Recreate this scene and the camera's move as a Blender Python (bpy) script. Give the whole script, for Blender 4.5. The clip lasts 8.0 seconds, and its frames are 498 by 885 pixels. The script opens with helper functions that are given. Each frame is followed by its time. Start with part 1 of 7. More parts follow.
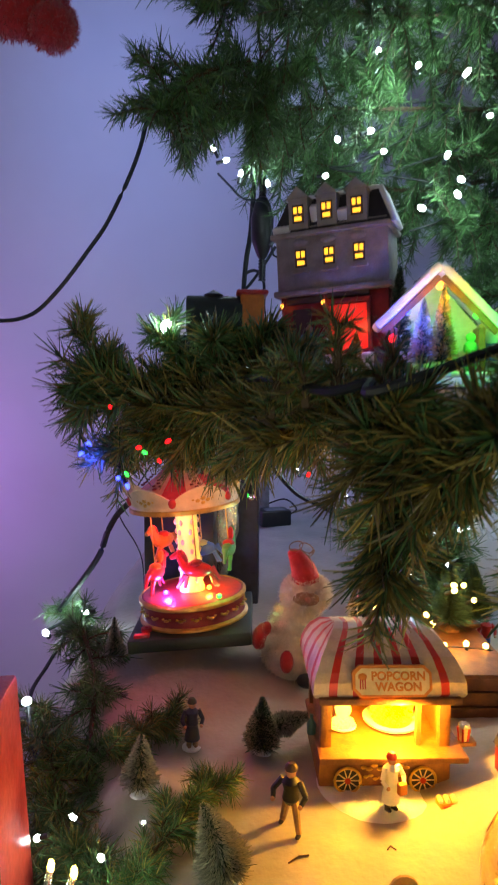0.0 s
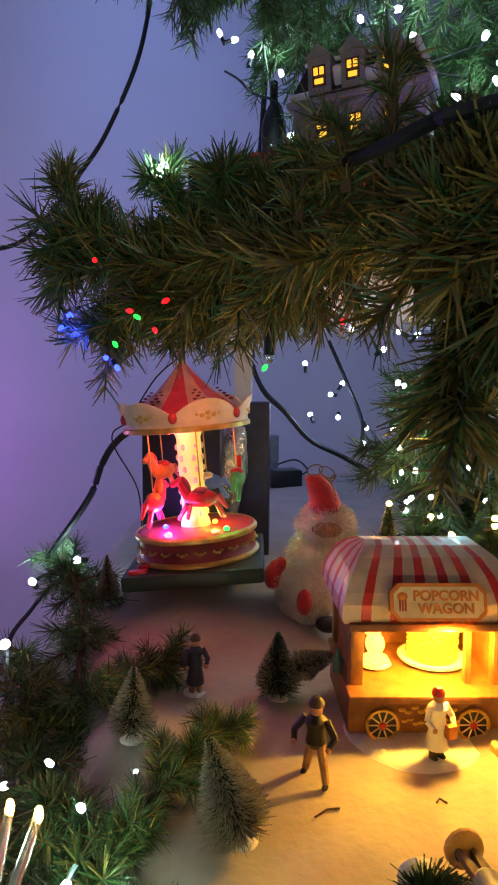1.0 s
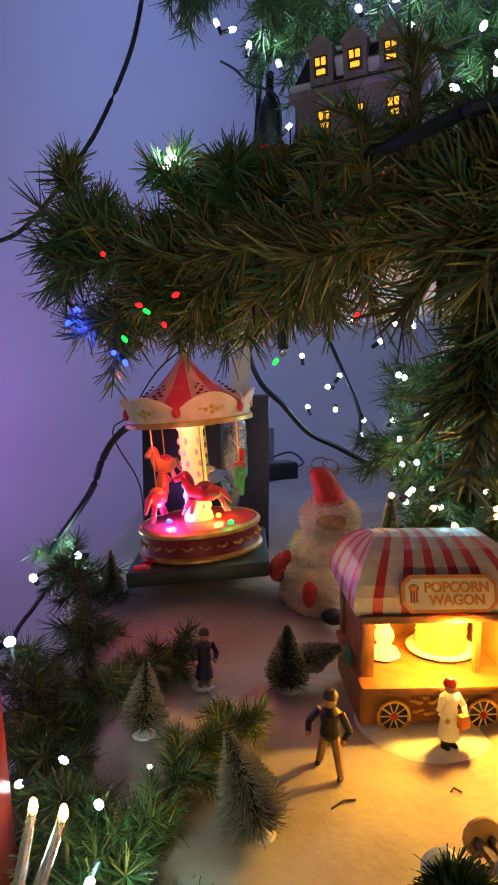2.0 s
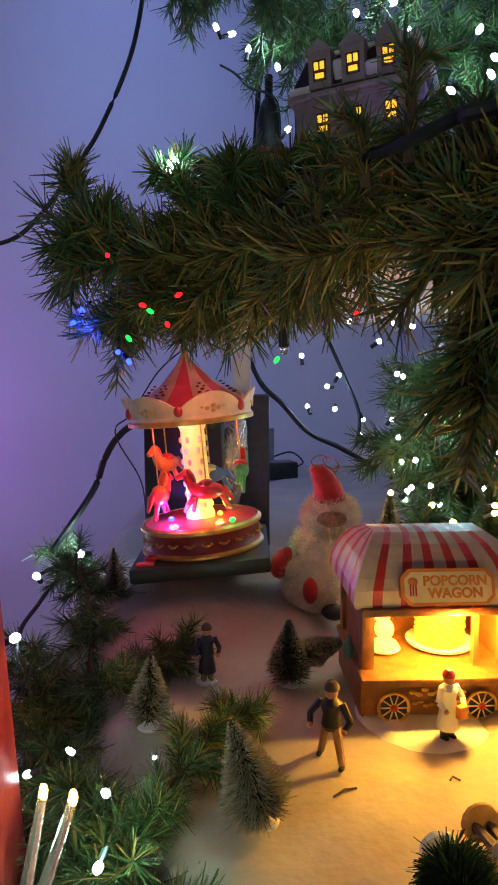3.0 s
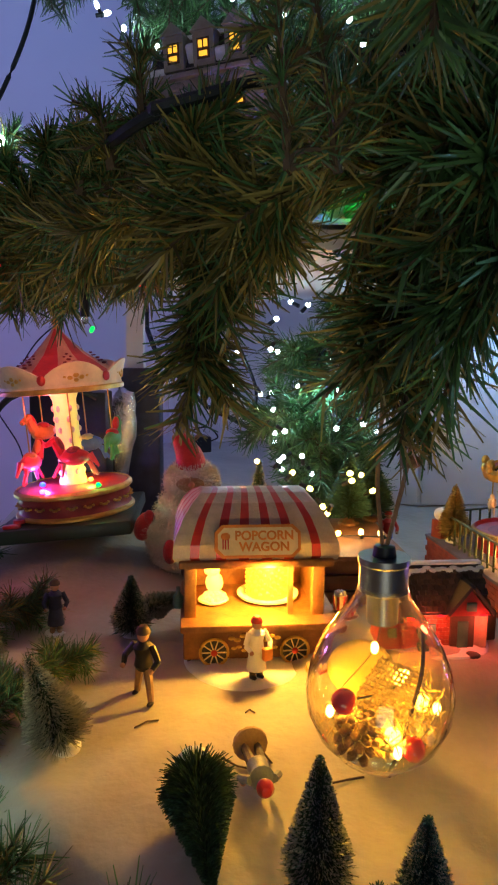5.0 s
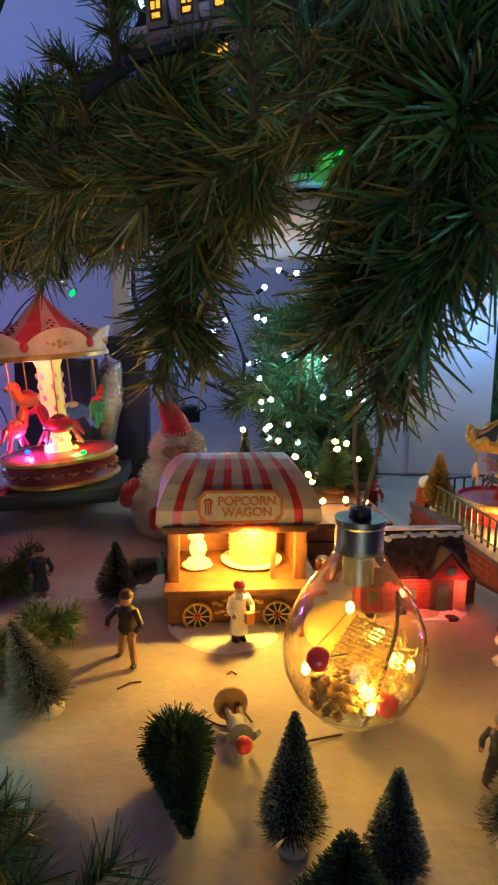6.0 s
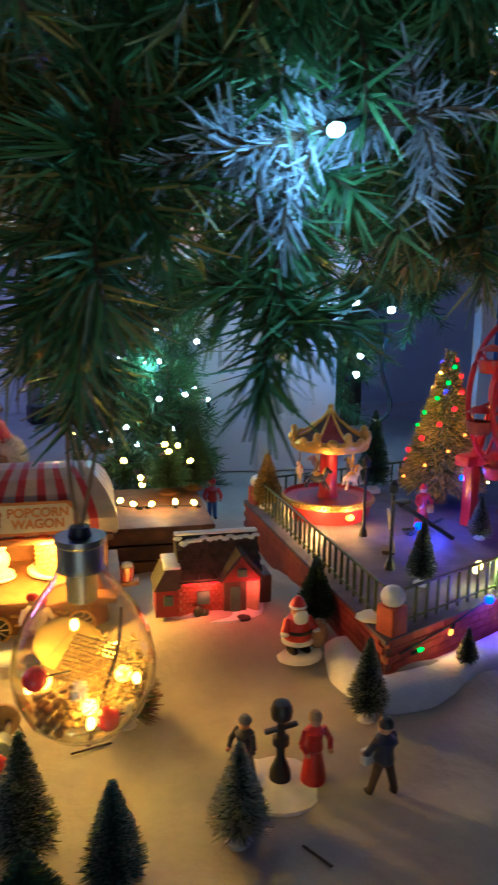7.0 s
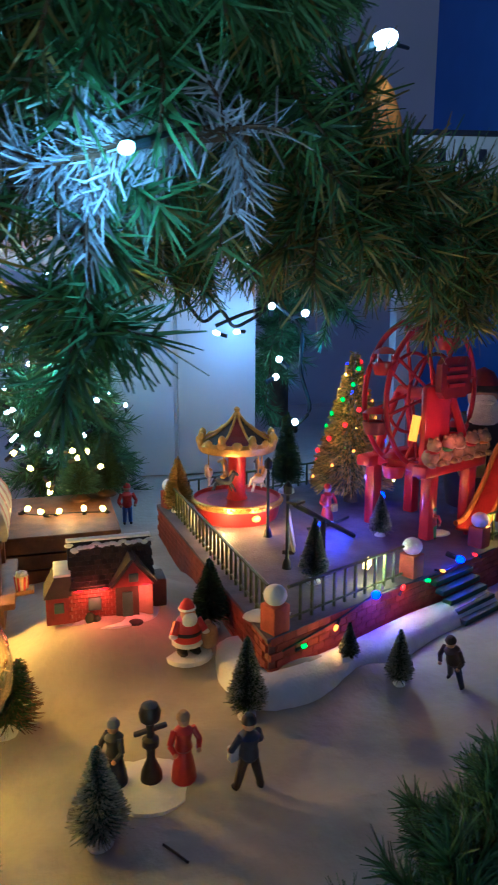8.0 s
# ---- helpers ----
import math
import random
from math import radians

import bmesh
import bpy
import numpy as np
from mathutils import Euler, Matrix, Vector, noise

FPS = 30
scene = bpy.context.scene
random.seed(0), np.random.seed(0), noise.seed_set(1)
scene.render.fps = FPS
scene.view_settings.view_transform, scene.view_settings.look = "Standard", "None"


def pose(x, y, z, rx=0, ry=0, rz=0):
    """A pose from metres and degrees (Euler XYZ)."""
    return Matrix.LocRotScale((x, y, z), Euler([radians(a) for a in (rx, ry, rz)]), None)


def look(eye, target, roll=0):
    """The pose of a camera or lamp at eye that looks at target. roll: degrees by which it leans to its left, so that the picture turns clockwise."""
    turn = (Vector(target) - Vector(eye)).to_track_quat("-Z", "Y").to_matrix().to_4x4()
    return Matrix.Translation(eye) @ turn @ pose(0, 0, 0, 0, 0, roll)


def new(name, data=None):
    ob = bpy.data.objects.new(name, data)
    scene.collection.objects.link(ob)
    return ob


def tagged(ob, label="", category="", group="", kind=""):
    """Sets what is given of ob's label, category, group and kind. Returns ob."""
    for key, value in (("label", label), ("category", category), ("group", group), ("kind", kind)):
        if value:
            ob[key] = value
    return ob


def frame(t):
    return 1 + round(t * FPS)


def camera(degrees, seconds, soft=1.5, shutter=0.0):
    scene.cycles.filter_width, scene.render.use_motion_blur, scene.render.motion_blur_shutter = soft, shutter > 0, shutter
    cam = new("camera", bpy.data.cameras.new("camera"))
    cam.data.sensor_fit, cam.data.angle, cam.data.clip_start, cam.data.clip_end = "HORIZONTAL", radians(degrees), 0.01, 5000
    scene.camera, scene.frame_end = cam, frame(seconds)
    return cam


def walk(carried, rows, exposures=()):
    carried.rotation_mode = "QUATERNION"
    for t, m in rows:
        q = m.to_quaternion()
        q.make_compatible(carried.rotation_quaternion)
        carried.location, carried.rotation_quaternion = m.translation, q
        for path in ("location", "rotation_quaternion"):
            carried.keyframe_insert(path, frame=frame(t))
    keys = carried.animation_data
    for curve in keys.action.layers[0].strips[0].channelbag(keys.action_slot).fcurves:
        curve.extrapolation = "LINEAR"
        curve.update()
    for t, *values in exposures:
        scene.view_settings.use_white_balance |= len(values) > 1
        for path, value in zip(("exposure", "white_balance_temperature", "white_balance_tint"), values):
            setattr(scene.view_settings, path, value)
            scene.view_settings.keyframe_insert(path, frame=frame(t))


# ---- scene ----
cam = camera(41.5, 8.0, soft=2.0, shutter=0.4)
PATH = [
    (0, (0.038, 0.032, 0.366), (-0.049, 2.021, 0.182), 0.4),
    (0.5, (0.035, 0.083, 0.312), (-0.069, 2.07, 0.117), 0.9),
    (1, (0.027, 0.122, 0.267), (-0.073, 2.11, 0.077), 0.4),
    (1.5, (0.015, 0.125, 0.269), (-0.059, 2.112, 0.054), 0.2),
    (3, (0.01, 0.113, 0.266), (-0.052, 2.101, 0.057), -0.3),
    (3.5, (0.025, 0.103, 0.269), (-0.073, 2.09, 0.06), -0.5),
    (4, (0.084, 0.077, 0.285), (0.004, 2.063, 0.061), -0.2),
    (4.5, (0.112, 0.075, 0.271), (0.136, 2.061, 0.033), 0.4),
    (6, (0.125, 0.074, 0.254), (0.198, 2.042, -0.097), 0.8),
    (6.5, (0.167, 0.057, 0.264), (0.375, 2.011, -0.107), 1.0),
    (7, (0.219, 0.061, 0.27), (0.558, 1.996, -0.105), 0.8),
    (7.5, (0.243, 0.052, 0.272), (0.695, 1.965, -0.096), 0.9),
    (8, (0.271, 0.043, 0.274), (0.743, 1.951, -0.095), 0.2),
]
walk(cam, [(t, look(eye, target, roll)) for t, eye, target, roll in PATH], exposures=[(0, 0.61, 7100, 10), (0.5, 0.49, 7000, 10), (1, 0.28, 6700, 10), (1.5, 0.24, 6500, 10), (4.5, 0.16, 6500, 10), (6, 0.02, 5700, 6), (7, -0.05, 5250, 2), (8, 0.04, 4850, 0)])

# ---- world and large lights ----
world = bpy.data.worlds.new("room_dark")
scene.world = world
world.use_nodes = True
world.node_tree.nodes["Background"].inputs[0].default_value = (0.30, 0.36, 0.75, 1)
world.node_tree.nodes["Background"].inputs[1].default_value = 0.02


def lamp(name, kind, m, power, colour, size=0.01, size_y=None):
    data = bpy.data.lights.new(name, kind)
    data.energy, data.color = power, colour
    if kind == "AREA":
        data.shape, data.size, data.size_y = "RECTANGLE", size, size_y or size
    else:
        data.shadow_soft_size = size
    ob = new(name, data)
    ob.matrix_world = m
    return ob


def glow(name, at, power, colour, size=0.008):
    return lamp(name, "POINT", Matrix.Translation(at), power, colour, size)


# unseen lamps added to tint the wall: cool wash near ceiling, violet beside table
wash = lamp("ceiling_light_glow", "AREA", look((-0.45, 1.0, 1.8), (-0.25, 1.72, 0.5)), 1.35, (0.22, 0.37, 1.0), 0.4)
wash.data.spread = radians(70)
lamp("violet_lamp_glow", "POINT", Matrix.Translation((-0.95, 1.35, 0.16)), 3.4, (0.55, 0.20, 1.0), 0.06)
# unseen lamp added low behind the camera to brighten the boughs
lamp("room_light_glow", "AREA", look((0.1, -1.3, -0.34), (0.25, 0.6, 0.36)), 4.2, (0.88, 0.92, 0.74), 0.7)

# ---- materials ----


def mat(name, col, rough=0.6, metal=0.0, var=0.25, scale=30.0, bump=0.15, col2=None, island=0.0, obvar=0.0, glass=0.0, emit=None, strength=0.0, sheen=0.0, coat=0.0):
    """A procedural surface: a base colour that two noises vary, with fine relief."""
    m = bpy.data.materials.new(name)
    m.use_nodes = True
    nt = m.node_tree
    b = nt.nodes["Principled BSDF"]
    b.inputs["Roughness"].default_value, b.inputs["Metallic"].default_value = rough, metal
    b.inputs["Transmission Weight"].default_value = glass
    b.inputs["Sheen Weight"].default_value = sheen
    b.inputs["Coat Weight"].default_value = coat
    tc = nt.nodes.new("ShaderNodeTexCoord")

    def noise_node(sc, detail):
        n = nt.nodes.new("ShaderNodeTexNoise")
        n.inputs["Scale"].default_value, n.inputs["Detail"].default_value = sc, detail
        nt.links.new(tc.outputs["Object"], n.inputs["Vector"])
        return n.outputs["Fac"]

    def mix(fac, a, c, blend="MIX"):
        n = nt.nodes.new("ShaderNodeMix")
        n.data_type, n.blend_type = "RGBA", blend
        for sock, v in ((n.inputs[0], fac), (n.inputs[6], a), (n.inputs[7], c)):
            if isinstance(v, (int, float)):
                sock.default_value = v
            elif isinstance(v, tuple):
                sock.default_value = (*v[:3], 1)
            else:
                nt.links.new(v, sock)
        return n.outputs[2]

    lo = tuple(c * (1 - var) for c in col)
    hi = col2 or tuple(min(1, c * (1 + var)) for c in col)
    ramp = nt.nodes.new("ShaderNodeMapRange")
    ramp.inputs[1].default_value, ramp.inputs[2].default_value = 0.3, 0.7
    nt.links.new(noise_node(scale, 3), ramp.inputs[0])
    out = mix(ramp.outputs[0], lo, hi)
    fine = noise_node(scale * 7, 4)
    out = mix(var * 0.8, out, fine, "OVERLAY")
    if island or obvar:
        src = nt.nodes.new("ShaderNodeNewGeometry").outputs["Random Per Island"] if island else nt.nodes.new("ShaderNodeObjectInfo").outputs["Random"]
        amount = island or obvar
        r = nt.nodes.new("ShaderNodeMapRange")
        r.inputs[3].default_value, r.inputs[4].default_value = 1 - amount, 1 + amount
        nt.links.new(src, r.inputs[0])
        hsv = nt.nodes.new("ShaderNodeHueSaturation")
        nt.links.new(out, hsv.inputs["Color"])
        nt.links.new(r.outputs[0], hsv.inputs["Value"])
        out = hsv.outputs[0]
    nt.links.new(out, b.inputs["Base Color"])
    if bump:
        bp = nt.nodes.new("ShaderNodeBump")
        bp.inputs["Strength"].default_value, bp.inputs["Distance"].default_value = bump, 0.002
        nt.links.new(fine, bp.inputs["Height"])
        nt.links.new(bp.outputs[0], b.inputs["Normal"])
    if emit:
        b.inputs["Emission Color"].default_value = (*emit, 1)
        b.inputs["Emission Strength"].default_value = strength
    return m


# White batting coloured darker and warmer for the dim warm light on it.
SNOW = mat("snow_batting_toned", (0.38, 0.345, 0.30), 0.95, var=0.1, scale=18, bump=0.5, sheen=0.3)
SNOWCAP = mat("painted_snow", (0.8, 0.8, 0.82), 0.7, var=0.08, scale=60, bump=0.4)
WALL = mat("wall_paint", (0.74, 0.74, 0.78), 0.85, var=0.04, scale=3, bump=0.08)
# Wall colour made dark blue, standing in for dim blue light.
BLUE_DIM_WALL = mat("dim_blue_wall", (0.07, 0.20, 0.55), 0.85, var=0.1, scale=3, bump=0.08)
WOOD = mat("table_wood", (0.23, 0.14, 0.08), 0.5, var=0.35, scale=12)
WHITE = mat("white_panel", (0.72, 0.72, 0.74), 0.6, var=0.05, scale=8, bump=0.1)
NEEDLE = mat("pvc_needles", (0.075, 0.165, 0.055), 0.42, var=0.3, scale=14, bump=0, island=0.55)
NEEDLE_OLIVE = mat("olive_needles", (0.24, 0.20, 0.055), 0.42, var=0.3, scale=14, bump=0, island=0.6)
NEEDLE_PALE = mat("pale_needles", (0.38, 0.42, 0.46), 0.35, var=0.2, scale=20, bump=0, island=0.4)
BARK = mat("twig_brown", (0.10, 0.065, 0.035), 0.8, var=0.3, scale=60)
BRUSH = mat("brush_green", (0.03, 0.075, 0.035), 0.75, var=0.3, scale=40, bump=0, island=0.5)
BRUSH_TEAL = mat("brush_teal", (0.05, 0.13, 0.11), 0.75, var=0.3, scale=40, bump=0, island=0.5)
BRUSH_GOLD = mat("brush_gold", (0.50, 0.34, 0.09), 0.5, var=0.3, scale=40, bump=0, island=0.5)
BRUSH_TIP = mat("brush_frost_tip", (0.34, 0.33, 0.26), 0.7, var=0.1, scale=60, bump=0, island=0.3)
BLACK = mat("black_plastic", (0.012, 0.012, 0.014), 0.45, var=0.3, scale=50, bump=0.1)
CABLE = mat("dark_green_cable", (0.010, 0.016, 0.018), 0.5, var=0.3, scale=80, bump=0.1)
RED = mat("red_paint", (0.50, 0.025, 0.02), 0.35, var=0.2, scale=60, bump=0.1, coat=0.3)
REDGLOSS = mat("red_plastic", (0.55, 0.02, 0.03), 0.28, var=0.15, scale=40, bump=0.05, coat=0.4)
DARKRED = mat("dark_red_paint", (0.22, 0.018, 0.018), 0.45, var=0.25, scale=60, bump=0.15)
CREAM = mat("cream_paint", (0.72, 0.58, 0.36), 0.45, var=0.15, scale=60, bump=0.15)
GOLD = mat("gold_paint", (0.62, 0.38, 0.09), 0.35, metal=0.6, var=0.2, scale=90, bump=0.15)
BROWNWOOD = mat("painted_wood_brown", (0.20, 0.085, 0.028), 0.55, var=0.3, scale=70, bump=0.25)
DARKBROWN = mat("dark_brown_paint", (0.055, 0.033, 0.025), 0.6, var=0.3, scale=70, island=0.4)
GREENPLATE = mat("dark_green_plate", (0.018, 0.035, 0.024), 0.4, var=0.25, scale=40)
FLEECE = mat("white_fleece", (0.80, 0.72, 0.56), 1.0, var=0.12, scale=90, bump=0.8, sheen=0.6)
REDFELT = mat("red_felt", (0.45, 0.02, 0.025), 0.95, var=0.2, scale=120, bump=0.6, sheen=0.4)
SKIN = mat("doll_beige", (0.48, 0.25, 0.15), 0.6, var=0.1, scale=90)
NAVY = mat("navy_paint", (0.025, 0.03, 0.06), 0.5, var=0.25, scale=90)
TAN = mat("tan_paint", (0.34, 0.21, 0.11), 0.55, var=0.25, scale=90)
GREY = mat("grey_paint", (0.18, 0.19, 0.21), 0.55, var=0.2, scale=90)
BLUEP = mat("blue_paint", (0.05, 0.12, 0.42), 0.5, var=0.2, scale=90)
GREENP = mat("green_paint", (0.06, 0.30, 0.08), 0.45, var=0.2, scale=90)
TEALP = mat("teal_shutter_paint", (0.05, 0.13, 0.11), 0.5, var=0.2, scale=90)
BRICK = mat("brick_red", (0.36, 0.07, 0.035), 0.65, var=0.25, scale=80, bump=0.3, obvar=0.3)
# Roof cream shifted to salmon, holding the red light on the carousel.
CREAM_REDLIT = mat("roof_cream_redlit", (0.55, 0.30, 0.19), 0.45, var=0.2, scale=60, bump=0.15)
# Awning cream darkened for the little light that reaches the roof.
CREAM_DIMMED = mat("awning_cream_dimmed", (0.55, 0.43, 0.33), 0.5, var=0.18, scale=70, bump=0.2)
RAIL = mat("olive_rail_paint", (0.075, 0.095, 0.035), 0.4, var=0.25, scale=90)
PALEJOINT = mat("pale_brick_joint", (0.45, 0.26, 0.20), 0.85, var=0.2, scale=120, bump=0.4)
MORTAR = mat("brick_joint", (0.27, 0.12, 0.085), 0.85, var=0.2, scale=120, bump=0.4)
STONE = mat("beige_plaster", (0.30, 0.265, 0.23), 0.75, var=0.2, scale=60, bump=0.3)
SLATE = mat("dark_roof", (0.03, 0.025, 0.027), 0.6, var=0.3, scale=80, bump=0.3)
ORANGE = mat("orange_paint", (0.62, 0.20, 0.03), 0.45, var=0.2, scale=70)
PAVING = mat("grey_deck", (0.12, 0.10, 0.13), 0.7, var=0.25, scale=50, bump=0.3)
METAL = mat("brushed_cap", (0.20, 0.19, 0.19), 0.38, metal=1.0, var=0.15, scale=60, bump=0.05)
ROPE = mat("jute_string", (0.32, 0.18, 0.09), 0.9, var=0.3, scale=200, bump=0.6)
BURLAP = mat("burlap", (0.42, 0.29, 0.12), 0.9, var=0.35, scale=220, bump=0.8)
BERRY = mat("red_berry", (0.42, 0.015, 0.02), 0.2, var=0.1, scale=90, bump=0.03, coat=0.6)
CONE = mat("pine_cone", (0.15, 0.08, 0.04), 0.8, var=0.4, scale=150, bump=0.5)
PEARL = mat("pale_buds", (0.62, 0.52, 0.32), 0.4, var=0.1, scale=90, bump=0.1)
GIFT = mat("red_gift_paper", (0.55, 0.025, 0.03), 0.35, var=0.45, scale=28, bump=0.25, col2=(0.68, 0.12, 0.10))
SILVERBAG = mat("silver_foil", (0.55, 0.55, 0.6), 0.25, metal=0.9, var=0.2, scale=40, bump=0.6)
STEPGREEN = mat("dark_green_step", (0.02, 0.075, 0.04), 0.5, var=0.3, scale=60)
# Clear glass given an amber tint for the yellow light in the bulb.
GLASS = mat("glass_amber_tint", (1, 0.93, 0.72), 0.02, var=0.0, scale=10, bump=0, glass=1.0)
CLEARROD = mat("clear_plastic", (0.95, 0.95, 0.95), 0.15, var=0.0, scale=10, bump=0, glass=0.85)


def light_mat(name, col, strength):
    return mat(name, tuple(min(1, c) for c in col), 0.4, var=0.0, bump=0, emit=col, strength=strength)


L_COLD = light_mat("led_cold_white", (0.72, 0.9, 1.0), 22)
L_TEAL = light_mat("led_teal_white", (0.45, 0.92, 1.0), 14)
L_COLDSMALL = light_mat("led_cold_small", (0.72, 0.88, 1.0), 12)
L_WARM = light_mat("led_warm_white", (1.0, 0.56, 0.10), 18)
L_BLUE = light_mat("led_blue", (0.010, 0.022, 1.0), 13)
L_GREEN = light_mat("led_green", (0.01, 1.0, 0.07), 2.2)
L_RED = light_mat("led_red", (1.0, 0.008, 0.012), 2.6)
L_PINK = light_mat("led_pink", (1.0, 0.08, 0.4), 6)
L_AMBER = light_mat("led_amber", (1.0, 0.30, 0.03), 4)
L_WINDOW = light_mat("lit_window", (1.0, 0.50, 0.04), 1.1)
# Kettle and popcorn emit in place of the wagon lamp's light on them.
L_KETTLE = light_mat("kettle_emissive", (1.0, 0.46, 0.03), 1.1)
L_POPCORN = light_mat("popcorn_emissive", (1.0, 0.62, 0.14), 1.6)
L_COLUMN = light_mat("lit_column", (0.80, 0.72, 0.18), 0.40)
L_REDROOM = light_mat("lit_red_room", (1.0, 0.04, 0.03), 0.25)

# ---- building helpers ----


class B:
    """A mesh in the making; use() chooses the material of what is added next."""

    def __init__(self, *mats):
        self.bm, self.mats, self.i = bmesh.new(), list(mats), 0

    def use(self, m):
        if m not in self.mats:
            self.mats.append(m)
        self.i = self.mats.index(m)
        return self

    def mark(self, verts):
        for f in {f for v in verts for f in v.link_faces}:
            f.material_index = self.i

    def box(self, c, s, r=(0, 0, 0), bevel=0.0):
        g = bmesh.ops.create_cube(self.bm, size=1, matrix=pose(*c, *r) @ Matrix.Diagonal((*s, 1)))
        self.mark(g["verts"])
        if bevel:
            edges = list({e for v in g["verts"] for e in v.link_edges})
            out = bmesh.ops.bevel(self.bm, geom=edges, offset=bevel, segments=2, profile=0.5, affect="EDGES")
            for f in out["faces"]:
                f.material_index = self.i
        return self

    def ball(self, c, r, s=(1, 1, 1), seg=14, rot=(0, 0, 0)):
        g = bmesh.ops.create_uvsphere(self.bm, u_segments=seg, v_segments=max(6, seg * 2 // 3), radius=r, matrix=pose(*c, *rot) @ Matrix.Diagonal((*s, 1)))
        self.mark(g["verts"])
        return self

    def rod(self, a, b, r, r2=None, seg=10):
        a, b = Vector(a), Vector(b)
        q = (b - a).to_track_quat("Z", "Y").to_matrix().to_4x4()
        g = bmesh.ops.create_cone(self.bm, cap_ends=True, segments=seg, radius1=r, radius2=r if r2 is None else r2, depth=(b - a).length, matrix=Matrix.Translation((a + b) / 2) @ q)
        self.mark(g["verts"])
        return self

    def lathe(self, prof, seg=32, c=(0, 0, 0), wob=None):
        rings = []
        for r, z in prof:
            if r < 1e-6:
                rings.append([self.bm.verts.new((c[0], c[1], c[2] + z))])
            else:
                rings.append([self.bm.verts.new((c[0] + r * math.cos(a), c[1] + r * math.sin(a), c[2] + z + (wob(a, r) if wob else 0))) for a in (2 * math.pi * k / seg for k in range(seg))])
        for lo, hi in zip(rings, rings[1:]):
            for k in range(seg):
                n = (k + 1) % seg
                if len(lo) == 1 and len(hi) == 1:
                    continue
                if len(lo) == 1:
                    f = self.bm.faces.new((lo[0], hi[n], hi[k]))
                elif len(hi) == 1:
                    f = self.bm.faces.new((lo[k], lo[n], hi[0]))
                else:
                    f = self.bm.faces.new((lo[k], lo[n], hi[n], hi[k]))
                f.material_index = self.i
        return self

    def tube(self, pts, r, seg=7, taper=1.0):
        pts = [Vector(p) for p in pts]
        rings = []
        for k, p in enumerate(pts):
            d = (pts[min(k + 1, len(pts) - 1)] - pts[max(k - 1, 0)]).normalized()
            u = d.cross(Vector((0.13, 0.31, 0.94)) if abs(d.z) < 0.9 else Vector((1, 0, 0))).normalized()
            w = d.cross(u)
            rr = r * (1 + (taper - 1) * k / max(1, len(pts) - 1))
            rings.append([self.bm.verts.new(p + rr * (u * math.cos(a) + w * math.sin(a))) for a in (2 * math.pi * j / seg for j in range(seg))])
        for lo, hi in zip(rings, rings[1:]):
            for j in range(seg):
                f = self.bm.faces.new((lo[j], lo[(j + 1) % seg], hi[(j + 1) % seg], hi[j]))
                f.material_index = self.i
        for ring in (rings[0][::-1], rings[-1]):
            self.bm.faces.new(ring).material_index = self.i
        return self

    def prism(self, poly, axis, lo, hi):
        """A polygon in the two other axes, drawn out along axis from lo to hi."""
        def at(p, w):
            q = list(p)
            q.insert(axis, w)
            return q
        a = [self.bm.verts.new(at(p, lo)) for p in poly]
        b = [self.bm.verts.new(at(p, hi)) for p in poly]
        n = len(poly)
        fs = [self.bm.faces.new(a[::-1]), self.bm.faces.new(b)] + [self.bm.faces.new((a[k], a[(k + 1) % n], b[(k + 1) % n], b[k])) for k in range(n)]
        for f in fs:
            f.material_index = self.i
        return self

    def mesh(self, name, smooth=True):
        bmesh.ops.recalc_face_normals(self.bm, faces=self.bm.faces[:])
        me = bpy.data.meshes.new(name)
        self.bm.to_mesh(me)
        self.bm.free()
        for m in self.mats:
            me.materials.append(m)
        if smooth:
            me.polygons.foreach_set("use_smooth", [True] * len(me.polygons))
            me.set_sharp_from_angle(angle=radians(38))
        return me


def part(name, b, parent, label="", smooth=True):
    ob = new(name, b.mesh(name, smooth))
    ob.parent = parent
    return tagged(ob, label)


def solid(name, b, m, label, category, group="", kind=""):
    ob = new(name, b.mesh(name))
    ob.matrix_world = m
    return tagged(ob, label, category, group, kind)


def thing(name, m, label, category, group="", kind=""):
    ob = new(name)
    ob.empty_display_size = 0.01
    ob.matrix_world = m
    return tagged(ob, label, category, group, kind)


def smooth_path(pts, per=8):
    """A rounded line through the points."""
    pts = [Vector(p) for p in pts]
    out = []
    for k in range(len(pts) - 1):
        a, b, c, d = pts[max(k - 1, 0)], pts[k], pts[k + 1], pts[min(k + 2, len(pts) - 1)]
        for j in range(per):
            t = j / per
            out.append(0.5 * ((2 * b) + (c - a) * t + (2 * a - 5 * b + 4 * c - d) * t * t + (3 * b - a - 3 * c + d) * t ** 3))
    return out + [pts[-1]]


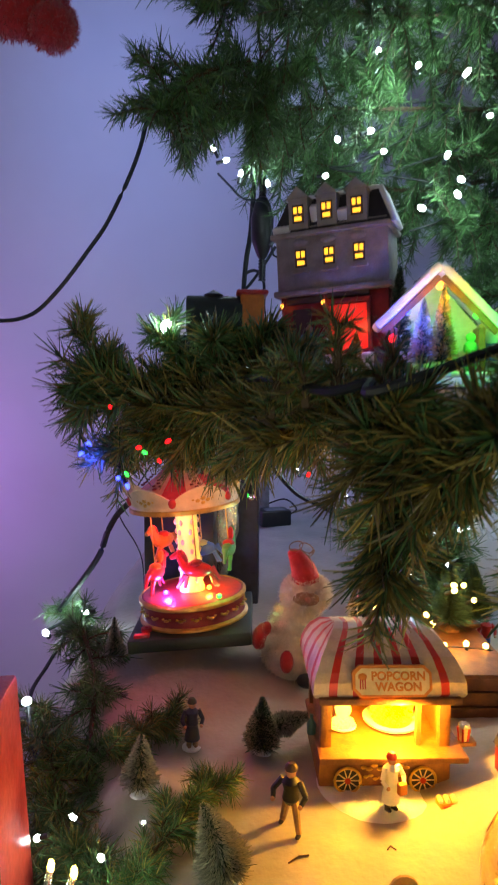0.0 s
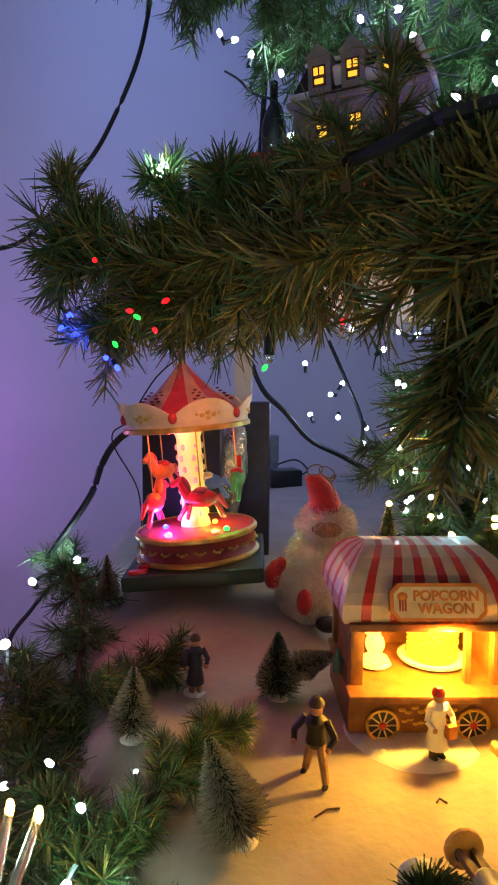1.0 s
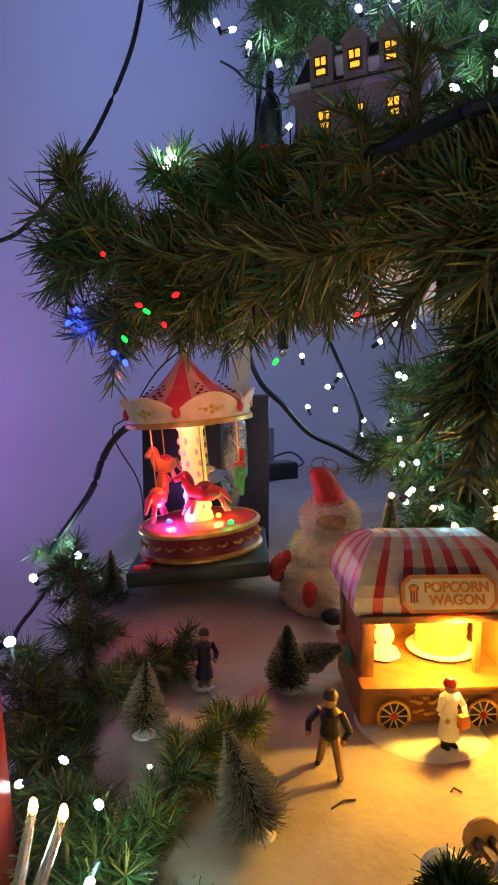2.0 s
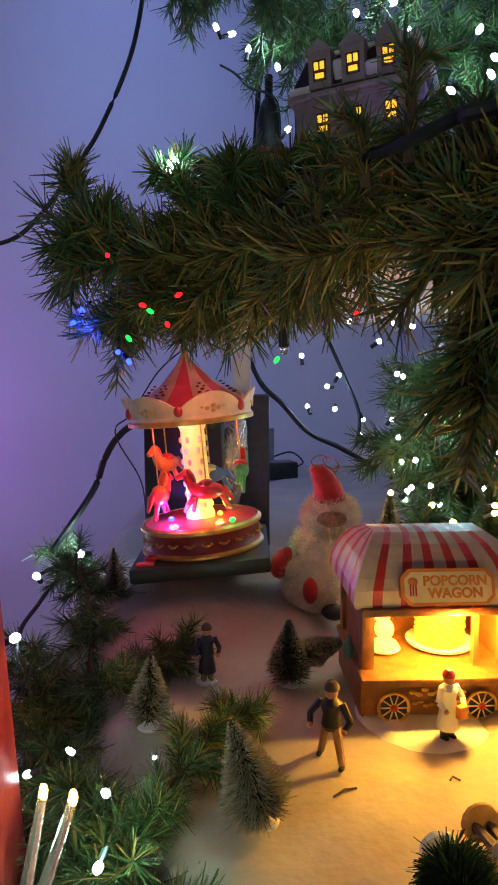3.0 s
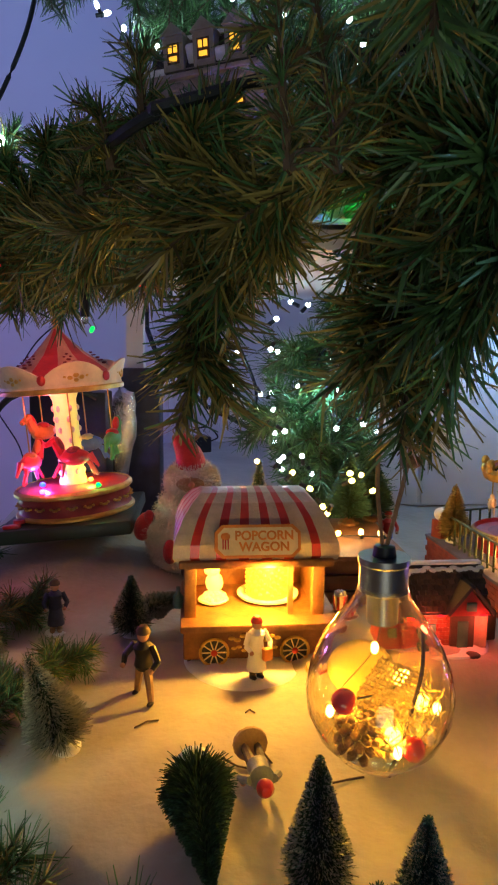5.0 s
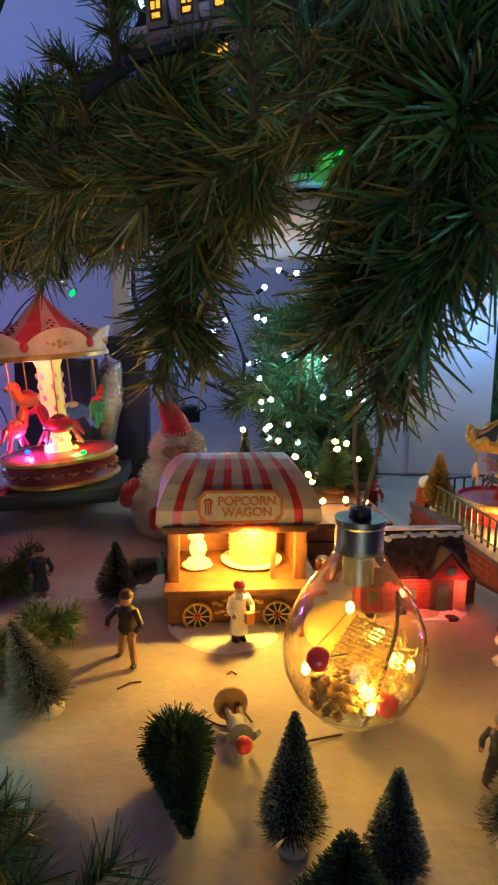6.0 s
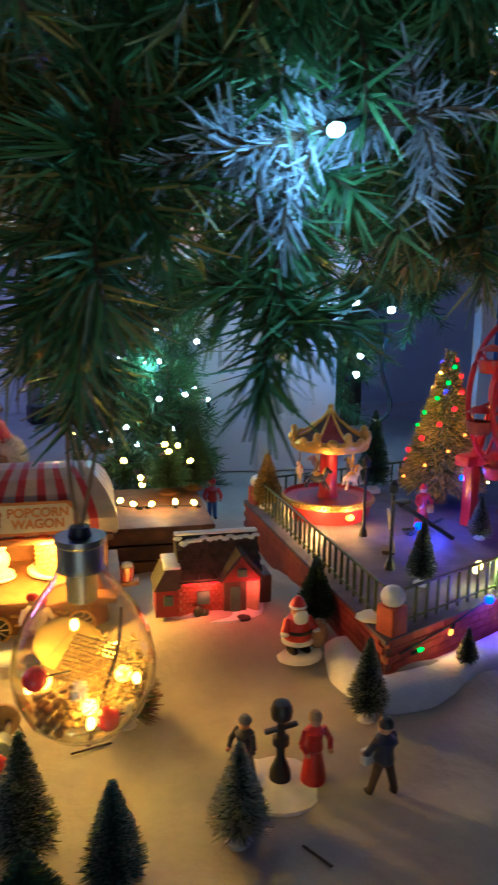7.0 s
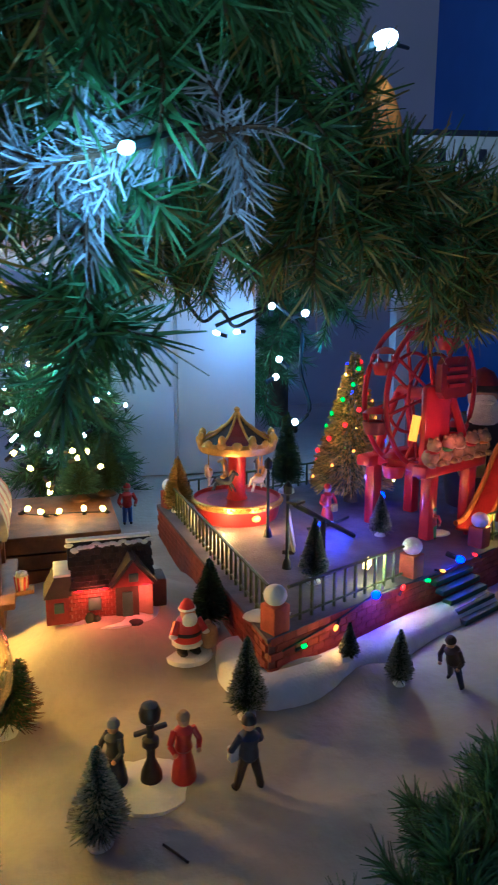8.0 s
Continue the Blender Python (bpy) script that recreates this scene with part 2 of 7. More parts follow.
class Strips:
    """Thousands of thin strips and stems gathered with numpy."""

    def __init__(self, seed):
        self.rng = np.random.default_rng(seed)
        self.v, self.f, self.m, self.n = [], [], [], 0

    def strips(self, base, way, length, width, tip=0.0, m=0, m_tip=1, end=0.35):
        rng, n = self.rng, len(base)
        side = np.cross(way, rng.normal(size=(n, 3)))
        side *= (width / 2) / np.linalg.norm(side, axis=1, keepdims=True)
        top = base + way * length[:, None]
        if tip:
            mid = base + way * (length * (1 - tip))[:, None]
            vs = np.stack([base - side, base + side, mid + side * 0.8, mid - side * 0.8, top + side * end, top - side * end], 1).reshape(-1, 3)
            k = self.n + 6 * np.arange(n)[:, None]
            fs = np.concatenate([k + [0, 1, 2, 3], k + [3, 2, 4, 5]])
            ms = np.concatenate([np.full(n, m), np.full(n, m_tip)])
        else:
            vs = np.stack([base - side, base + side, top + side * end, top - side * end], 1).reshape(-1, 3)
            fs = self.n + 4 * np.arange(n)[:, None] + [0, 1, 2, 3]
            ms = np.full(n, m)
        self.v.append(vs), self.f.append(fs), self.m.append(ms)
        self.n += len(vs)

    def stem(self, pts, r0, r1, m=0):
        pts = np.asarray(pts, float)
        k = len(pts)
        d = np.gradient(pts, axis=0)
        d /= np.linalg.norm(d, axis=1, keepdims=True) + 1e-9
        u = np.cross(d, [0.31, 0.42, 0.85])
        u /= np.linalg.norm(u, axis=1, keepdims=True) + 1e-9
        w = np.cross(d, u)
        r = np.linspace(r0, r1, k)[:, None]
        vs = np.stack([pts + r * (u * math.cos(a) + w * math.sin(a)) for a in np.arange(5) * 2 * math.pi / 5], 1).reshape(-1, 3)
        fs = [[self.n + 5 * i + j, self.n + 5 * i + (j + 1) % 5, self.n + 5 * (i + 1) + (j + 1) % 5, self.n + 5 * (i + 1) + j] for i in range(k - 1) for j in range(5)]
        self.v.append(vs), self.f.append(np.array(fs)), self.m.append(np.full(len(fs), m))
        self.n += len(vs)

    def mesh(self, name, mats):
        me = bpy.data.meshes.new(name)
        me.from_pydata(np.concatenate(self.v).tolist(), [], np.concatenate(self.f).tolist())
        for m in mats:
            me.materials.append(m)
        me.polygons.foreach_set("material_index", np.concatenate(self.m).astype(np.int32))
        return me


def unit(a):
    return a / (np.linalg.norm(a, axis=-1, keepdims=True) + 1e-9)


def bough(name, pts, parent, tips, seed, tip_len=0.07, needle=0.028, width=0.0013, per_tip=110, droop=0.25, fill=600, mats=(NEEDLE, BARK), stem=0.004, olive=0.0, spread=1.0, up=0.0, flat=1.0):
    """A limb along pts with many side tips, each with needles all round."""
    s = Strips(seed)
    rng = s.rng
    path = np.array([tuple(p) for p in smooth_path(pts, 10)])
    s.stem(path, stem, stem * 0.4, 1)
    tang = unit(np.gradient(path, axis=0))

    def dress(axis, count, ln):
        seg = len(axis) - 1
        u = rng.random(count) * seg
        i = np.minimum(u.astype(int), seg - 1)
        base = axis[i] + (axis[i + 1] - axis[i]) * (u - i)[:, None]
        ax = unit(axis[i + 1] - axis[i])
        perp = unit(np.cross(ax, rng.normal(size=(count, 3))))
        a = np.radians(rng.normal(48, 14, count))[:, None]
        way = unit(ax * np.cos(a) + perp * np.sin(a) + [0, 0, -0.08])
        length = ln * rng.uniform(0.65, 1.1, count)
        pick = rng.random(count) < olive
        for sel, m in ((~pick, 0), (pick, 2)):
            if sel.any():
                s.strips(base[sel], way[sel], length[sel], width, m=m)

    dress(path, fill, needle)
    for k in range(tips):
        u = (k + rng.random()) / tips
        i = min(int(u * (len(path) - 1)), len(path) - 2)
        p = path[i]
        side = unit(np.cross(tang[i], rng.normal(size=3)))
        way = unit((tang[i] * rng.uniform(0.1, 0.9) + side * spread + [0, 0, up]) * [1, flat, 1])
        ln = tip_len * rng.uniform(0.6, 1.15)
        t = np.linspace(0, 1, 6)[:, None]
        axis = p + way * ln * t + np.array([0, 0, -droop * ln]) * t * t + rng.normal(size=3) * ln * 0.12 * t * t
        s.stem(axis, 0.0014, 0.0008, 1)
        dress(axis, int(per_tip * rng.uniform(0.7, 1.2)), needle)
    me = s.mesh(name, [*mats, NEEDLE_OLIVE] if len(mats) == 2 else list(mats))
    ob = new(name, me)
    ob.parent = parent
    return ob


def brush_tree(m, h, r, label, seed, mats=(BRUSH, BRUSH_TIP), tip=0.3, count=1500, base=SNOWCAP, group="bottle brush trees"):
    """A little bottle-brush tree: wire stem, bristles in a cone, a round foot."""
    t = thing("brush_tree", m, label, "toy tree", group)
    b = B(base)
    b.lathe([(0, 0), (r * 0.42, 0), (r * 0.4, h * 0.035), (r * 0.22, h * 0.07), (0, h * 0.075)], 14)
    part("foot", b, t)
    s = Strips(seed)
    rng = s.rng
    count = int(count * 2.2)
    s.stem([(0, 0, h * 0.03), (0, 0, h * 0.5), (0, 0, h)], 0.0012, 0.0006, 0)
    u = rng.random(count) ** 0.75
    z = h * (0.12 + 0.86 * (1 - u))
    a = rng.random(count) * 2 * math.pi
    full = r * (0.12 + 0.88 * u) * np.where(u > 0.93, 0.8, 1.0)
    way = unit(np.stack([np.cos(a), np.sin(a), rng.normal(0.25, 0.22, count)], 1))
    s.strips(np.stack([0 * z, 0 * z, z], 1), way, full * rng.uniform(0.75, 1.12, count), 0.0007, tip=tip, m=0, m_tip=1, end=0.8)
    me = s.mesh("bristles", [mats[0], mats[1]])
    ob = new("bristles", me)
    ob.parent = t
    return t


def light_string(label, cable, leds, glow_mat, r=0.0035, cable_r=0.0016, long=1.8, group="light strings", sock=True):
    """A cable with small lamps in sockets."""
    t = thing("light_string", Matrix.Translation(leds[0] if leds else cable[0]), label, "string lights", group)
    o = Vector(leds[0] if leds else cable[0])
    if cable:
        b = B(CABLE)
        b.tube([p - o for p in smooth_path(cable, 8)], cable_r, 6)
        part("cable", b, t)
    rng = random.Random(len(leds) * 7 + int(1000 * abs(o.x)))
    for p in leds:
        d = Vector((rng.uniform(-1, 1), rng.uniform(-1, 0.4), rng.uniform(-0.6, 1))).normalized()
        q = Vector(p) - o
        b = B(glow_mat)
        rot = d.to_track_quat("Z", "Y").to_euler()
        b.ball(q, r, (1, 1, long), 10, tuple(math.degrees(a) for a in rot))
        led = part("led", b, t)
        if sock:
            b = B(CABLE)
            b.rod(q - d * r * (long + 2.6), q - d * r * (long - 0.5), r * 0.8, r * 0.7, 8)
            part("socket", b, led)
    return t

# ---- setting ----


def hump(x, y, cx, cy, rx, ry, h):
    d = ((x - cx) / rx) ** 2 + ((y - cy) / ry) ** 2
    return h * math.exp(-d)


EDGE = [(-0.20, 1.75), (-0.215, 1.10), (-0.205, 0.84), (-0.125, 0.64), (-0.10, 0.55), (-0.055, 0.48), (0.0, 0.425), (0.09, 0.33), (0.2, 0.255), (0.42, 0.235), (0.62, 0.25), (1.3, 0.3)]


def inside(x, y):
    """How far a place lies inside the edge of the snow sheet."""
    best, sign = 9.0, 1
    for (ax, ay), (bx, by) in zip(EDGE, EDGE[1:]):
        dx, dy = bx - ax, by - ay
        t = max(0, min(1, ((x - ax) * dx + (y - ay) * dy) / (dx * dx + dy * dy)))
        d = math.hypot(x - ax - t * dx, y - ay - t * dy)
        if d < best:
            best, sign = d, 1 if dx * (y - ay) - dy * (x - ax) > 0 else -1
    return best * sign


def ground(x, y):
    z = 0.022 * max(-0.15, min(0.5, x - 0.1)) - 0.002
    z += hump(x, y, -0.06, 0.83, 0.13, 0.12, 0.062)
    z += hump(x, y, 0.285, 0.62, 0.085, 0.075, 0.036)
    z += hump(x, y, 0.275, 0.535, 0.075, 0.038, 0.024)
    z += hump(x, y, -0.085, 0.575, 0.035, 0.04, 0.016)
    z += hump(x, y, 0.43, 0.47, 0.06, 0.02, 0.018)
    z += 0.045 / (1 + math.exp(-(y - 1.05) * 14))
    z += 0.007 * noise.noise((x * 9, y * 9, 0)) + 0.0025 * noise.noise((x * 28, y * 28, 3)) + 0.0008 * noise.noise((x * 90, y * 90, 5))
    d = inside(x, y)
    if d < 0.02:
        z -= min(0.10, 9 * (0.02 - d) ** 2 + 0.35 * max(0, -d))
    return z


def make_ground():
    xs = np.concatenate([np.arange(-0.62, -0.25, 0.012), np.arange(-0.25, 0.66, 0.006), np.arange(0.66, 1.15, 0.02)])
    ys = np.concatenate([np.arange(0.12, 0.95, 0.006), np.arange(0.95, 1.70, 0.02)])
    verts = [(float(x), float(y), ground(float(x), float(y))) for y in ys for x in xs]
    w = len(xs)
    faces = [(j * w + i, j * w + i + 1, (j + 1) * w + i + 1, (j + 1) * w + i) for j in range(len(ys) - 1) for i in range(w - 1) if inside(float(xs[i]), float(ys[j])) > -0.05]
    me = bpy.data.meshes.new("snow_ground")
    me.from_pydata(verts, [], faces)
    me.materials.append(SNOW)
    me.polygons.foreach_set("use_smooth", [True] * len(me.polygons))
    tagged(new("ground", me), "soft white snow batting, toned for dim warm light, spread unevenly under the village", "snow sheet", kind="structure")


make_ground()


def slab(name, c, s, m, label, category, kind="structure", bevel=0.0):
    return solid(name, B(m).box((0, 0, 0), s, bevel=bevel), Matrix.Translation(c), label, category, kind=kind)


slab("wall_north", (0.4, 1.78, 0.5), (5.0, 0.12, 2.8), WALL, "pale painted wall behind the village", "wall")
# Set close so its blue shows at the right of the camera's view.
slab("wall_east", (1.24, 0.2, 0.5), (0.12, 3.4, 2.8), BLUE_DIM_WALL, "wall behind the tree, coloured dark blue for dim blue light", "wall")
slab("wall_west", (-1.6, 0.2, 0.5), (0.12, 3.2, 2.8), WALL, "pale painted side wall", "wall")
slab("wall_south", (0.4, -1.5, 0.5), (5.0, 0.12, 2.8), WALL, "pale painted wall of the room", "wall")
slab("floor", (0.4, 0.2, -0.95), (5.0, 3.4, 0.1), WOOD, "dark wooden floor of the room", "floor")
slab("ceiling", (0.4, 0.2, 1.95), (5.0, 3.4, 0.1), WALL, "white painted ceiling", "ceiling")

table = thing("table", Matrix.Translation((0.475, 1.0, -0.9)), "brown wooden table under the snow sheet", "table")
b = B(WOOD).box((0.0, 0.05, 0.785), (1.31, 1.24, 0.03), bevel=0.004)
part("tabletop", b, table)
for x in (-0.6, 0.6):
    for y in (-0.45, 0.6):
        part("leg", B(WOOD).box((x, y, 0.385), (0.06, 0.06, 0.77), bevel=0.004), table)

# white cabinet that carries the upper shelf, and the shelf with its snow
cab = thing("cabinet", Matrix.Translation((0.405, 1.12, 0.02)), "white side cabinet standing behind the small carousel", "cabinet")
part("body", B(WHITE).box((0, 0, 0.165), (0.26, 0.10, 0.33), bevel=0.01), cab)
part("door", B(WHITE).box((0.066, -0.054, 0.165), (0.125, 0.006, 0.31), bevel=0.002), cab)
part("side_panel", B(WHITE).box((-0.064, -0.054, 0.165), (0.122, 0.006, 0.31), bevel=0.002), cab)
part("foot", B(WHITE).box((0.0, 0.0, -0.002), (0.19, 0.09, 0.02)), cab)
shelf = thing("shelf", Matrix.Translation((0.38, 0.86, 0.352)), "white snow-covered shelf that carries the upper village", "shelf")
part("board", B(WHITE).box((0, 0.02, 0), (0.86, 0.50, 0.018), bevel=0.003), shelf)
b = B(SNOW)
nx, ny = 60, 34
grid = [[b.bm.verts.new((-0.43 + 0.86 * i / nx, -0.235 + 0.49 * j / ny, 0.011 + 0.012 * (1 - abs(2 * i / nx - 1) ** 8) * (1 - abs(2 * j / ny - 1) ** 8) * (1 + 0.5 * noise.noise((i * 0.25, j * 0.25, 8))))) for i in range(nx + 1)] for j in range(ny + 1)]
for j in range(ny):
    for i in range(nx):
        b.bm.faces.new((grid[j][i], grid[j][i + 1], grid[j + 1][i + 1], grid[j + 1][i]))
part("snow_cover", b, shelf, "white fluffy snow batting, toned for dim light")
for x in (-0.41, 0.41):
    part("bracket_post", B(WHITE).box((x, 0.22, -0.175), (0.025, 0.025, 0.33)), shelf)

SHELF = 0.374

# ---- the tree and its boughs ----
tree = thing("christmas_tree", Matrix.Identity(4), "large artificial green Christmas tree with dense spreading boughs", "Christmas tree")
part("trunk", B(BARK).tube(smooth_path([(0.66, 1.36, 0.03), (0.655, 1.35, 0.6), (0.65, 1.34, 1.7)], 6), 0.022, 10, 0.5), tree)

BOUGHS = [
    # the long front bough, from its far tip to the near end
    ([(-0.005, 0.60, 0.345), (-0.07, 0.605, 0.352), (-0.135, 0.61, 0.362)], 40, dict(tip_len=0.042, fill=600, olive=0.35)),
    ([(0.12, 0.39, 0.322), (0.055, 0.48, 0.334), (0.0, 0.57, 0.342), (-0.06, 0.60, 0.335)], 56, dict(up=-0.05, tip_len=0.038, fill=900, olive=0.7, droop=0.25)),
    ([(0.02, 0.60, 0.34), (-0.06, 0.61, 0.325), (-0.105, 0.61, 0.305)], 26, dict(tip_len=0.028, needle=0.022, fill=460, olive=0.55, droop=0.4)),
    ([(0.05, 0.57, 0.335), (0.0, 0.59, 0.325), (-0.05, 0.60, 0.318)], 22, dict(tip_len=0.030, needle=0.024, fill=400, olive=0.6, droop=0.15)),
    ([(0.30, 0.34, 0.362), (0.20, 0.35, 0.340), (0.11, 0.385, 0.325)], 52, dict(tip_len=0.036, fill=800, olive=0.7, droop=0.15)),
    ([(0.45, 0.42, 0.360), (0.33, 0.36, 0.362), (0.2, 0.33, 0.345)], 46, dict(tip_len=0.05, fill=700, olive=0.25, droop=0.1)),
    ([(0.62, 0.55, 0.335), (0.50, 0.44, 0.335), (0.38, 0.38, 0.335)], 44, dict(tip_len=0.048, fill=700, olive=0.4, droop=0.15)),
    ([(0.38, 0.40, 0.395), (0.34, 0.36, 0.40), (0.28, 0.31, 0.39)], 34, dict(tip_len=0.058, fill=700)),
    ([(0.35, 0.46, 0.42), (0.29, 0.41, 0.43), (0.20, 0.36, 0.41)], 40, dict(tip_len=0.06, fill=700)),
    ([(0.75, 0.70, 0.345), (0.60, 0.52, 0.325), (0.52, 0.47, 0.30)], 36, dict(tip_len=0.045, fill=600, olive=0.5)),
    ([(0.25, 0.27, 0.40), (0.19, 0.225, 0.365), (0.150, 0.20, 0.338)], 30, dict(tip_len=0.03, needle=0.015, width=0.0011, fill=700, olive=0.2, droop=0.1)),
    ([(0.37, 0.34, 0.42), (0.32, 0.31, 0.42), (0.24, 0.28, 0.415)], 34, dict(tip_len=0.05, fill=700, olive=0.1, droop=0.1)),
    # short twigs that stand up from the front bough
    ([(-0.03, 0.60, 0.365), (-0.05, 0.60, 0.39), (-0.06, 0.60, 0.41)], 8, dict(tip_len=0.022, needle=0.02, fill=240, olive=0.2, spread=0.7)),
    ([(-0.10, 0.61, 0.365), (-0.13, 0.62, 0.395), (-0.14, 0.63, 0.415)], 6, dict(tip_len=0.025, needle=0.022, fill=160, olive=0.6, spread=0.7)),
    ([(0.03, 0.55, 0.35), (0.035, 0.54, 0.365), (0.04, 0.53, 0.38)], 8, dict(tip_len=0.026, needle=0.022, fill=260, olive=0.6, spread=0.7)),
    ([(0.0, 0.58, 0.36), (-0.015, 0.575, 0.385), (-0.02, 0.57, 0.405)], 8, dict(tip_len=0.024, needle=0.022, fill=220, olive=0.3, spread=0.7)),
    ([(0.02, 0.57, 0.36), (0.022, 0.565, 0.385), (0.025, 0.56, 0.405)], 8, dict(tip_len=0.022, needle=0.022, fill=200, olive=0.4, spread=0.7)),
    ([(0.03, 0.55, 0.35), (0.04, 0.53, 0.37), (0.045, 0.51, 0.388)], 7, dict(tip_len=0.02, needle=0.02, fill=200, olive=0.5, spread=0.7)),
    ([(0.09, 0.40, 0.33), (0.095, 0.385, 0.345), (0.10, 0.375, 0.355)], 7, dict(tip_len=0.02, needle=0.02, fill=200, olive=0.5, spread=0.7)),
    ([(0.15, 0.365, 0.335), (0.155, 0.355, 0.35), (0.16, 0.35, 0.36)], 7, dict(tip_len=0.02, needle=0.02, fill=200, olive=0.4, spread=0.7)),
    # hanging twigs
    ([(0.11, 0.405, 0.32), (0.104, 0.405, 0.285), (0.102, 0.405, 0.252)], 12, dict(tip_len=0.024, needle=0.024, fill=420, olive=0.6, droop=0.5, spread=0.8)),
    ([(0.20, 0.38, 0.33), (0.197, 0.378, 0.29), (0.195, 0.375, 0.255)], 16, dict(tip_len=0.036, fill=400, olive=0.55, droop=0.5, spread=0.8)),
    ([(0.215, 0.32, 0.345), (0.208, 0.31, 0.31), (0.203, 0.305, 0.275)], 10, dict(tip_len=0.034, fill=300, olive=0.2, droop=0.3, spread=0.8)),
    ([(0.285, 0.33, 0.335), (0.275, 0.316, 0.295), (0.267, 0.303, 0.265)], 9, dict(tip_len=0.034, fill=190, per_tip=70, droop=-0.1, spread=0.75)),
    # behind the wagon, low
    ([(0.34, 1.25, 0.18), (0.24, 1.0, 0.20), (0.17, 0.95, 0.16)], 40, dict(tip_len=0.06, fill=700)),
    ([(0.34, 1.25, 0.10), (0.27, 0.98, 0.10), (0.20, 0.94, 0.06)], 40, dict(tip_len=0.06, fill=700)),
    ([(0.34, 1.2, 0.28), (0.26, 1.0, 0.27), (0.2, 0.97, 0.245)], 36, dict(tip_len=0.06, fill=600)),
    ([(0.36, 1.2, 0.34), (0.29, 1.02, 0.33), (0.27, 0.98, 0.30)], 26, dict(tip_len=0.05, fill=500)),
    ([(0.64, 1.34, 0.25), (0.60, 1.2, 0.22), (0.57, 1.14, 0.12)], 28, dict(tip_len=0.05, fill=500)),
    ([(0.65, 1.34, 0.34), (0.62, 1.2, 0.30), (0.58, 1.14, 0.22)], 28, dict(tip_len=0.05, fill=500)),
    ([(0.66, 1.30, 0.36), (0.66, 1.1, 0.33), (0.64, 1.0, 0.29)], 28, dict(tip_len=0.05, fill=500)),
    ([(0.30, 1.05, 0.02), (0.27, 0.97, 0.12), (0.26, 0.93, 0.22)], 36, dict(tip_len=0.05, fill=600)),
    ([(0.28, 1.02, 0.05), (0.24, 0.95, 0.12), (0.20, 0.93, 0.20)], 36, dict(tip_len=0.05, fill=600)),
    # under the front of the shelf
    ([(0.27, 0.60, 0.325), (0.31, 0.60, 0.33), (0.36, 0.60, 0.335)], 20, dict(tip_len=0.036, fill=500, olive=0.4)),
    ([(0.34, 0.60, 0.34), (0.46, 0.60, 0.34), (0.56, 0.61, 0.345)], 30, dict(tip_len=0.036, fill=500, olive=0.3)),
    # the upper boughs behind and over the house
    ([(0.62, 1.3, 0.86), (0.2, 0.98, 0.74), (0.0, 0.87, 0.70), (-0.10, 0.83, 0.695)], 70, dict(tip_len=0.075, needle=0.024, fill=1100)),
    ([(0.62, 1.3, 0.78), (0.25, 1.08, 0.66), (0.10, 1.02, 0.68), (0.02, 1.0, 0.70)], 60, dict(tip_len=0.075, needle=0.024, fill=900)),
    ([(0.64, 1.3, 0.70), (0.42, 1.08, 0.62), (0.28, 1.0, 0.58)], 50, dict(tip_len=0.075, needle=0.024, fill=900)),
    ([(0.64, 1.3, 0.62), (0.46, 1.02, 0.52), (0.30, 0.98, 0.48)], 46, dict(tip_len=0.07, needle=0.024, fill=800)),
    ([(0.64, 1.3, 0.92), (0.36, 1.0, 0.86), (0.16, 0.86, 0.80), (0.03, 0.80, 0.77)], 66, dict(tip_len=0.08, needle=0.024, fill=1100)),
    ([(0.66, 1.3, 0.88), (0.5, 0.98, 0.80), (0.38, 0.86, 0.74)], 50, dict(tip_len=0.08, needle=0.024, fill=900)),
    ([(0.66, 1.3, 0.8), (0.60, 1.0, 0.72), (0.54, 0.84, 0.66)], 46, dict(tip_len=0.07, needle=0.024, fill=800)),
    ([(0.62, 1.3, 0.98), (0.30, 1.02, 0.92), (0.08, 0.90, 0.86), (-0.06, 0.85, 0.80)], 66, dict(tip_len=0.08, needle=0.024, fill=1000)),
    ([(0.60, 1.3, 0.84), (0.30, 1.14, 0.76), (0.12, 1.08, 0.72), (0.02, 1.05, 0.73)], 60, dict(tip_len=0.08, needle=0.024, fill=1000)),
    ([(0.60, 1.3, 0.72), (0.34, 1.15, 0.66), (0.18, 1.08, 0.60)], 46, dict(tip_len=0.075, needle=0.024, fill=800)),
    ([(0.60, 1.3, 0.80), (0.36, 1.10, 0.72), (0.24, 1.02, 0.68)], 46, dict(tip_len=0.075, needle=0.024, fill=800)),
    ([(0.60, 1.3, 0.90), (0.38, 1.12, 0.84), (0.22, 1.0, 0.80), (0.12, 0.97, 0.77)], 50, dict(tip_len=0.08, needle=0.024, fill=900)),
    ([(0.62, 1.3, 0.66), (0.44, 1.16, 0.58), (0.34, 1.08, 0.53)], 40, dict(tip_len=0.07, needle=0.024, fill=700)),
    ([(0.0, 0.84, 0.74), (-0.06, 0.79, 0.70), (-0.09, 0.77, 0.65)], 26, dict(tip_len=0.055, needle=0.024, fill=500, droop=0.4)),
    ([(0.08, 0.88, 0.76), (0.03, 0.84, 0.71), (0.0, 0.82, 0.675)], 26, dict(tip_len=0.055, needle=0.024, fill=500, droop=0.4)),
]
for k, (pts, tips, kw) in enumerate(BOUGHS):
    bough("branch", pts, tree, tips, 100 + k, **{**dict(width=0.0019, per_tip=100, flat=0.55 if k < 34 else 1.0), **kw})
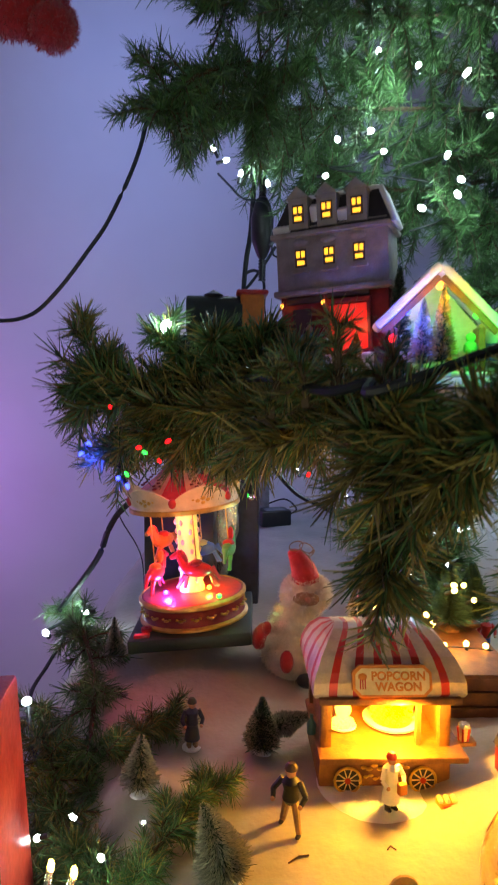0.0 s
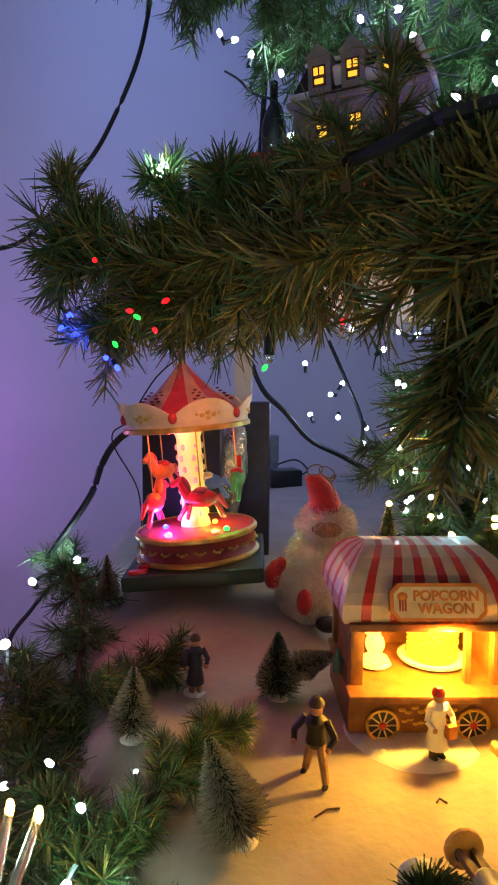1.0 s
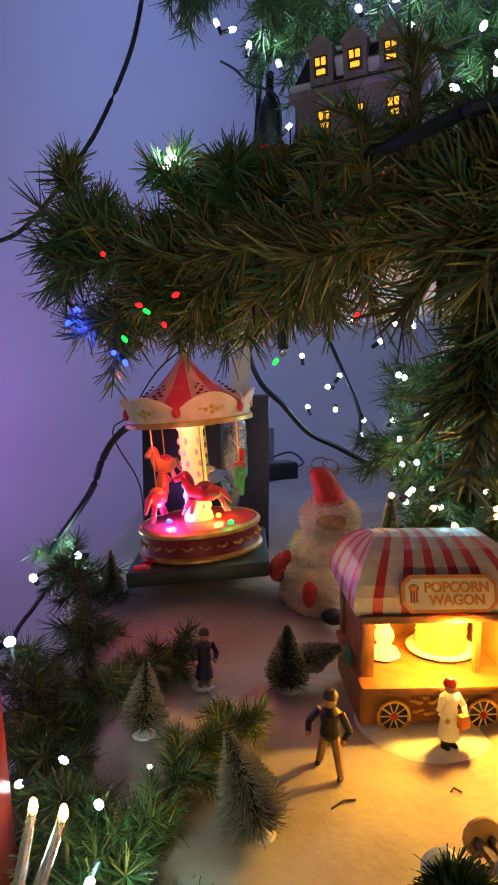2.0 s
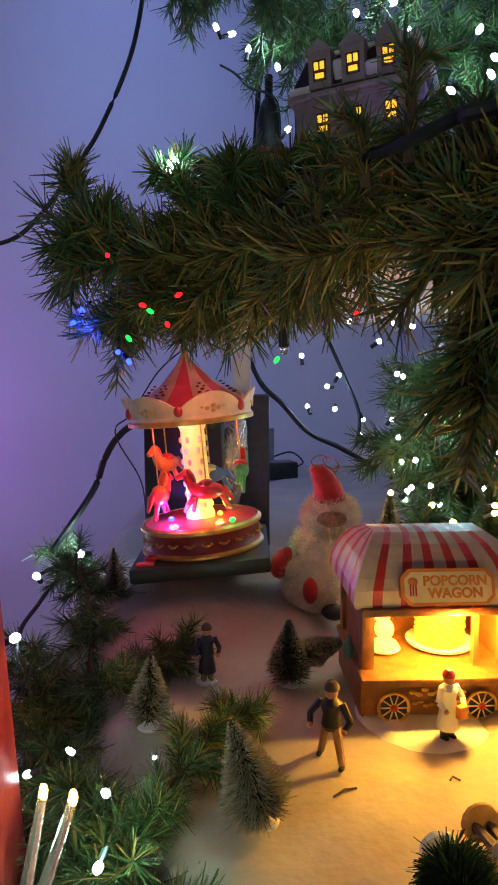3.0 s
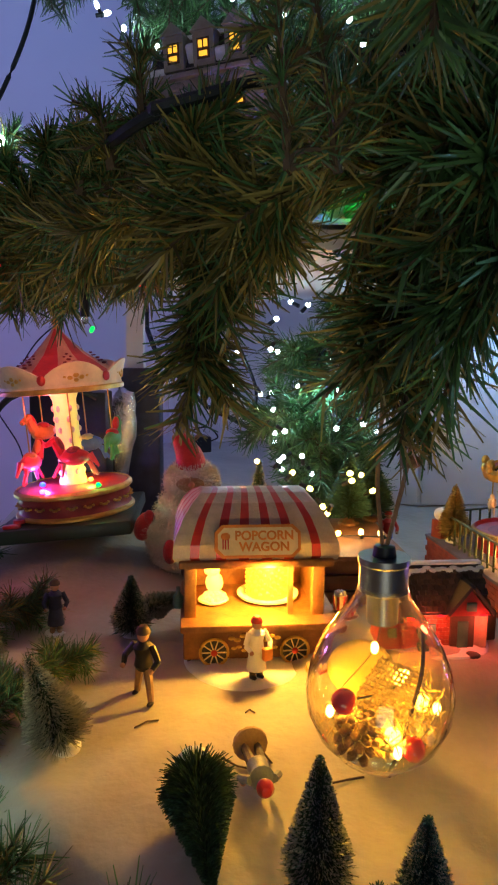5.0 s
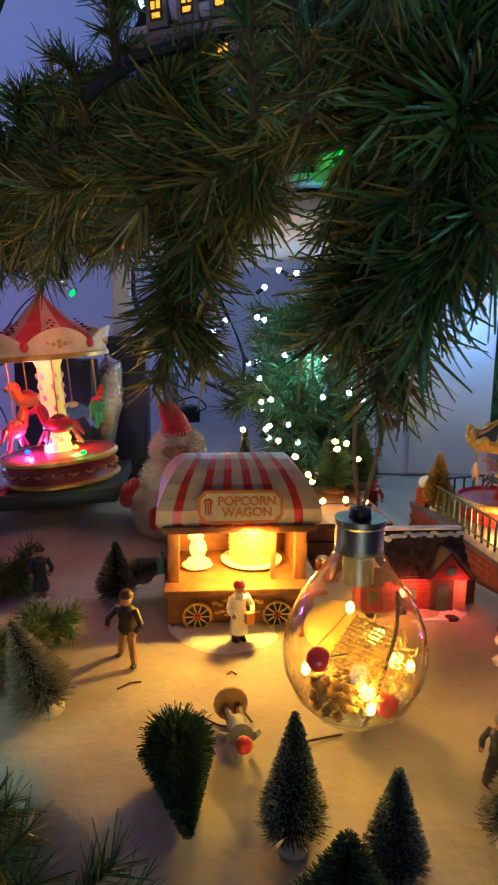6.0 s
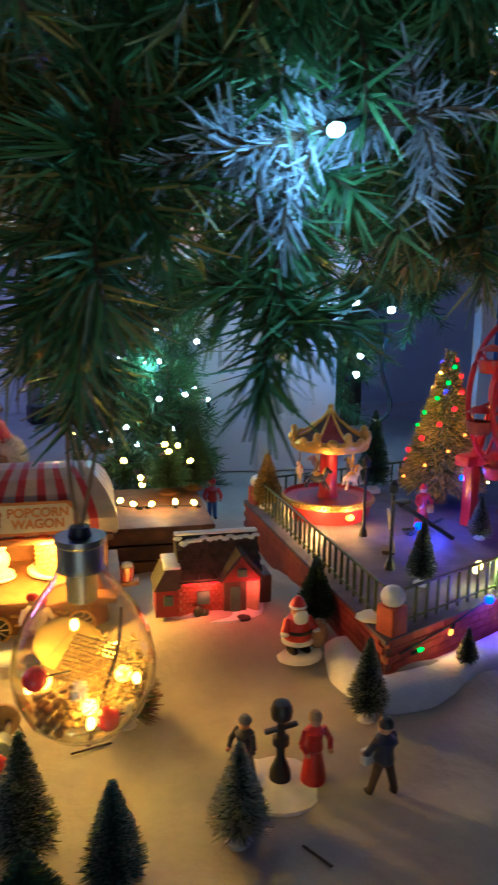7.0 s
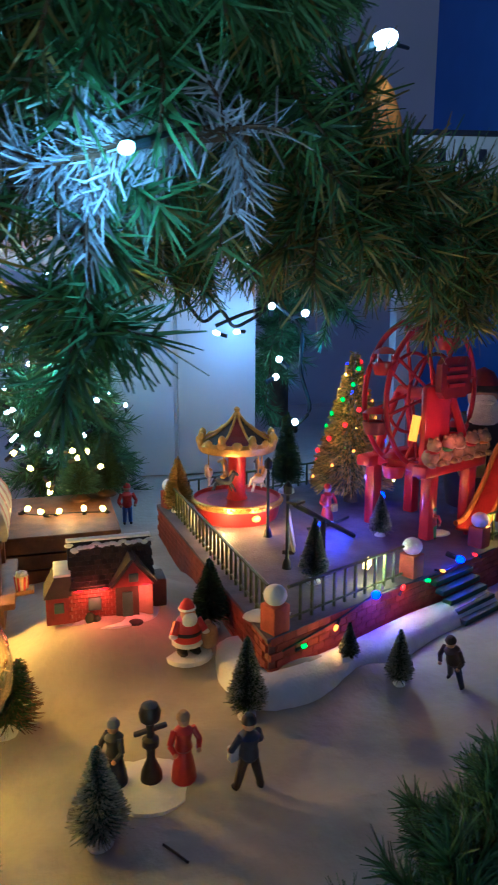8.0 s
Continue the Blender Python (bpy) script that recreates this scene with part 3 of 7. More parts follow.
# slender twigs that stand before the foot of the upper house
for k, pts in enumerate((
    [(0.055, 0.430, 0.352), (0.053, 0.425, 0.365), (0.050, 0.420, 0.378)],
    [(0.072, 0.420, 0.359), (0.072, 0.415, 0.380), (0.071, 0.410, 0.400)],
    [(0.033, 0.450, 0.344), (0.036, 0.445, 0.359), (0.039, 0.440, 0.373)],
    [(0.091, 0.410, 0.347), (0.094, 0.405, 0.358), (0.097, 0.400, 0.370)],
    [(0.110, 0.430, 0.363), (0.107, 0.425, 0.372), (0.103, 0.420, 0.382)],
)):
    bough("branch", pts, tree, 7, 300 + k, tip_len=0.013, needle=0.015, fill=130, olive=0.5, spread=0.7, per_tip=34, width=0.0012, flat=0.5)
for k, pts in enumerate((
    [(0.132, 0.260, 0.308), (0.130, 0.258, 0.331), (0.128, 0.255, 0.354)],
    [(0.147, 0.270, 0.310), (0.143, 0.268, 0.333), (0.139, 0.265, 0.356)],
)):
    bough("branch", pts, tree, 10, 310 + k, tip_len=0.010, needle=0.010, fill=150, olive=0.4, spread=0.8, per_tip=34, width=0.0008, flat=0.6, stem=0.0015)
bough("branch", [(0.042, 0.455, 0.347), (0.065, 0.443, 0.353), (0.088, 0.430, 0.360)], tree, 12, 320, tip_len=0.014, needle=0.017, fill=420, olive=0.5, per_tip=60, width=0.0014, flat=0.5)
# the twig of paler needles under the front bough, around its lamp
bough("branch", [(0.34, 0.33, 0.352), (0.295, 0.312, 0.340), (0.255, 0.303, 0.326)], tree, 22, 171, tip_len=0.034, needle=0.017, mats=(NEEDLE_PALE, BARK, NEEDLE_PALE), fill=320, per_tip=52, width=0.0013, droop=0.25, flat=0.2, up=-0.15)

# garlands on the edge of the table
for lab, pts, tips, seed, kw in (
    ("green pine garland laid along the snow sheet's edge", [(-0.27, 0.97, 0.02), (-0.215, 0.86, 0.04), (-0.165, 0.74, 0.03), (-0.145, 0.64, -0.01), (-0.13, 0.55, -0.04), (-0.10, 0.46, -0.06)], 75, 201, dict(tip_len=0.045, needle=0.022, fill=1200)),
    ("dense pine garland hanging below the sheet's edge", [(-0.205, 0.72, -0.02), (-0.185, 0.60, -0.07), (-0.155, 0.50, -0.09), (-0.11, 0.42, -0.10)], 60, 206, dict(tip_len=0.045, needle=0.022, fill=1000, olive=0.3)),
    ("thick green pine garland heaped on the corner of the sheet", [(-0.232, 0.747, -0.006), (-0.160, 0.597, -0.016), (-0.120, 0.522, -0.021), (-0.080, 0.469, -0.026), (-0.041, 0.437, -0.036)], 84, 207, dict(tip_len=0.042, needle=0.021, fill=1400, olive=0.35, width=0.0013)),
    ("dark bushy pine garland piled on the front corner", [(0.414, 0.266, 0.004), (0.438, 0.290, 0.019), (0.459, 0.292, 0.029), (0.492, 0.299, 0.034), (0.527, 0.300, 0.034)], 150, 208, dict(tip_len=0.030, needle=0.015, fill=3200, per_tip=150, width=0.0011)),
    ("dark pine garland filling the front corner", [(0.410, 0.243, 0.014), (0.440, 0.260, 0.024), (0.464, 0.262, 0.034), (0.501, 0.268, 0.034)], 120, 209, dict(tip_len=0.030, needle=0.015, fill=2600, per_tip=150, width=0.0011)),
    ("green pine sprig lying on the snow", [(-0.12, 0.62, 0.015), (-0.085, 0.655, 0.025), (-0.062, 0.672, 0.028)], 30, 202, dict(tip_len=0.026, fill=700, needle=0.016, width=0.001, spread=0.6, olive=0.3)),
    ("dark pine sprig lying on the snow", [(-0.075, 0.47, -0.01), (-0.04, 0.53, 0.012), (-0.005, 0.575, 0.02)], 34, 203, dict(tip_len=0.024, fill=900, needle=0.016, width=0.001, spread=0.6, olive=0.2)),
    ("pine garland hanging over the front edge", [(-0.07, 0.43, -0.03), (0.0, 0.37, -0.022), (0.05, 0.315, -0.012), (0.11, 0.265, -0.012)], 60, 204, dict(tip_len=0.042, needle=0.022, fill=1000, olive=0.2)),
    ("dark pine garland on the front edge", [(0.38, 0.235, 0.02), (0.45, 0.27, 0.05), (0.53, 0.30, 0.06), (0.62, 0.30, 0.05)], 90, 205, dict(tip_len=0.036, needle=0.016, fill=1800, per_tip=150)),
):
    g = thing("garland", Matrix.Identity(4), lab, "garland", "garlands")
    for k in range(len(pts) - 1):
        bough("branch", pts[k:k + 2], g, max(4, tips // (len(pts) - 1)), seed * 10 + k, **{**kw, "fill": kw["fill"] // (len(pts) - 1)})

# ---- red-and-cream musical carousel on its plate ----
car = thing("carousel", pose(-0.062, 0.823, 0.070, 0, -5.0, 2), "red and cream musical carousel with lit column on a dark plate", "carousel")
b = B(GREENPLATE).box((0.0, 0, 0.0), (0.142, 0.15, 0.016), bevel=0.003)
plate = part("base_plate", b, car, "dark green glossy plate")
part("switch", B(REDGLOSS).box((-0.055, -0.064, 0.0095), (0.018, 0.009, 0.004), bevel=0.001), plate, "pink slide switch")
part("screw_cover", B(REDGLOSS).lathe([(0, 0.006), (0.007, 0.006), (0.006, 0.010), (0.002, 0.010), (0.002, 0.007), (0, 0.007)], 16, (-0.052, -0.048, 0.003)), plate)
b = B(DARKRED)
b.lathe([(0.0, 0.008), (0.064, 0.008), (0.0655, 0.011), (0.063, 0.014), (0.0622, 0.030), (0.064, 0.033), (0.0645, 0.036), (0.062, 0.038), (0.058, 0.0385)], 48)
drum = part("drum", b, car)
part("trim_ring", B(GOLD).lathe([(0.0645, 0.0325), (0.0663, 0.034), (0.0663, 0.037), (0.0635, 0.0395), (0.0625, 0.038)], 48), drum, "gold rim")
part("trim_ring", B(GOLD).lathe([(0.064, 0.008), (0.0668, 0.009), (0.0668, 0.0115), (0.0635, 0.0135)], 48), drum, "gold rim")
part("turntable", B(RED).lathe([(0.0605, 0.0385), (0.058, 0.0395), (0.03, 0.040), (0, 0.040)], 48), drum)
b = B(GOLD)
for k in range(22):
    a = 2 * math.pi * k / 22
    c = (0.0632 * math.cos(a), 0.0632 * math.sin(a), 0.022)
    b.ball(c, 0.0035, (1, 1, 0.45), 8, (0, 0, math.degrees(a)))
    for d in (-0.07, 0.07):
        b.ball((0.0632 * math.cos(a + d), 0.0632 * math.sin(a + d), 0.0235), 0.002, (1, 1, 0.7), 6)
tagged(part("ornament_band", b, drum, "gold scrollwork"), kind="stuff")
b = B(L_COLUMN)
b.lathe([(0.016, 0.040), (0.0155, 0.045), (0.0135, 0.05), (0.013, 0.135), (0.016, 0.143), (0, 0.143)], 20)
col = part("column", b, car, "cream column lit from inside")
b = B(GOLD)
for k in range(6):
    a0 = 2 * math.pi * k / 6
    b.use(CREAM)
    for j in range(7):
        b.ball((0.0134 * math.cos(a0 + 0.12 * (-1) ** j), 0.0134 * math.sin(a0 + 0.12 * (-1) ** j), 0.054 + 0.012 * j), 0.0024, (1, 1, 1.5), 6)
part("ornament", b, col)
b = B(CREAM)
b.lathe([(0.02, 0.128), (0.062, 0.128), (0.066, 0.129)], 64)
b.lathe([(0.066, 0.129), (0.0665, 0.132), (0.0655, 0.137)], 64)
vs = []
for k in range(97):
    a = 2 * math.pi * k / 96
    top = 0.143 + 0.017 * abs(math.cos(3 * (a + math.pi / 2))) ** 0.8
    vs.append((b.bm.verts.new((0.0655 * math.cos(a), 0.0655 * math.sin(a), 0.137)), b.bm.verts.new(((0.067 + 0.35 * (top - 0.143)) * math.cos(a), (0.067 + 0.35 * (top - 0.143)) * math.sin(a), top)), b.bm.verts.new(((0.0645 + 0.35 * (top - 0.143)) * math.cos(a), (0.0645 + 0.35 * (top - 0.143)) * math.sin(a), top + 0.0005)), b.bm.verts.new((0.062 * math.cos(a), 0.062 * math.sin(a), 0.146))))
for p, q in zip(vs, vs[1:]):
    for j in range(3):
        b.bm.faces.new((p[j], q[j], q[j + 1], p[j + 1]))
can = part("canopy_rim", b, car, "cream scalloped rim")
can.location.z, can.rotation_euler.z = 0.017, radians(25)
part("rim_band", B(GOLD).lathe([(0.0655, 0.128), (0.0678, 0.1285), (0.0678, 0.1325), (0.066, 0.134)], 64), can, "gold band")
b = B(RED)
for k in range(12):
    b.use(RED if k % 2 else CREAM_REDLIT)
    prof = [(0.064, 0.146), (0.05, 0.155), (0.03, 0.169), (0.012, 0.188), (0.003, 0.199)]
    a0, a1 = 2 * math.pi * (k - 0.5) / 12 + math.pi / 2, 2 * math.pi * (k + 0.5) / 12 + math.pi / 2
    rows = [[b.bm.verts.new((r * math.cos(a), r * math.sin(a), z - 0.0015 * math.sin(math.pi * j / 3) * r / 0.064)) for j, a in enumerate(a0 + (a1 - a0) * i / 3 for i in range(4))] for r, z in prof]
    for lo, hi in zip(rows, rows[1:]):
        for j in range(3):
            b.bm.faces.new((lo[j], lo[j + 1], hi[j + 1], hi[j])).material_index = b.i
roof_ = part("canopy_roof", b, car, "red and cream striped roof", smooth=False)
roof_.location.z, roof_.rotation_euler.z = 0.017, radians(25)
for k in range(6):
    a = 2 * math.pi * k / 6 + math.pi / 2
    b = B(DARKRED)
    for d, r, z, q in ((0, 0.050, 0.158, 0.0030), (0, 0.043, 0.164, 0.0026), (0, 0.036, 0.170, 0.0020), (-0.10, 0.046, 0.161, 0.0024), (0.10, 0.046, 0.161, 0.0024), (-0.09, 0.039, 0.167, 0.0018), (0.09, 0.039, 0.167, 0.0018)):
        b.ball((r * math.cos(a + d), r * math.sin(a + d), z), q, (1, 1, 0.5), 7)
    orn = part("roof_ornament", b, car, "painted flower ornament")
    orn.location.z, orn.rotation_euler.z = 0.016, radians(25)
part("finial", B(GOLD).lathe([(0, 0.195), (0.005, 0.197), (0.003, 0.2), (0.005, 0.205), (0.002, 0.211), (0, 0.214)], 14), car, "gold finial").location.z = 0.018
for k in range(6):
    a = 2 * math.pi * k / 6 + 4 * math.pi / 6
    part("jewel", B(RED).ball((0.0682 * math.cos(a), 0.0682 * math.sin(a), 0.143), 0.0052, (0.6, 0.9, 1.1), 10, (0, 0, math.degrees(a))), can, "red oval jewel")
    b = B(GOLD)
    a += math.pi / 6
    for d, z, r in ((0, 0.147, 0.004), (-0.09, 0.144, 0.003), (0.09, 0.144, 0.003), (-0.17, 0.1455, 0.0022), (0.17, 0.1455, 0.0022), (0, 0.141, 0.0026)):
        b.ball((0.0675 * math.cos(a + d), 0.0675 * math.sin(a + d), z), r, (0.5, 1, 0.8), 8, (0, 0, math.degrees(a)))
    part("scroll", b, can, "gold scroll ornament")


def toy_horse(parent, x, y, z, yaw, m1, m2, s=1.0, top=0.145):
    """A carousel horse on its rod."""
    h = B(m1)
    mt = pose(x, y, z, 0, 0, yaw)
    P = lambda a, b_, c: tuple(mt @ Vector((a * s, b_ * s, c * s)))
    h.ball(P(0, 0, 0.016), 0.008 * s, (1.7, 0.75, 0.85), 10, (0, 0, yaw))
    h.rod(P(0.010, 0, 0.018), P(0.016, 0, 0.029), 0.0045 * s, 0.003 * s, 8)
    h.rod(P(0.014, 0, 0.030), P(0.023, 0, 0.026), 0.0034 * s, 0.002 * s, 8)
    for a, d in ((0.010, 0.008), (0.008, 0.003), (-0.010, -0.007), (-0.011, -0.003)):
        h.rod(P(a, 0.003 if d > 0 else -0.003, 0.012), P(a + d, 0.003 if d > 0 else -0.003, 0.001), 0.0022 * s, 0.0013 * s, 6)
    h.rod(P(-0.013, 0, 0.018), P(-0.020, 0, 0.008), 0.003 * s, 0.001 * s, 6)
    h.use(m2).ball(P(0, 0, 0.021), 0.006 * s, (1, 0.95, 0.6), 8, (0, 0, yaw))
    h.ball(P(0.011, 0, 0.027), 0.0034 * s, (0.7, 0.9, 1.9), 8, (0, 25, yaw))
    ob = part("horse", h, parent, "small painted carousel animal")
    part("rod", B(GOLD).rod((x, y, z + 0.018 * s), (x, y, top), 0.0008, seg=6), ob)


for x, y, z, yaw, m1, m2 in ((-0.040, -0.020, 0.047, 70, REDGLOSS, ORANGE), (0.012, -0.036, 0.052, 165, RED, DARKRED), (0.049, 0.004, 0.064, 80, GREENP, RED), (-0.034, 0.026, 0.076, 240, ORANGE, RED), (0.012, 0.046, 0.056, 190, BLUEP, CREAM)):
    toy_horse(car, x, y, z, yaw, m1, m2, 1.4)
CM = car.matrix_world
for k, (p, m, colr) in enumerate((((-0.022, -0.052, 0.042), L_PINK, (1, 0.1, 0.5)), ((0.036, -0.045, 0.043), L_GREEN, (0.1, 1, 0.3)), ((-0.03, -0.02, 0.044), L_BLUE, (0.1, 0.1, 1)), ((0.022, -0.012, 0.044), L_AMBER, (1, 0.4, 0.05)))):
    part("led", B(m).ball(p, 0.0032, (1, 1, 0.8), 10), car, "small glowing lamp")
    q = CM @ Vector((p[0], p[1], p[2] + 0.008))
    glow("carousel_glow", q, (0.12, 0.04, 0.26, 0.06)[k], colr, 0.004)
# Red fill added under the canopy, with no lamp of its own.
glow("carousel_ceiling_glow", CM @ Vector((-0.01, -0.035, 0.13)), 0.11, (1, 0.10, 0.16), 0.006)

# ---- plush Santa gnome ----
gn = thing("plush_gnome", pose(0.063, 0.785, ground(0.063, 0.785) - 0.004, 0, 0, -4), "white fluffy plush Santa with a short red felt hat", "plush toy")
fl = Strips(31)
b = B(FLEECE).ball((-0.008, 0, 0.034), 0.032, (1, 0.85, 1.15), 18).ball((-0.004, 0, 0.068), 0.026, (1.0, 0.85, 1.0), 16)
part("body", b, gn)
part("head", B(FLEECE).ball((0.010, 0, 0.103), 0.0265, (1.05, 0.9, 0.85), 18), gn)
part("sleeve", B(FLEECE).ball((-0.028, -0.010, 0.052), 0.017, (1.15, 0.9, 0.9), 14, (0, 25, 0)), gn)
for c, r, cnt in (((-0.008, 0, 0.034), (0.032, 0.027, 0.037), 3000), ((-0.004, 0, 0.068), (0.026, 0.022, 0.026), 1600), ((0.010, 0, 0.103), (0.028, 0.024, 0.0225), 5200), ((-0.028, -0.010, 0.052), (0.019, 0.015, 0.015), 1800)):
    n = unit(fl.rng.normal(size=(cnt, 3)))
    fl.strips(np.array(c) + n * np.array(r) * 0.97, unit(n + fl.rng.normal(size=(cnt, 3)) * 0.7), np.full(cnt, 0.0062) * fl.rng.uniform(0.5, 1.2, cnt), 0.0010)
ob = new("fleece", fl.mesh("fleece", [FLEECE]))
ob.parent = gn
b = B(REDFELT)
b.tube(smooth_path([(0.009, 0, 0.117), (0.007, 0, 0.130), (0.001, 0, 0.143), (-0.004, 0, 0.151)], 5), 0.0185, 18, 0.45)
b.ball((-0.004, 0, 0.150), 0.0082, (1, 1, 0.7), 12)
hat = part("hat", b, gn, "short red felt hat")
b = B(ROPE)
for cx, cz, rr, tilt in ((-0.002, 0.160, 0.008, 0.2), (0.010, 0.158, 0.009, -0.5), (0.016, 0.152, 0.005, 0.9)):
    b.tube([(cx + rr * math.cos(a) * math.cos(tilt), -0.004 + rr * 0.3 * math.cos(a), cz + rr * 0.7 * math.sin(a + tilt)) for a in np.linspace(0, 6.2, 16)], 0.0007, 5)
b.tube(smooth_path([(0.004, -0.006, 0.156), (0.014, -0.010, 0.148), (0.019, -0.012, 0.136)], 5), 0.0007, 5)
part("hanging_loop", b, hat, "thin jute bow")
part("face", B(TAN).ball((0.011, -0.0205, 0.103), 0.0115, (1.35, 0.55, 0.75), 14), gn, "tan felt face")
part("nose", B(SKIN).ball((0.013, -0.027, 0.104), 0.0034, seg=10), gn)
b = B(REDFELT).ball((-0.040, -0.016, 0.055), 0.011, (1, 0.9, 1.5), 12, (0, 20, 0)).ball((-0.034, -0.020, 0.066), 0.006, (1, 1, 1.4), 10)
part("mitten", b, gn, "red felt mitten")
part("mitten", B(REDFELT).ball((-0.010, -0.029, 0.031), 0.0085, (0.95, 0.8, 1.6), 12), gn, "red felt mitten")
part("boot", B(BLACK).ball((0.014, -0.027, 0.009), 0.010, (1.3, 1.1, 0.8), 12), gn, "black boot")

# ---- popcorn wagon ----
WG = pose(0.1365, 0.592, 0.0, 0, 0, 4.0)
wag = thing("popcorn_wagon", WG @ Matrix.Translation((0, 0, 0.001)), "brown toy popcorn wagon with striped awning and glowing window", "toy wagon")
W, D = 0.118, 0.092
b = B(BROWNWOOD).box((0, D / 2, 0.022), (W, D, 0.031), bevel=0.002)
b.use(DARKBROWN).box((0, 0.004 + D / 2, 0.004), (W * 0.94, D * 0.9, 0.008))
part("chassis", b, wag)
part("snow_base", B(SNOWCAP).lathe([(0, -0.006), (0.062, -0.006), (0.058, 0.0), (0.052, 0.003), (0.03, 0.0045), (0, 0.005)], 40, (0.0, 0.020, 0), wob=lambda a, r: 0.0012 * math.sin(4 * a) * (r > 0.04)), wag, "white painted snow base")
part("counter", B(BROWNWOOD).box((0.004, D / 2 - 0.008, 0.0400), (W + 0.012, D + 0.018, 0.006), bevel=0.0015), wag)
part("tray", B(BROWNWOOD).box((0.072, 0.012, 0.041), (0.024, 0.012, 0.004), (0, -4, 0), 0.001), wag, "side shelf")
for x in (-W / 2 + 0.006, W / 2 - 0.006):
    for y in (0.006, D - 0.006):
        part("post", B(BROWNWOOD).box((x, y, 0.066), (0.010, 0.010, 0.048), bevel=0.001), wag)
    part("side_panel", B(BROWNWOOD).box((x, D / 2, 0.066), (0.003, D - 0.024, 0.048)), wag)
part("back_panel", B(BROWNWOOD).box((0, D - 0.012, 0.066), (W - 0.02, 0.003, 0.048)), wag)
part("post", B(BROWNWOOD).box((0.030, 0.006, 0.066), (0.004, 0.006, 0.048)), wag)
part("beam", B(BROWNWOOD).box((0, D / 2 - 0.006, 0.0925), (W + 0.006, D + 0.02, 0.006), bevel=0.0015), wag)


def wagon_roof():
    """A hipped awning with a valance, in unequal stripes."""
    b = B(CREAM_DIMMED)
    cuts = [0, 0.10, 0.155, 0.255, 0.315, 0.39, 0.45, 0.53, 0.59, 0.665, 0.725, 0.83, 0.885, 1]
    side = [0, 0.12, 0.20, 0.40, 0.49, 0.66, 0.75, 0.90, 1]
    level = [(0.0650, 0.0530, 0.0), (0.0668, 0.0548, 0.003), (0.0660, 0.0540, 0.012), (0.0635, 0.0510, 0.019), (0.0585, 0.0430, 0.0285), (0.0510, 0.0300, 0.0372), (0.0440, 0.0140, 0.0420), (0.0415, 0.0, 0.0428)]
    yc = D / 2 - 0.004
    for sgn in (-1, 1):
        for row, along in ((cuts, True), (side, False)):
            grid = []
            for hx, hy, z in level:
                grid.append([b.bm.verts.new(((2 * c - 1) * hx, yc + sgn * hy, 0.0945 + 1.12 * z) if along else (sgn * hx, yc + (2 * c - 1) * hy, 0.0945 + 1.12 * z)) for c in row])
            for k in range(len(row) - 1):
                b.use(RED if k % 2 else CREAM_DIMMED)
                for lo, hi in zip(grid, grid[1:]):
                    b.bm.faces.new((lo[k], lo[k + 1], hi[k + 1], hi[k])).material_index = b.i
    b.use(CREAM_DIMMED).box((0, yc, 0.0950), (0.129, 0.105, 0.002))
    bmesh.ops.remove_doubles(b.bm, verts=b.bm.verts[:], dist=0.0002)
    return b


part("awning", wagon_roof(), wag, "red and cream striped awning", smooth=False)


def lettering(text, size, m, parent, place, name="lettering"):
    cu = bpy.data.curves.new(name, "FONT")
    cu.body, cu.size, cu.extrude, cu.align_x, cu.align_y, cu.offset = text, size, 0.0006, "CENTER", "CENTER", 0.0003
    tmp = new("tmp_text", cu)
    me = bpy.data.meshes.new_from_object(tmp)
    bpy.data.objects.remove(tmp)
    me.materials.clear()
    me.materials.append(m)
    ob = new(name, me)
    ob.parent = parent
    ob.matrix_basis = place
    return ob


SG = Matrix.Translation((0.0, -0.0150, 0.1115)) @ pose(0, 0, 0, 74)
b = B(ORANGE)
octo = lambda w, h, c: [(-w, -h + c), (-w + c, -h), (w - c, -h), (w, -h + c), (w, h - c), (w - c, h), (-w + c, h), (-w, h - c)]
b.prism(octo(0.034, 0.013, 0.006), 2, -0.003, 0.0025)
b.use(CREAM).prism(octo(0.0315, 0.0107, 0.005), 2, 0.001, 0.0032)
sign = part("sign", b, wag, "cream sign board with an orange frame")
sign.matrix_basis = SG
lettering("POPCORN", 0.0098, ORANGE, sign, Matrix.Translation((0.005, 0.0042, 0.0034)))
lettering("WAGON", 0.0098, ORANGE, sign, Matrix.Translation((0.005, -0.0045, 0.0034)))
b = B(RED)
for x in (-0.002, 0, 0.002):
    b.box((-0.0255 + x, -0.002, 0.0035), (0.001, 0.008, 0.001))
b.use(ORANGE).ball((-0.0255, 0.004, 0.0032), 0.0038, (1, 0.8, 0.4), 10)
part("emblem", b, sign, "painted popcorn box")
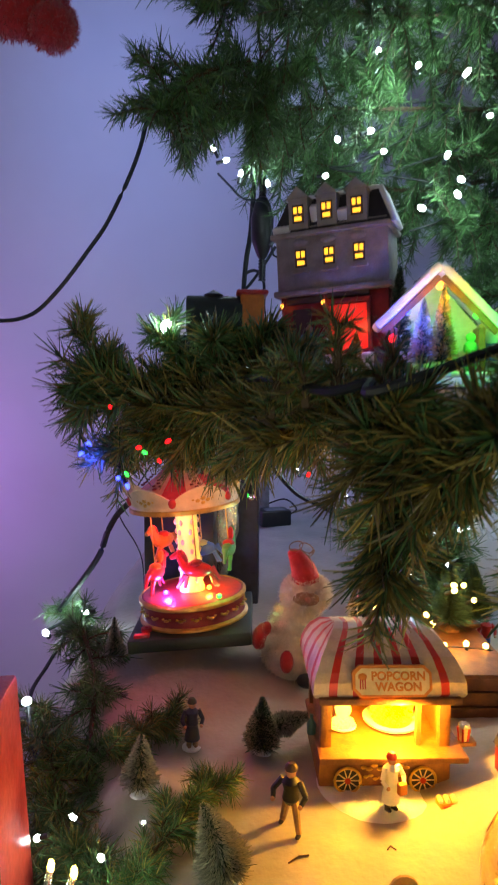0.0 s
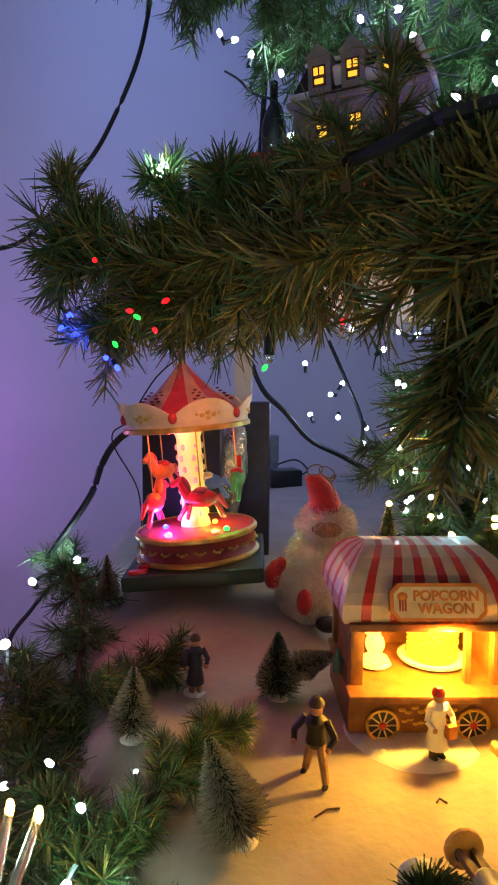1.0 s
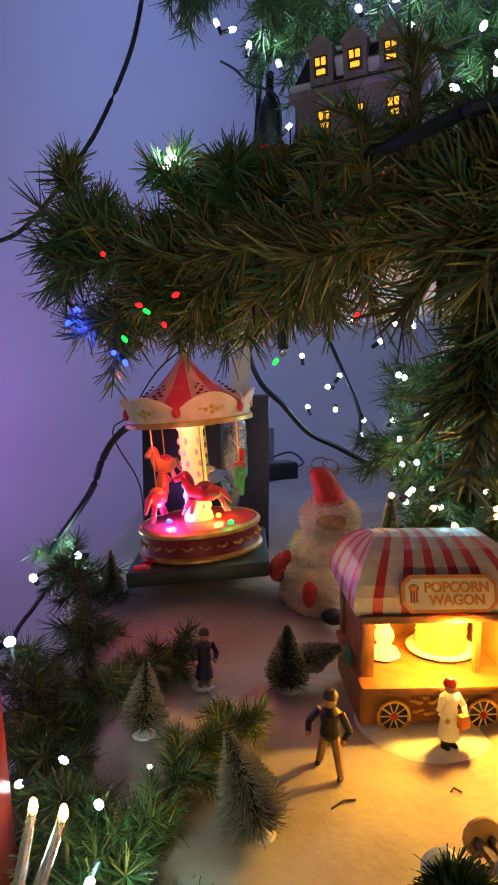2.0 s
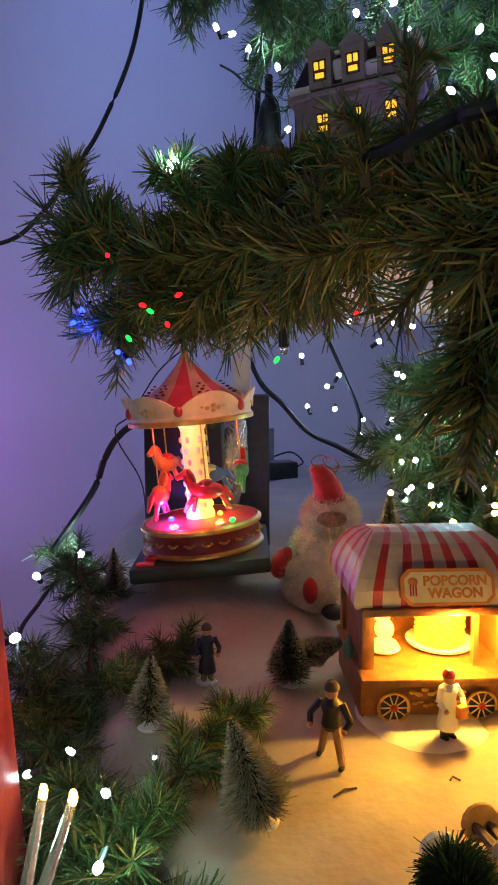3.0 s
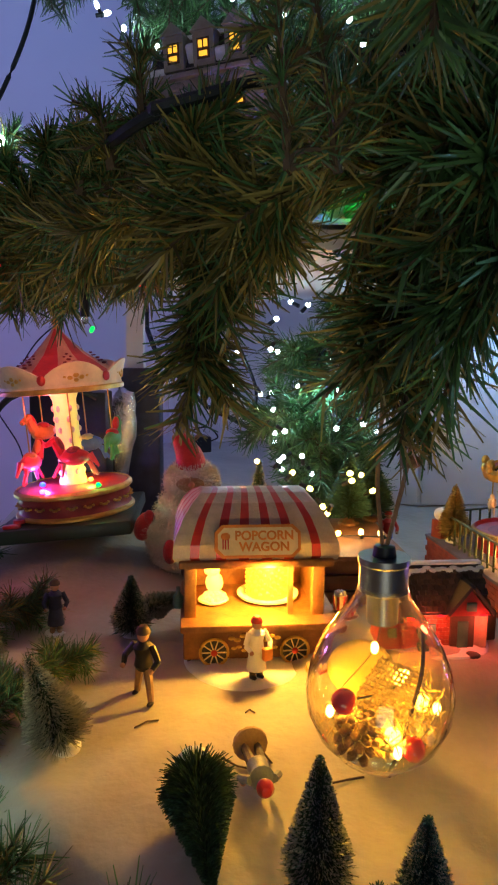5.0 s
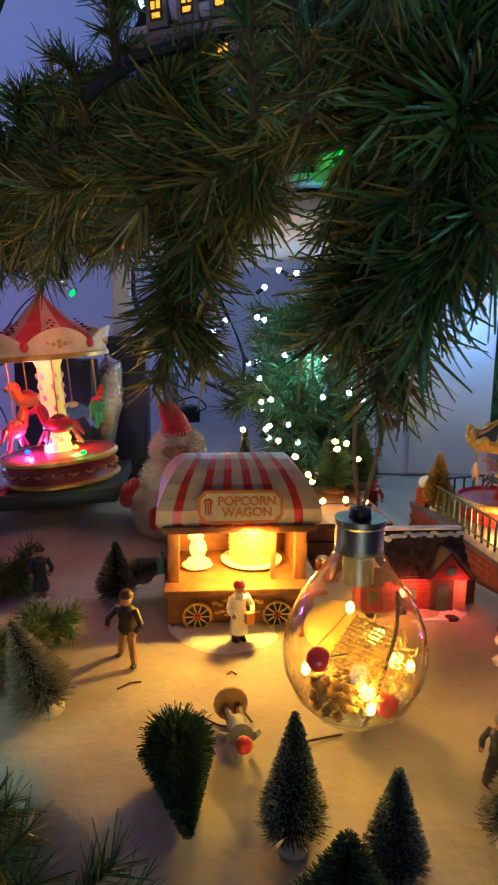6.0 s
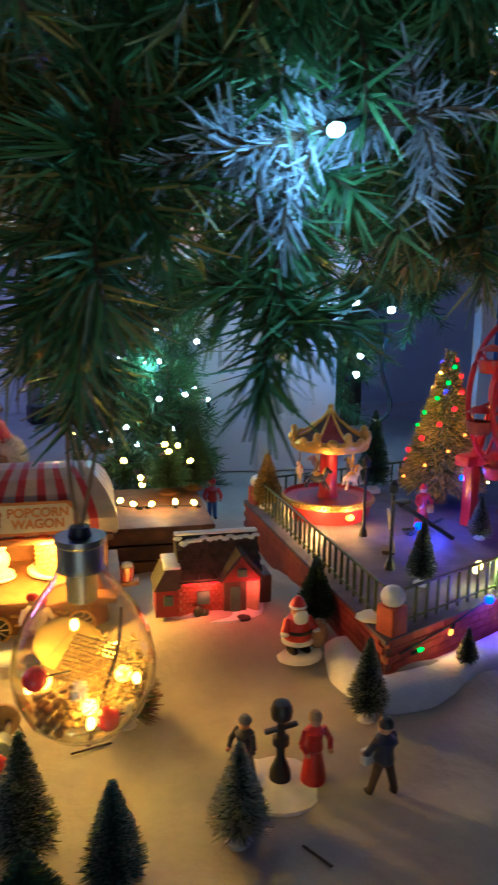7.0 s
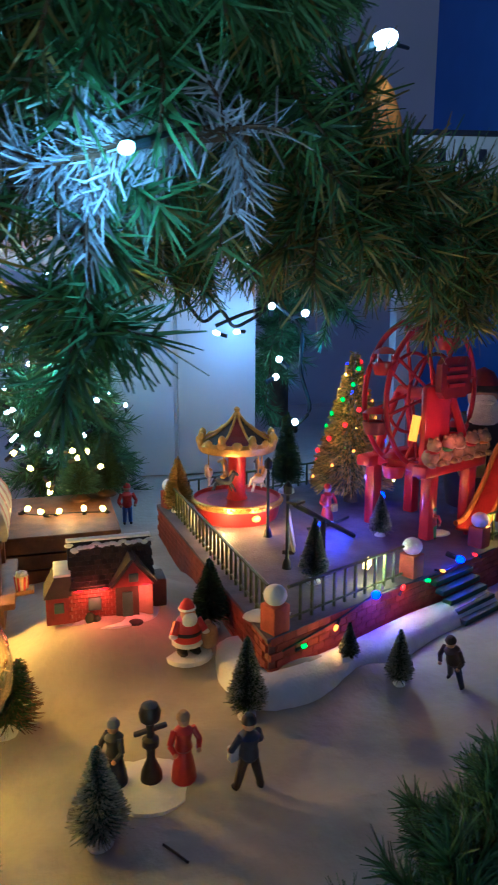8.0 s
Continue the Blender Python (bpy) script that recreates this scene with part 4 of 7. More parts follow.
for x in (-0.0335, 0.0335):
    y = -0.0025
    b = B(GOLD)
    b.tube([(x + 0.0115 * math.cos(a), y, 0.014 + 0.0115 * math.sin(a)) for a in np.linspace(0, 2 * math.pi, 25)], 0.0013, 6)
    wheel = part("wheel", b, wag, "gold-rimmed spoked wheel")
    b = B(BLACK).rod((x, y + 0.002, 0.014), (x, y + 0.001, 0.014), 0.011, seg=20)
    part("disc", b, wheel)
    b = B(CREAM)
    for k in range(10):
        a = 2 * math.pi * k / 10
        b.rod((x + 0.002 * math.cos(a), y, 0.014 + 0.002 * math.sin(a)), (x + 0.0105 * math.cos(a), y, 0.014 + 0.0105 * math.sin(a)), 0.0006, seg=5)
    tagged(part("spokes", b, wheel), kind="stuff")
    part("hub", B(RED).ball((x, y - 0.001, 0.014), 0.0028, (1, 0.7, 1), 10), wheel)
b = B(GOLD)
for x in np.linspace(-0.019, 0.019, 9):
    b.ball((x, -0.001, 0.0250 + 0.002 * math.sin(x * 500)), 0.0028, (1.1, 0.5, 0.6), 7)
    b.ball((x * 0.9, -0.001, 0.016 + 0.002 * math.cos(x * 400)), 0.0022, (1.2, 0.5, 0.6), 7)
tagged(part("scrollwork", b, wag, "gold scrollwork"), kind="stuff")
part("plate", B(SNOWCAP).lathe([(0.0, 0.0432), (0.020, 0.0432), (0.027, 0.0455), (0.0275, 0.0475), (0.024, 0.048), (0.019, 0.046), (0, 0.046)], 28, (0.016, 0.045, 0)), wag, "white round plate")
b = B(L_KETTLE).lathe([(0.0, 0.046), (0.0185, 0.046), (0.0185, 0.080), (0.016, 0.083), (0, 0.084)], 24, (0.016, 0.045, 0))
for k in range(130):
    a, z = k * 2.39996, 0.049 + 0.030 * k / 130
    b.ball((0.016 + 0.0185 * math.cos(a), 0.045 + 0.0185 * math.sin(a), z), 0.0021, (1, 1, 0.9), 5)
part("kettle", b, wag, "yellow kettle full of popcorn, glowing to look lit")
part("plate", B(SNOWCAP).lathe([(0.0, 0.0432), (0.010, 0.0432), (0.0135, 0.0455), (0.0125, 0.047), (0, 0.046)], 22, (-0.033, 0.035, 0)), wag, "white round plate")
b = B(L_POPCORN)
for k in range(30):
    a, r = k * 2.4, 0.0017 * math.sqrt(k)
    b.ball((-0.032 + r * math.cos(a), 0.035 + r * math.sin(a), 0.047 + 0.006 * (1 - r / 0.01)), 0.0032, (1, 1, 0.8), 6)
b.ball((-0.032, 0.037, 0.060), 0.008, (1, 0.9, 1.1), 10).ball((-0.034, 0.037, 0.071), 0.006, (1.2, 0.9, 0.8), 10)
tagged(part("popcorn", b, wag, "heap of popcorn, glowing to look lit"), kind="stuff")
part("bottle", B(TEALP).lathe([(0, 0.0), (0.004, 0.0), (0.0045, 0.009), (0.0015, 0.014), (0.0018, 0.018), (0, 0.018)], 10, (-W / 2 - 0.004, 0.025, 0.043)), wag, "small dark bottle")
b = B(ORANGE).box((0.048, -0.024, 0.0065), (0.016, 0.011, 0.006), (0, 0, 12), 0.001)
b.use(RED).box((0.048, -0.0297, 0.0065), (0.010, 0.001, 0.003), (0, 0, 12))
for k in range(9):
    b.use(CREAM).ball((0.042 + 0.006 * (k % 3), -0.027 + 0.003 * (k // 3), 0.0105), 0.0024, seg=6)
part("popcorn_tray", b, wag, "orange tray heaped with popcorn")
b = B(CREAM).lathe([(0, 0.0), (0.0042, 0.0), (0.0056, 0.013), (0.0046, 0.013), (0, 0.011)], 16, (0.074, 0.012, 0.0425))
for k in range(6):
    a = 2 * math.pi * k / 6
    b.use(RED).rod((0.074 + 0.0044 * math.cos(a), 0.012 + 0.0044 * math.sin(a), 0.0428), (0.074 + 0.0057 * math.cos(a), 0.012 + 0.0057 * math.sin(a), 0.0552), 0.0010, seg=5)
for k in range(7):
    b.use(SNOWCAP).ball((0.074 + 0.003 * math.cos(k * 0.9), 0.012 + 0.003 * math.sin(k * 0.9), 0.057), 0.0022, seg=6)
part("popcorn_bucket", b, wag, "red and white striped popcorn bucket")
# The first lamp has no fixture: added to pool light on the snow.
glow("wagon_front_glow", WG @ Vector((0.010, -0.016, 0.086)), 1.2, (1.0, 0.50, 0.05), 0.006)
glow("wagon_glow", WG @ Vector((0.016, 0.012, 0.086)), 0.50, (1.0, 0.50, 0.04), 0.006)
glow("wagon_glow", WG @ Vector((-0.028, 0.018, 0.086)), 0.24, (1.0, 0.50, 0.04), 0.006)

# ---- figurines: plain painted shapes ----


def figurine(m, h, coat, legs, label, hat=None, skirt=False, stride=0.0, arm=0.3, base=None, bag=None, group="village figurines", lying=False):
    """One plain painted figurine of height h."""
    b = B(legs)
    if base:
        b.use(base).lathe([(0, 0), (h * 0.20, 0), (h * 0.19, h * 0.03), (0, h * 0.04)], 14)
    z0 = h * 0.03
    if skirt == "coat":
        b.use(coat).lathe([(h * 0.15, h * 0.17), (h * 0.14, h * 0.25), (h * 0.10, h * 0.48), (0, h * 0.5)], 14)
        for sgn in (-1, 1):
            b.use(legs).rod((sgn * h * 0.055, 0, h * 0.2), (sgn * h * 0.06, 0, z0), h * 0.05, h * 0.05, 8)
            b.ball((sgn * h * 0.062, -h * 0.03, z0 + h * 0.02), h * 0.055, (0.85, 1.4, 0.6), 8)
    elif skirt:
        b.use(coat).lathe([(h * 0.17, z0), (h * 0.15, h * 0.2), (h * 0.09, h * 0.48), (0, h * 0.5)], 14)
    else:
        for sgn in (-1, 1):
            b.use(legs).rod((sgn * h * 0.05, 0, h * 0.48), (sgn * h * (0.07 + stride), -sgn * h * stride, z0 + h * 0.04), h * 0.062, h * 0.042, 8)
            b.use(BLACK).ball((sgn * h * (0.075 + stride), -sgn * h * stride - h * 0.03, z0 + h * 0.02), h * 0.045, (0.8, 1.5, 0.7), 8)
    b.use(coat).lathe([(h * 0.085, h * 0.42), (h * 0.12, h * 0.48), (h * 0.10, h * 0.6), (h * 0.13, h * 0.72), (h * 0.06, h * 0.79), (0, h * 0.8)], 14)
    for sgn in (-1, 1):
        e = (sgn * h * (0.17 + 0.1 * arm), -h * 0.05, h * 0.58)
        b.use(coat).rod((sgn * h * 0.12, 0, h * 0.74), e, h * 0.045, h * 0.04, 8)
        b.rod(e, (sgn * h * (0.12 + 0.12 * arm), -h * 0.14, h * 0.50), h * 0.04, h * 0.032, 8)
        b.use(SKIN).ball((sgn * h * (0.12 + 0.12 * arm), -h * 0.155, h * 0.495), h * 0.035, seg=8)
    b.use(SKIN).ball((0, -h * 0.01, h * 0.865), h * 0.085, (0.9, 0.95, 1.05), 12)
    if hat == "top":
        b.use(BLACK).lathe([(0, h * 0.90), (h * 0.12, h * 0.90), (h * 0.12, h * 0.915), (h * 0.08, h * 0.92), (h * 0.085, h * 1.0), (0, h * 1.0)], 12)
    elif hat:
        b.use(hat).lathe([(h * 0.09, h * 0.89), (h * 0.088, h * 0.93), (h * 0.05, h * 0.985), (0, h * 1.0)], 12)
    if bag:
        b.use(bag).box((h * 0.1, -h * 0.16, h * 0.44), (h * 0.14, h * 0.10, h * 0.18), bevel=h * 0.015)
    return solid("figurine", b, m, label, "figurine", group)


def on(x, y, rz=0.0, dz=0.0, rx=0.0, ry=0.0):
    return pose(x, y, ground(x, y) - 0.001 + dz, rx, ry, rz)


figurine(on(0.052, 0.541, -25), 0.060, BLACK, TAN, "toy skater in dark jacket and tan trousers on snow", DARKBROWN, stride=0.09, arm=0.7)
figurine(on(-0.044, 0.655, 15), 0.052, NAVY, TAN, "small dark-jacketed toy figure in tan trousers on a snowy foot", DARKBROWN, base=SNOWCAP, skirt="coat")
figurine(on(0.137, 0.564, 25, 0.006), 0.053, SNOWCAP, BLACK, "white-coated toy vendor with red cap beside the wagon", RED, skirt="coat", bag=ORANGE)
figurine(pose(0.130, 0.468, 0.010, 84, 0, 8), 0.058, GREY, DARKBROWN, "grey toy skater with red cap fallen on the snow", RED, base=TAN)
figurine(on(0.278, 0.398, -50), 0.044, NAVY, NAVY, "dark toy figure beside the black post", GREY, skirt=True)
figurine(on(0.318, 0.392, 10), 0.046, RED, RED, "toy lady in a long red dress on a snowy base", TAN, skirt=True)
figurine(on(0.353, 0.372, 200), 0.050, NAVY, DARKBROWN, "toy figure in navy coat walking on the snow", BLACK, stride=0.06, bag=WHITE)


def stout_santa():
    """A plump painted Santa with a sack on a snowy foot."""
    b = B(SNOWCAP).lathe([(0, 0), (0.020, 0), (0.019, 0.003), (0.010, 0.004), (0, 0.004)], 18)
    for x in (-0.0045, 0.0045):
        b.use(BLACK).rod((x, 0, 0.013), (x * 1.1, -0.001, 0.004), 0.0045, 0.0042, 10).ball((x * 1.2, -0.004, 0.005), 0.0045, (0.9, 1.5, 0.65), 8)
    b.use(RED).lathe([(0.010, 0.011), (0.0115, 0.015), (0.0112, 0.022), (0.008, 0.031), (0, 0.033)], 18)
    b.use(SNOWCAP).lathe([(0.0105, 0.010), (0.0125, 0.011), (0.0125, 0.013), (0.011, 0.0145)], 18)
    b.use(BLACK).lathe([(0.0113, 0.0195), (0.0119, 0.020), (0.0119, 0.022), (0.0113, 0.0225)], 18)
    for x in (-1, 1):
        b.use(RED).rod((x * 0.008, 0, 0.029), (x * 0.013, -0.005, 0.021), 0.0038, 0.0034, 8)
        b.use(SNOWCAP).ball((x * 0.0132, -0.0055, 0.0205), 0.0036, (1, 1, 0.6), 8)
    b.use(SKIN).ball((0, -0.002, 0.036), 0.0062, seg=12)
    b.use(SNOWCAP).ball((0, -0.0065, 0.0325), 0.0058, (1.1, 0.6, 1.1), 12).lathe([(0.0064, 0.0385), (0.0072, 0.0395), (0.0066, 0.041)], 14)
    b.use(RED).lathe([(0.0064, 0.040), (0.005, 0.044), (0.002, 0.0475), (0, 0.048)], 14)
    b.use(TAN).ball((0.0165, -0.002, 0.014), 0.0095, (0.95, 0.8, 1.15), 12).ball((0.0165, -0.002, 0.025), 0.003, seg=8)
    return b


solid("figurine", stout_santa(), on(0.340, 0.522, 10), "plump red toy Santa with a tan sack on snow", "figurine", "village figurines")
figurine(on(0.532, 0.445, -60, rx=18), 0.046, DARKBROWN, NAVY, "brown-coated toy figure bending on the snow", DARKBROWN, stride=0.08)
figurine(on(0.316, 0.888, 5), 0.057, RED, BLUEP, "toy figure in red jacket and blue trousers", RED)
figurine(pose(0.068, 0.69, SHELF, 0, 0, 10), 0.050, BLUEP, DARKRED, "toy figure in blue standing before the dark house", None)

post_set = thing("lamp_post", on(0.299, 0.396) @ Matrix.Scale(0.84, 4), "black toy lamp post with crossarms on a snowy base", "lamp post")
part("snow_base", B(SNOWCAP).lathe([(0, 0.0), (0.034, 0.0), (0.033, 0.002), (0.02, 0.0035), (0, 0.004)], 22), post_set)
part("pole", B(BLACK).lathe([(0, 0.003), (0.008, 0.003), (0.0075, 0.009), (0.003, 0.020), (0.0032, 0.028), (0.006, 0.030), (0.006, 0.035), (0.003, 0.037), (0.003, 0.048), (0, 0.048)], 14), post_set)
part("lantern", B(BLACK).lathe([(0.003, 0.047), (0.007, 0.050), (0.008, 0.056), (0.006, 0.061), (0, 0.063)], 14), post_set)
part("crossarm", B(BLACK).box((0.0, 0, 0.042), (0.024, 0.004, 0.003), (0, -12, 0), 0.001), post_set)

# ---- brush trees ----
G1, G2 = "small bottle-brush tree with pale frosted tips", "dark green bottle-brush tree on the snow"
brush_tree(on(-0.079, 0.568, 0, 0, 0, 3), 0.055, 0.020, G1, 11, tip=0.35)
brush_tree(on(0.006, 0.492, 0, 0, 12, -14), 0.078, 0.025, "leaning bottle-brush tree with frosted tips", 12, tip=0.32, count=2200)
brush_tree(on(0.026, 0.650), 0.058, 0.022, G2, 13, tip=0.12, count=2000)
brush_tree(pose(0.036, 0.655, 0.024, 0, 72, 10), 0.045, 0.015, "golden-tipped bottle-brush tree fallen against another", 14, tip=0.35)
brush_tree(on(-0.158, 0.80), 0.055, 0.014, G1, 15, tip=0.3)
brush_tree(on(0.160, 0.362), 0.076, 0.020, "tall bottle-brush tree with frosted tips", 16, tip=0.12, count=2200)
brush_tree(on(0.205, 0.338), 0.060, 0.018, "teal bottle-brush tree with frosted tips", 17, (BRUSH_TEAL, BRUSH_TIP), 0.10, 2000)
brush_tree(pose(0.096, 0.430, 0.024, 96, 0, 9), 0.084, 0.0235, "dense green bottle-brush tree lying on the snow", 18, (BRUSH, BRUSH), 0.15, 4200)
brush_tree(on(0.268, 0.356), 0.058, 0.018, "pale teal bottle-brush tree", 19, (BRUSH_TEAL, BRUSH_TIP), 0.25, 1800)
brush_tree(on(0.369, 0.442), 0.060, 0.016, G1, 20, tip=0.15)
brush_tree(on(0.488, 0.452), 0.044, 0.012, G1, 21, tip=0.25)
brush_tree(on(0.455, 0.470), 0.030, 0.009, "tiny dark brush tree by the brick platform", 22, tip=0.1, count=900)
brush_tree(on(0.365, 0.560), 0.062, 0.020, G2, 23, (BRUSH, BRUSH), 0.1)
brush_tree(on(0.208, 0.468, 0, 0, 0, 14), 0.054, 0.026, "open brown-green brush tree behind the glass bulb", 24, (BRUSH, CONE), 0.2, 600)
brush_tree(on(0.173, 0.292), 0.066, 0.030, "broad green brush tree", 25, (BRUSH, BRUSH), 0.2, 2400)

# ---- glass bulb ornament ----
BC = Vector((0.191, 0.380, 0.096))
bulb = thing("bulb_ornament", Matrix.Translation(BC), "clear glass, tinted amber for the light inside bulb ornament lit from inside with berries and cones", "ornament")
prof = [(0.0, -0.040), (0.010, -0.0392), (0.021, -0.034), (0.030, -0.0245), (0.0355, -0.012), (0.0365, 0.0), (0.034, 0.013), (0.028, 0.026), (0.0205, 0.037), (0.0140, 0.046), (0.0112, 0.054)]
inner = [(max(0, r - 0.0008), z + (0.0008 if z < 0 else 0)) for r, z in prof][::-1]
g = part("glass", B(GLASS).lathe(prof + inner, 48), bulb, "clear glass, tinted amber for the light inside")
g.visible_shadow = False
part("cap", B(METAL).lathe([(0.0075, 0.034), (0.0078, 0.048), (0.0118, 0.050), (0.0118, 0.063), (0.0126, 0.064), (0.0126, 0.067), (0.0, 0.067)], 28), bulb, "brushed metal cap")
part("plug", B(BLACK).lathe([(0, 0.066), (0.006, 0.066), (0.005, 0.072), (0, 0.073)], 14), bulb)
b = B(ROPE)
b.tube(smooth_path([(-0.001, 0, 0.072), (-0.004, 0.002, 0.10), (-0.004, 0.0, 0.13), (-0.001, -0.002, 0.20)], 6), 0.0011, 6)
b.tube(smooth_path([(0.001, 0, 0.072), (0.005, 0.0, 0.09), (0.009, -0.001, 0.112), (0.010, 0.0, 0.13), (0.004, -0.002, 0.20)], 6), 0.0011, 6)
b.ball((0.011, -0.001, 0.113), 0.0035, (1.6, 1, 0.9), 8)
part("string", b, bulb, "brown jute string")
for p in ((-0.021, -0.021, 0.004), (0.012, -0.021, -0.020)):
    q = part("berry", B(BERRY).ball(p, 0.006, seg=14), bulb, "glossy red berry")
    part("stalk", B(BLACK).rod((p[0] + 0.004, p[1] + 0.003, p[2] - 0.001), (p[0] + 0.015, p[1] + 0.010, p[2] - 0.003), 0.0006, seg=5), q)
part("twig", B(DARKBROWN).tube(smooth_path([(0.002, -0.018, -0.036), (0.008, -0.018, -0.015), (0.017, -0.012, 0.012), (0.019, -0.004, 0.030)], 6), 0.0010, 6), bulb)
b = B(BURLAP)
for k in range(11):
    t = -0.013 + 0.0026 * k
    b.tube([(t, 0.0006 * (-1) ** k, -0.014), (t, -0.0006 * (-1) ** k, 0.0), (t, 0.0006 * (-1) ** k, 0.014)], 0.0006, 4)
    b.tube([(-0.014, -0.0006 * (-1) ** k, t), (0.0, 0.0006 * (-1) ** k, t), (0.014, -0.0006 * (-1) ** k, t)], 0.0006, 4)
scrap = part("burlap_scrap", b, bulb, "scrap of open burlap weave")
scrap.matrix_basis = pose(0.003, -0.008, 0.003, 10, 28, 12)
part("foil_leaf", B(BRUSH_GOLD).ball((-0.008, 0.006, 0.006), 0.019, (1.0, 0.12, 0.8), 16, (0, 30, 10)), bulb, "pale gold leaf")
b = B(CONE)
rng = random.Random(4)
for k in range(40):
    a, z = k * 2.4, -0.030 + 0.018 * k / 40
    b.ball((-0.012 + 0.009 * math.cos(a), -0.014 + 0.007 * math.sin(a), z + 0.004), 0.0026, (1.4, 1.0, 0.6), 6, (0, 20, math.degrees(a)))
tagged(part("pine_cone", b, bulb), kind="stuff")
b = B(PEARL)
for k in range(46):
    a, r = rng.uniform(0, 6.28), 0.028 * math.sqrt(rng.random())
    b.ball((r * math.cos(a), r * math.sin(a), -0.034 + 0.4 * r + rng.uniform(0, 0.008)), rng.uniform(0.0012, 0.0024), seg=6)
tagged(part("buds", b, bulb, "pale dried buds"), kind="stuff")
# Moss bits fill the lower bulb, their gold colour carrying the amber light.
ms = Strips(55)
cnt = 2200
q = unit(ms.rng.normal(size=(cnt, 3))) * (ms.rng.random(cnt) ** 0.4)[:, None] * [0.031, 0.031, 0.034]
q = q[q[:, 2] < -0.004 + 0.012 * np.sin(90 * q[:, 0])]
ms.strips(q, unit(ms.rng.normal(size=q.shape)), ms.rng.uniform(0.003, 0.008, len(q)), 0.0009)
ob = new("moss", ms.mesh("moss", [BRUSH_GOLD]))
ob.parent = bulb
tagged(ob, "dried moss coloured gold for the amber glow", kind="stuff")
for k, p in enumerate(((-0.004, -0.004, 0.022), (-0.026, -0.012, -0.006), (0.026, -0.010, -0.006), (0.004, -0.024, -0.020), (0.016, 0.012, 0.0), (-0.012, 0.016, -0.012))):
    part("led", B(L_WARM).ball(p, 0.0021, (1, 1, 1.5), 8), bulb, "tiny warm lamp")
    if k in (1, 2, 3, 4):
        glow("bulb_glow", BC + Vector(p) * 0.75, 0.15, (1.0, 0.55, 0.04), 0.004)
b = B(METAL)
b.tube(smooth_path([(0, 0, 0.05), (-0.004, -0.004, 0.022), (-0.026, -0.012, -0.006), (0.004, -0.024, -0.020), (0.026, -0.010, -0.006), (0.016, 0.012, 0.0), (-0.012, 0.016, -0.012)], 8), 0.0003, 4)
part("light_wire", b, bulb)
# ---- red brick cottage ----
cot = thing("toy_cottage", pose(0.281, 0.556, 0.032, 0, 0, 3) @ Matrix.Scale(0.84, 4), "red brick toy cottage with dark shingled roof and snow", "toy house")
b = B(SNOWCAP)
b.lathe([(0, -0.012), (0.056, -0.012), (0.051, 0.0), (0.040, 0.003), (0, 0.004)], 30, (0.002, 0.03, 0), wob=lambda a, r: 0.003 * math.sin(3 * a) * (r > 0.05))
part("snow_base", b, cot)
part("wall", B(PALEJOINT).box((0.004, 0.030, 0.017), (0.078, 0.055, 0.034)), cot)
b = B(BRICK)
for row in range(8):
    for k in range(11):
        x = -0.034 + 0.0062 * k + (0.0031 if row % 2 else 0)
        if x < 0.013:
            b.box((x, 0.0022, 0.0035 + 0.0039 * row), (0.0056, 0.0016, 0.0033))
tagged(part("brickwork", b, cot, "small raised red bricks"), kind="stuff")
part("side_wing", B(DARKRED).box((-0.046, 0.022, 0.014), (0.024, 0.036, 0.028)), cot)
b = B(SLATE).prism([(0.0, 0.034), (0.030, 0.072), (0.034, 0.072), (0.064, 0.034)], 0, -0.036, 0.045)
roof = part("roof", b, cot, "dark shingled roof")
b = B(DARKBROWN)
for row in range(8):
    for k in range(13):
        t = (row + 0.5) / 9
        b.box((-0.032 + 0.0060 * k + (0.003 if row % 2 else 0), 0.001 + 0.029 * t, 0.0365 + 0.0365 * t), (0.0054, 0.0062, 0.0022), (46, 0, 0))
tagged(part("shingles", b, roof, "brown shingles", smooth=False), kind="stuff")
b = B(SNOWCAP)
for k in range(16):
    x = -0.034 + 0.0052 * k
    ln = 0.008 + 0.010 * abs(math.sin(k * 1.9)) * (1.3 if k < 4 else 0.7)
    b.ball((x, 0.030 - ln * 0.32, 0.0725 - ln * 0.35), 0.0048, (1.0, 0.35 + ln * 20, 0.35), 8, (52, 0, 0))
b.box((0.0045, 0.032, 0.0735), (0.083, 0.008, 0.003), bevel=0.001)
part("snow", b, roof, "painted snow on the ridge")
b = B(SLATE).prism([(-0.056, 0.027), (-0.060, 0.027), (-0.049, 0.048), (-0.034, 0.048), (-0.034, 0.027)], 1, 0.002, 0.042)
part("wing_roof", b, cot)
part("wing_snow", B(SNOWCAP).box((-0.042, 0.022, 0.049), (0.016, 0.040, 0.003), bevel=0.001), cot, "snow on the wing")
b = B(DARKRED).prism([(0.0045, 0.034), (0.024, 0.058), (0.0435, 0.034)], 1, -0.004, 0.02)
gab = part("gable", b, cot, "red gable front")
b = B(SLATE).box((0.0125, 0.008, 0.0485), (0.033, 0.03, 0.003), (0, -51, 0)).box((0.0355, 0.008, 0.0485), (0.033, 0.03, 0.003), (0, 51, 0))
part("gable_roof", b, gab)
part("window", B(TEALP).box((0.024, -0.005, 0.043), (0.009, 0.003, 0.008), bevel=0.0005), gab, "green window")
b = B(DARKBROWN).box((0.018, 0.0005, 0.017), (0.022, 0.004, 0.032))
dr = part("door_frame", b, cot)
part("door", B(TEALP).box((0.018, -0.0015, 0.015), (0.010, 0.003, 0.026), bevel=0.0005), dr, "teal door")
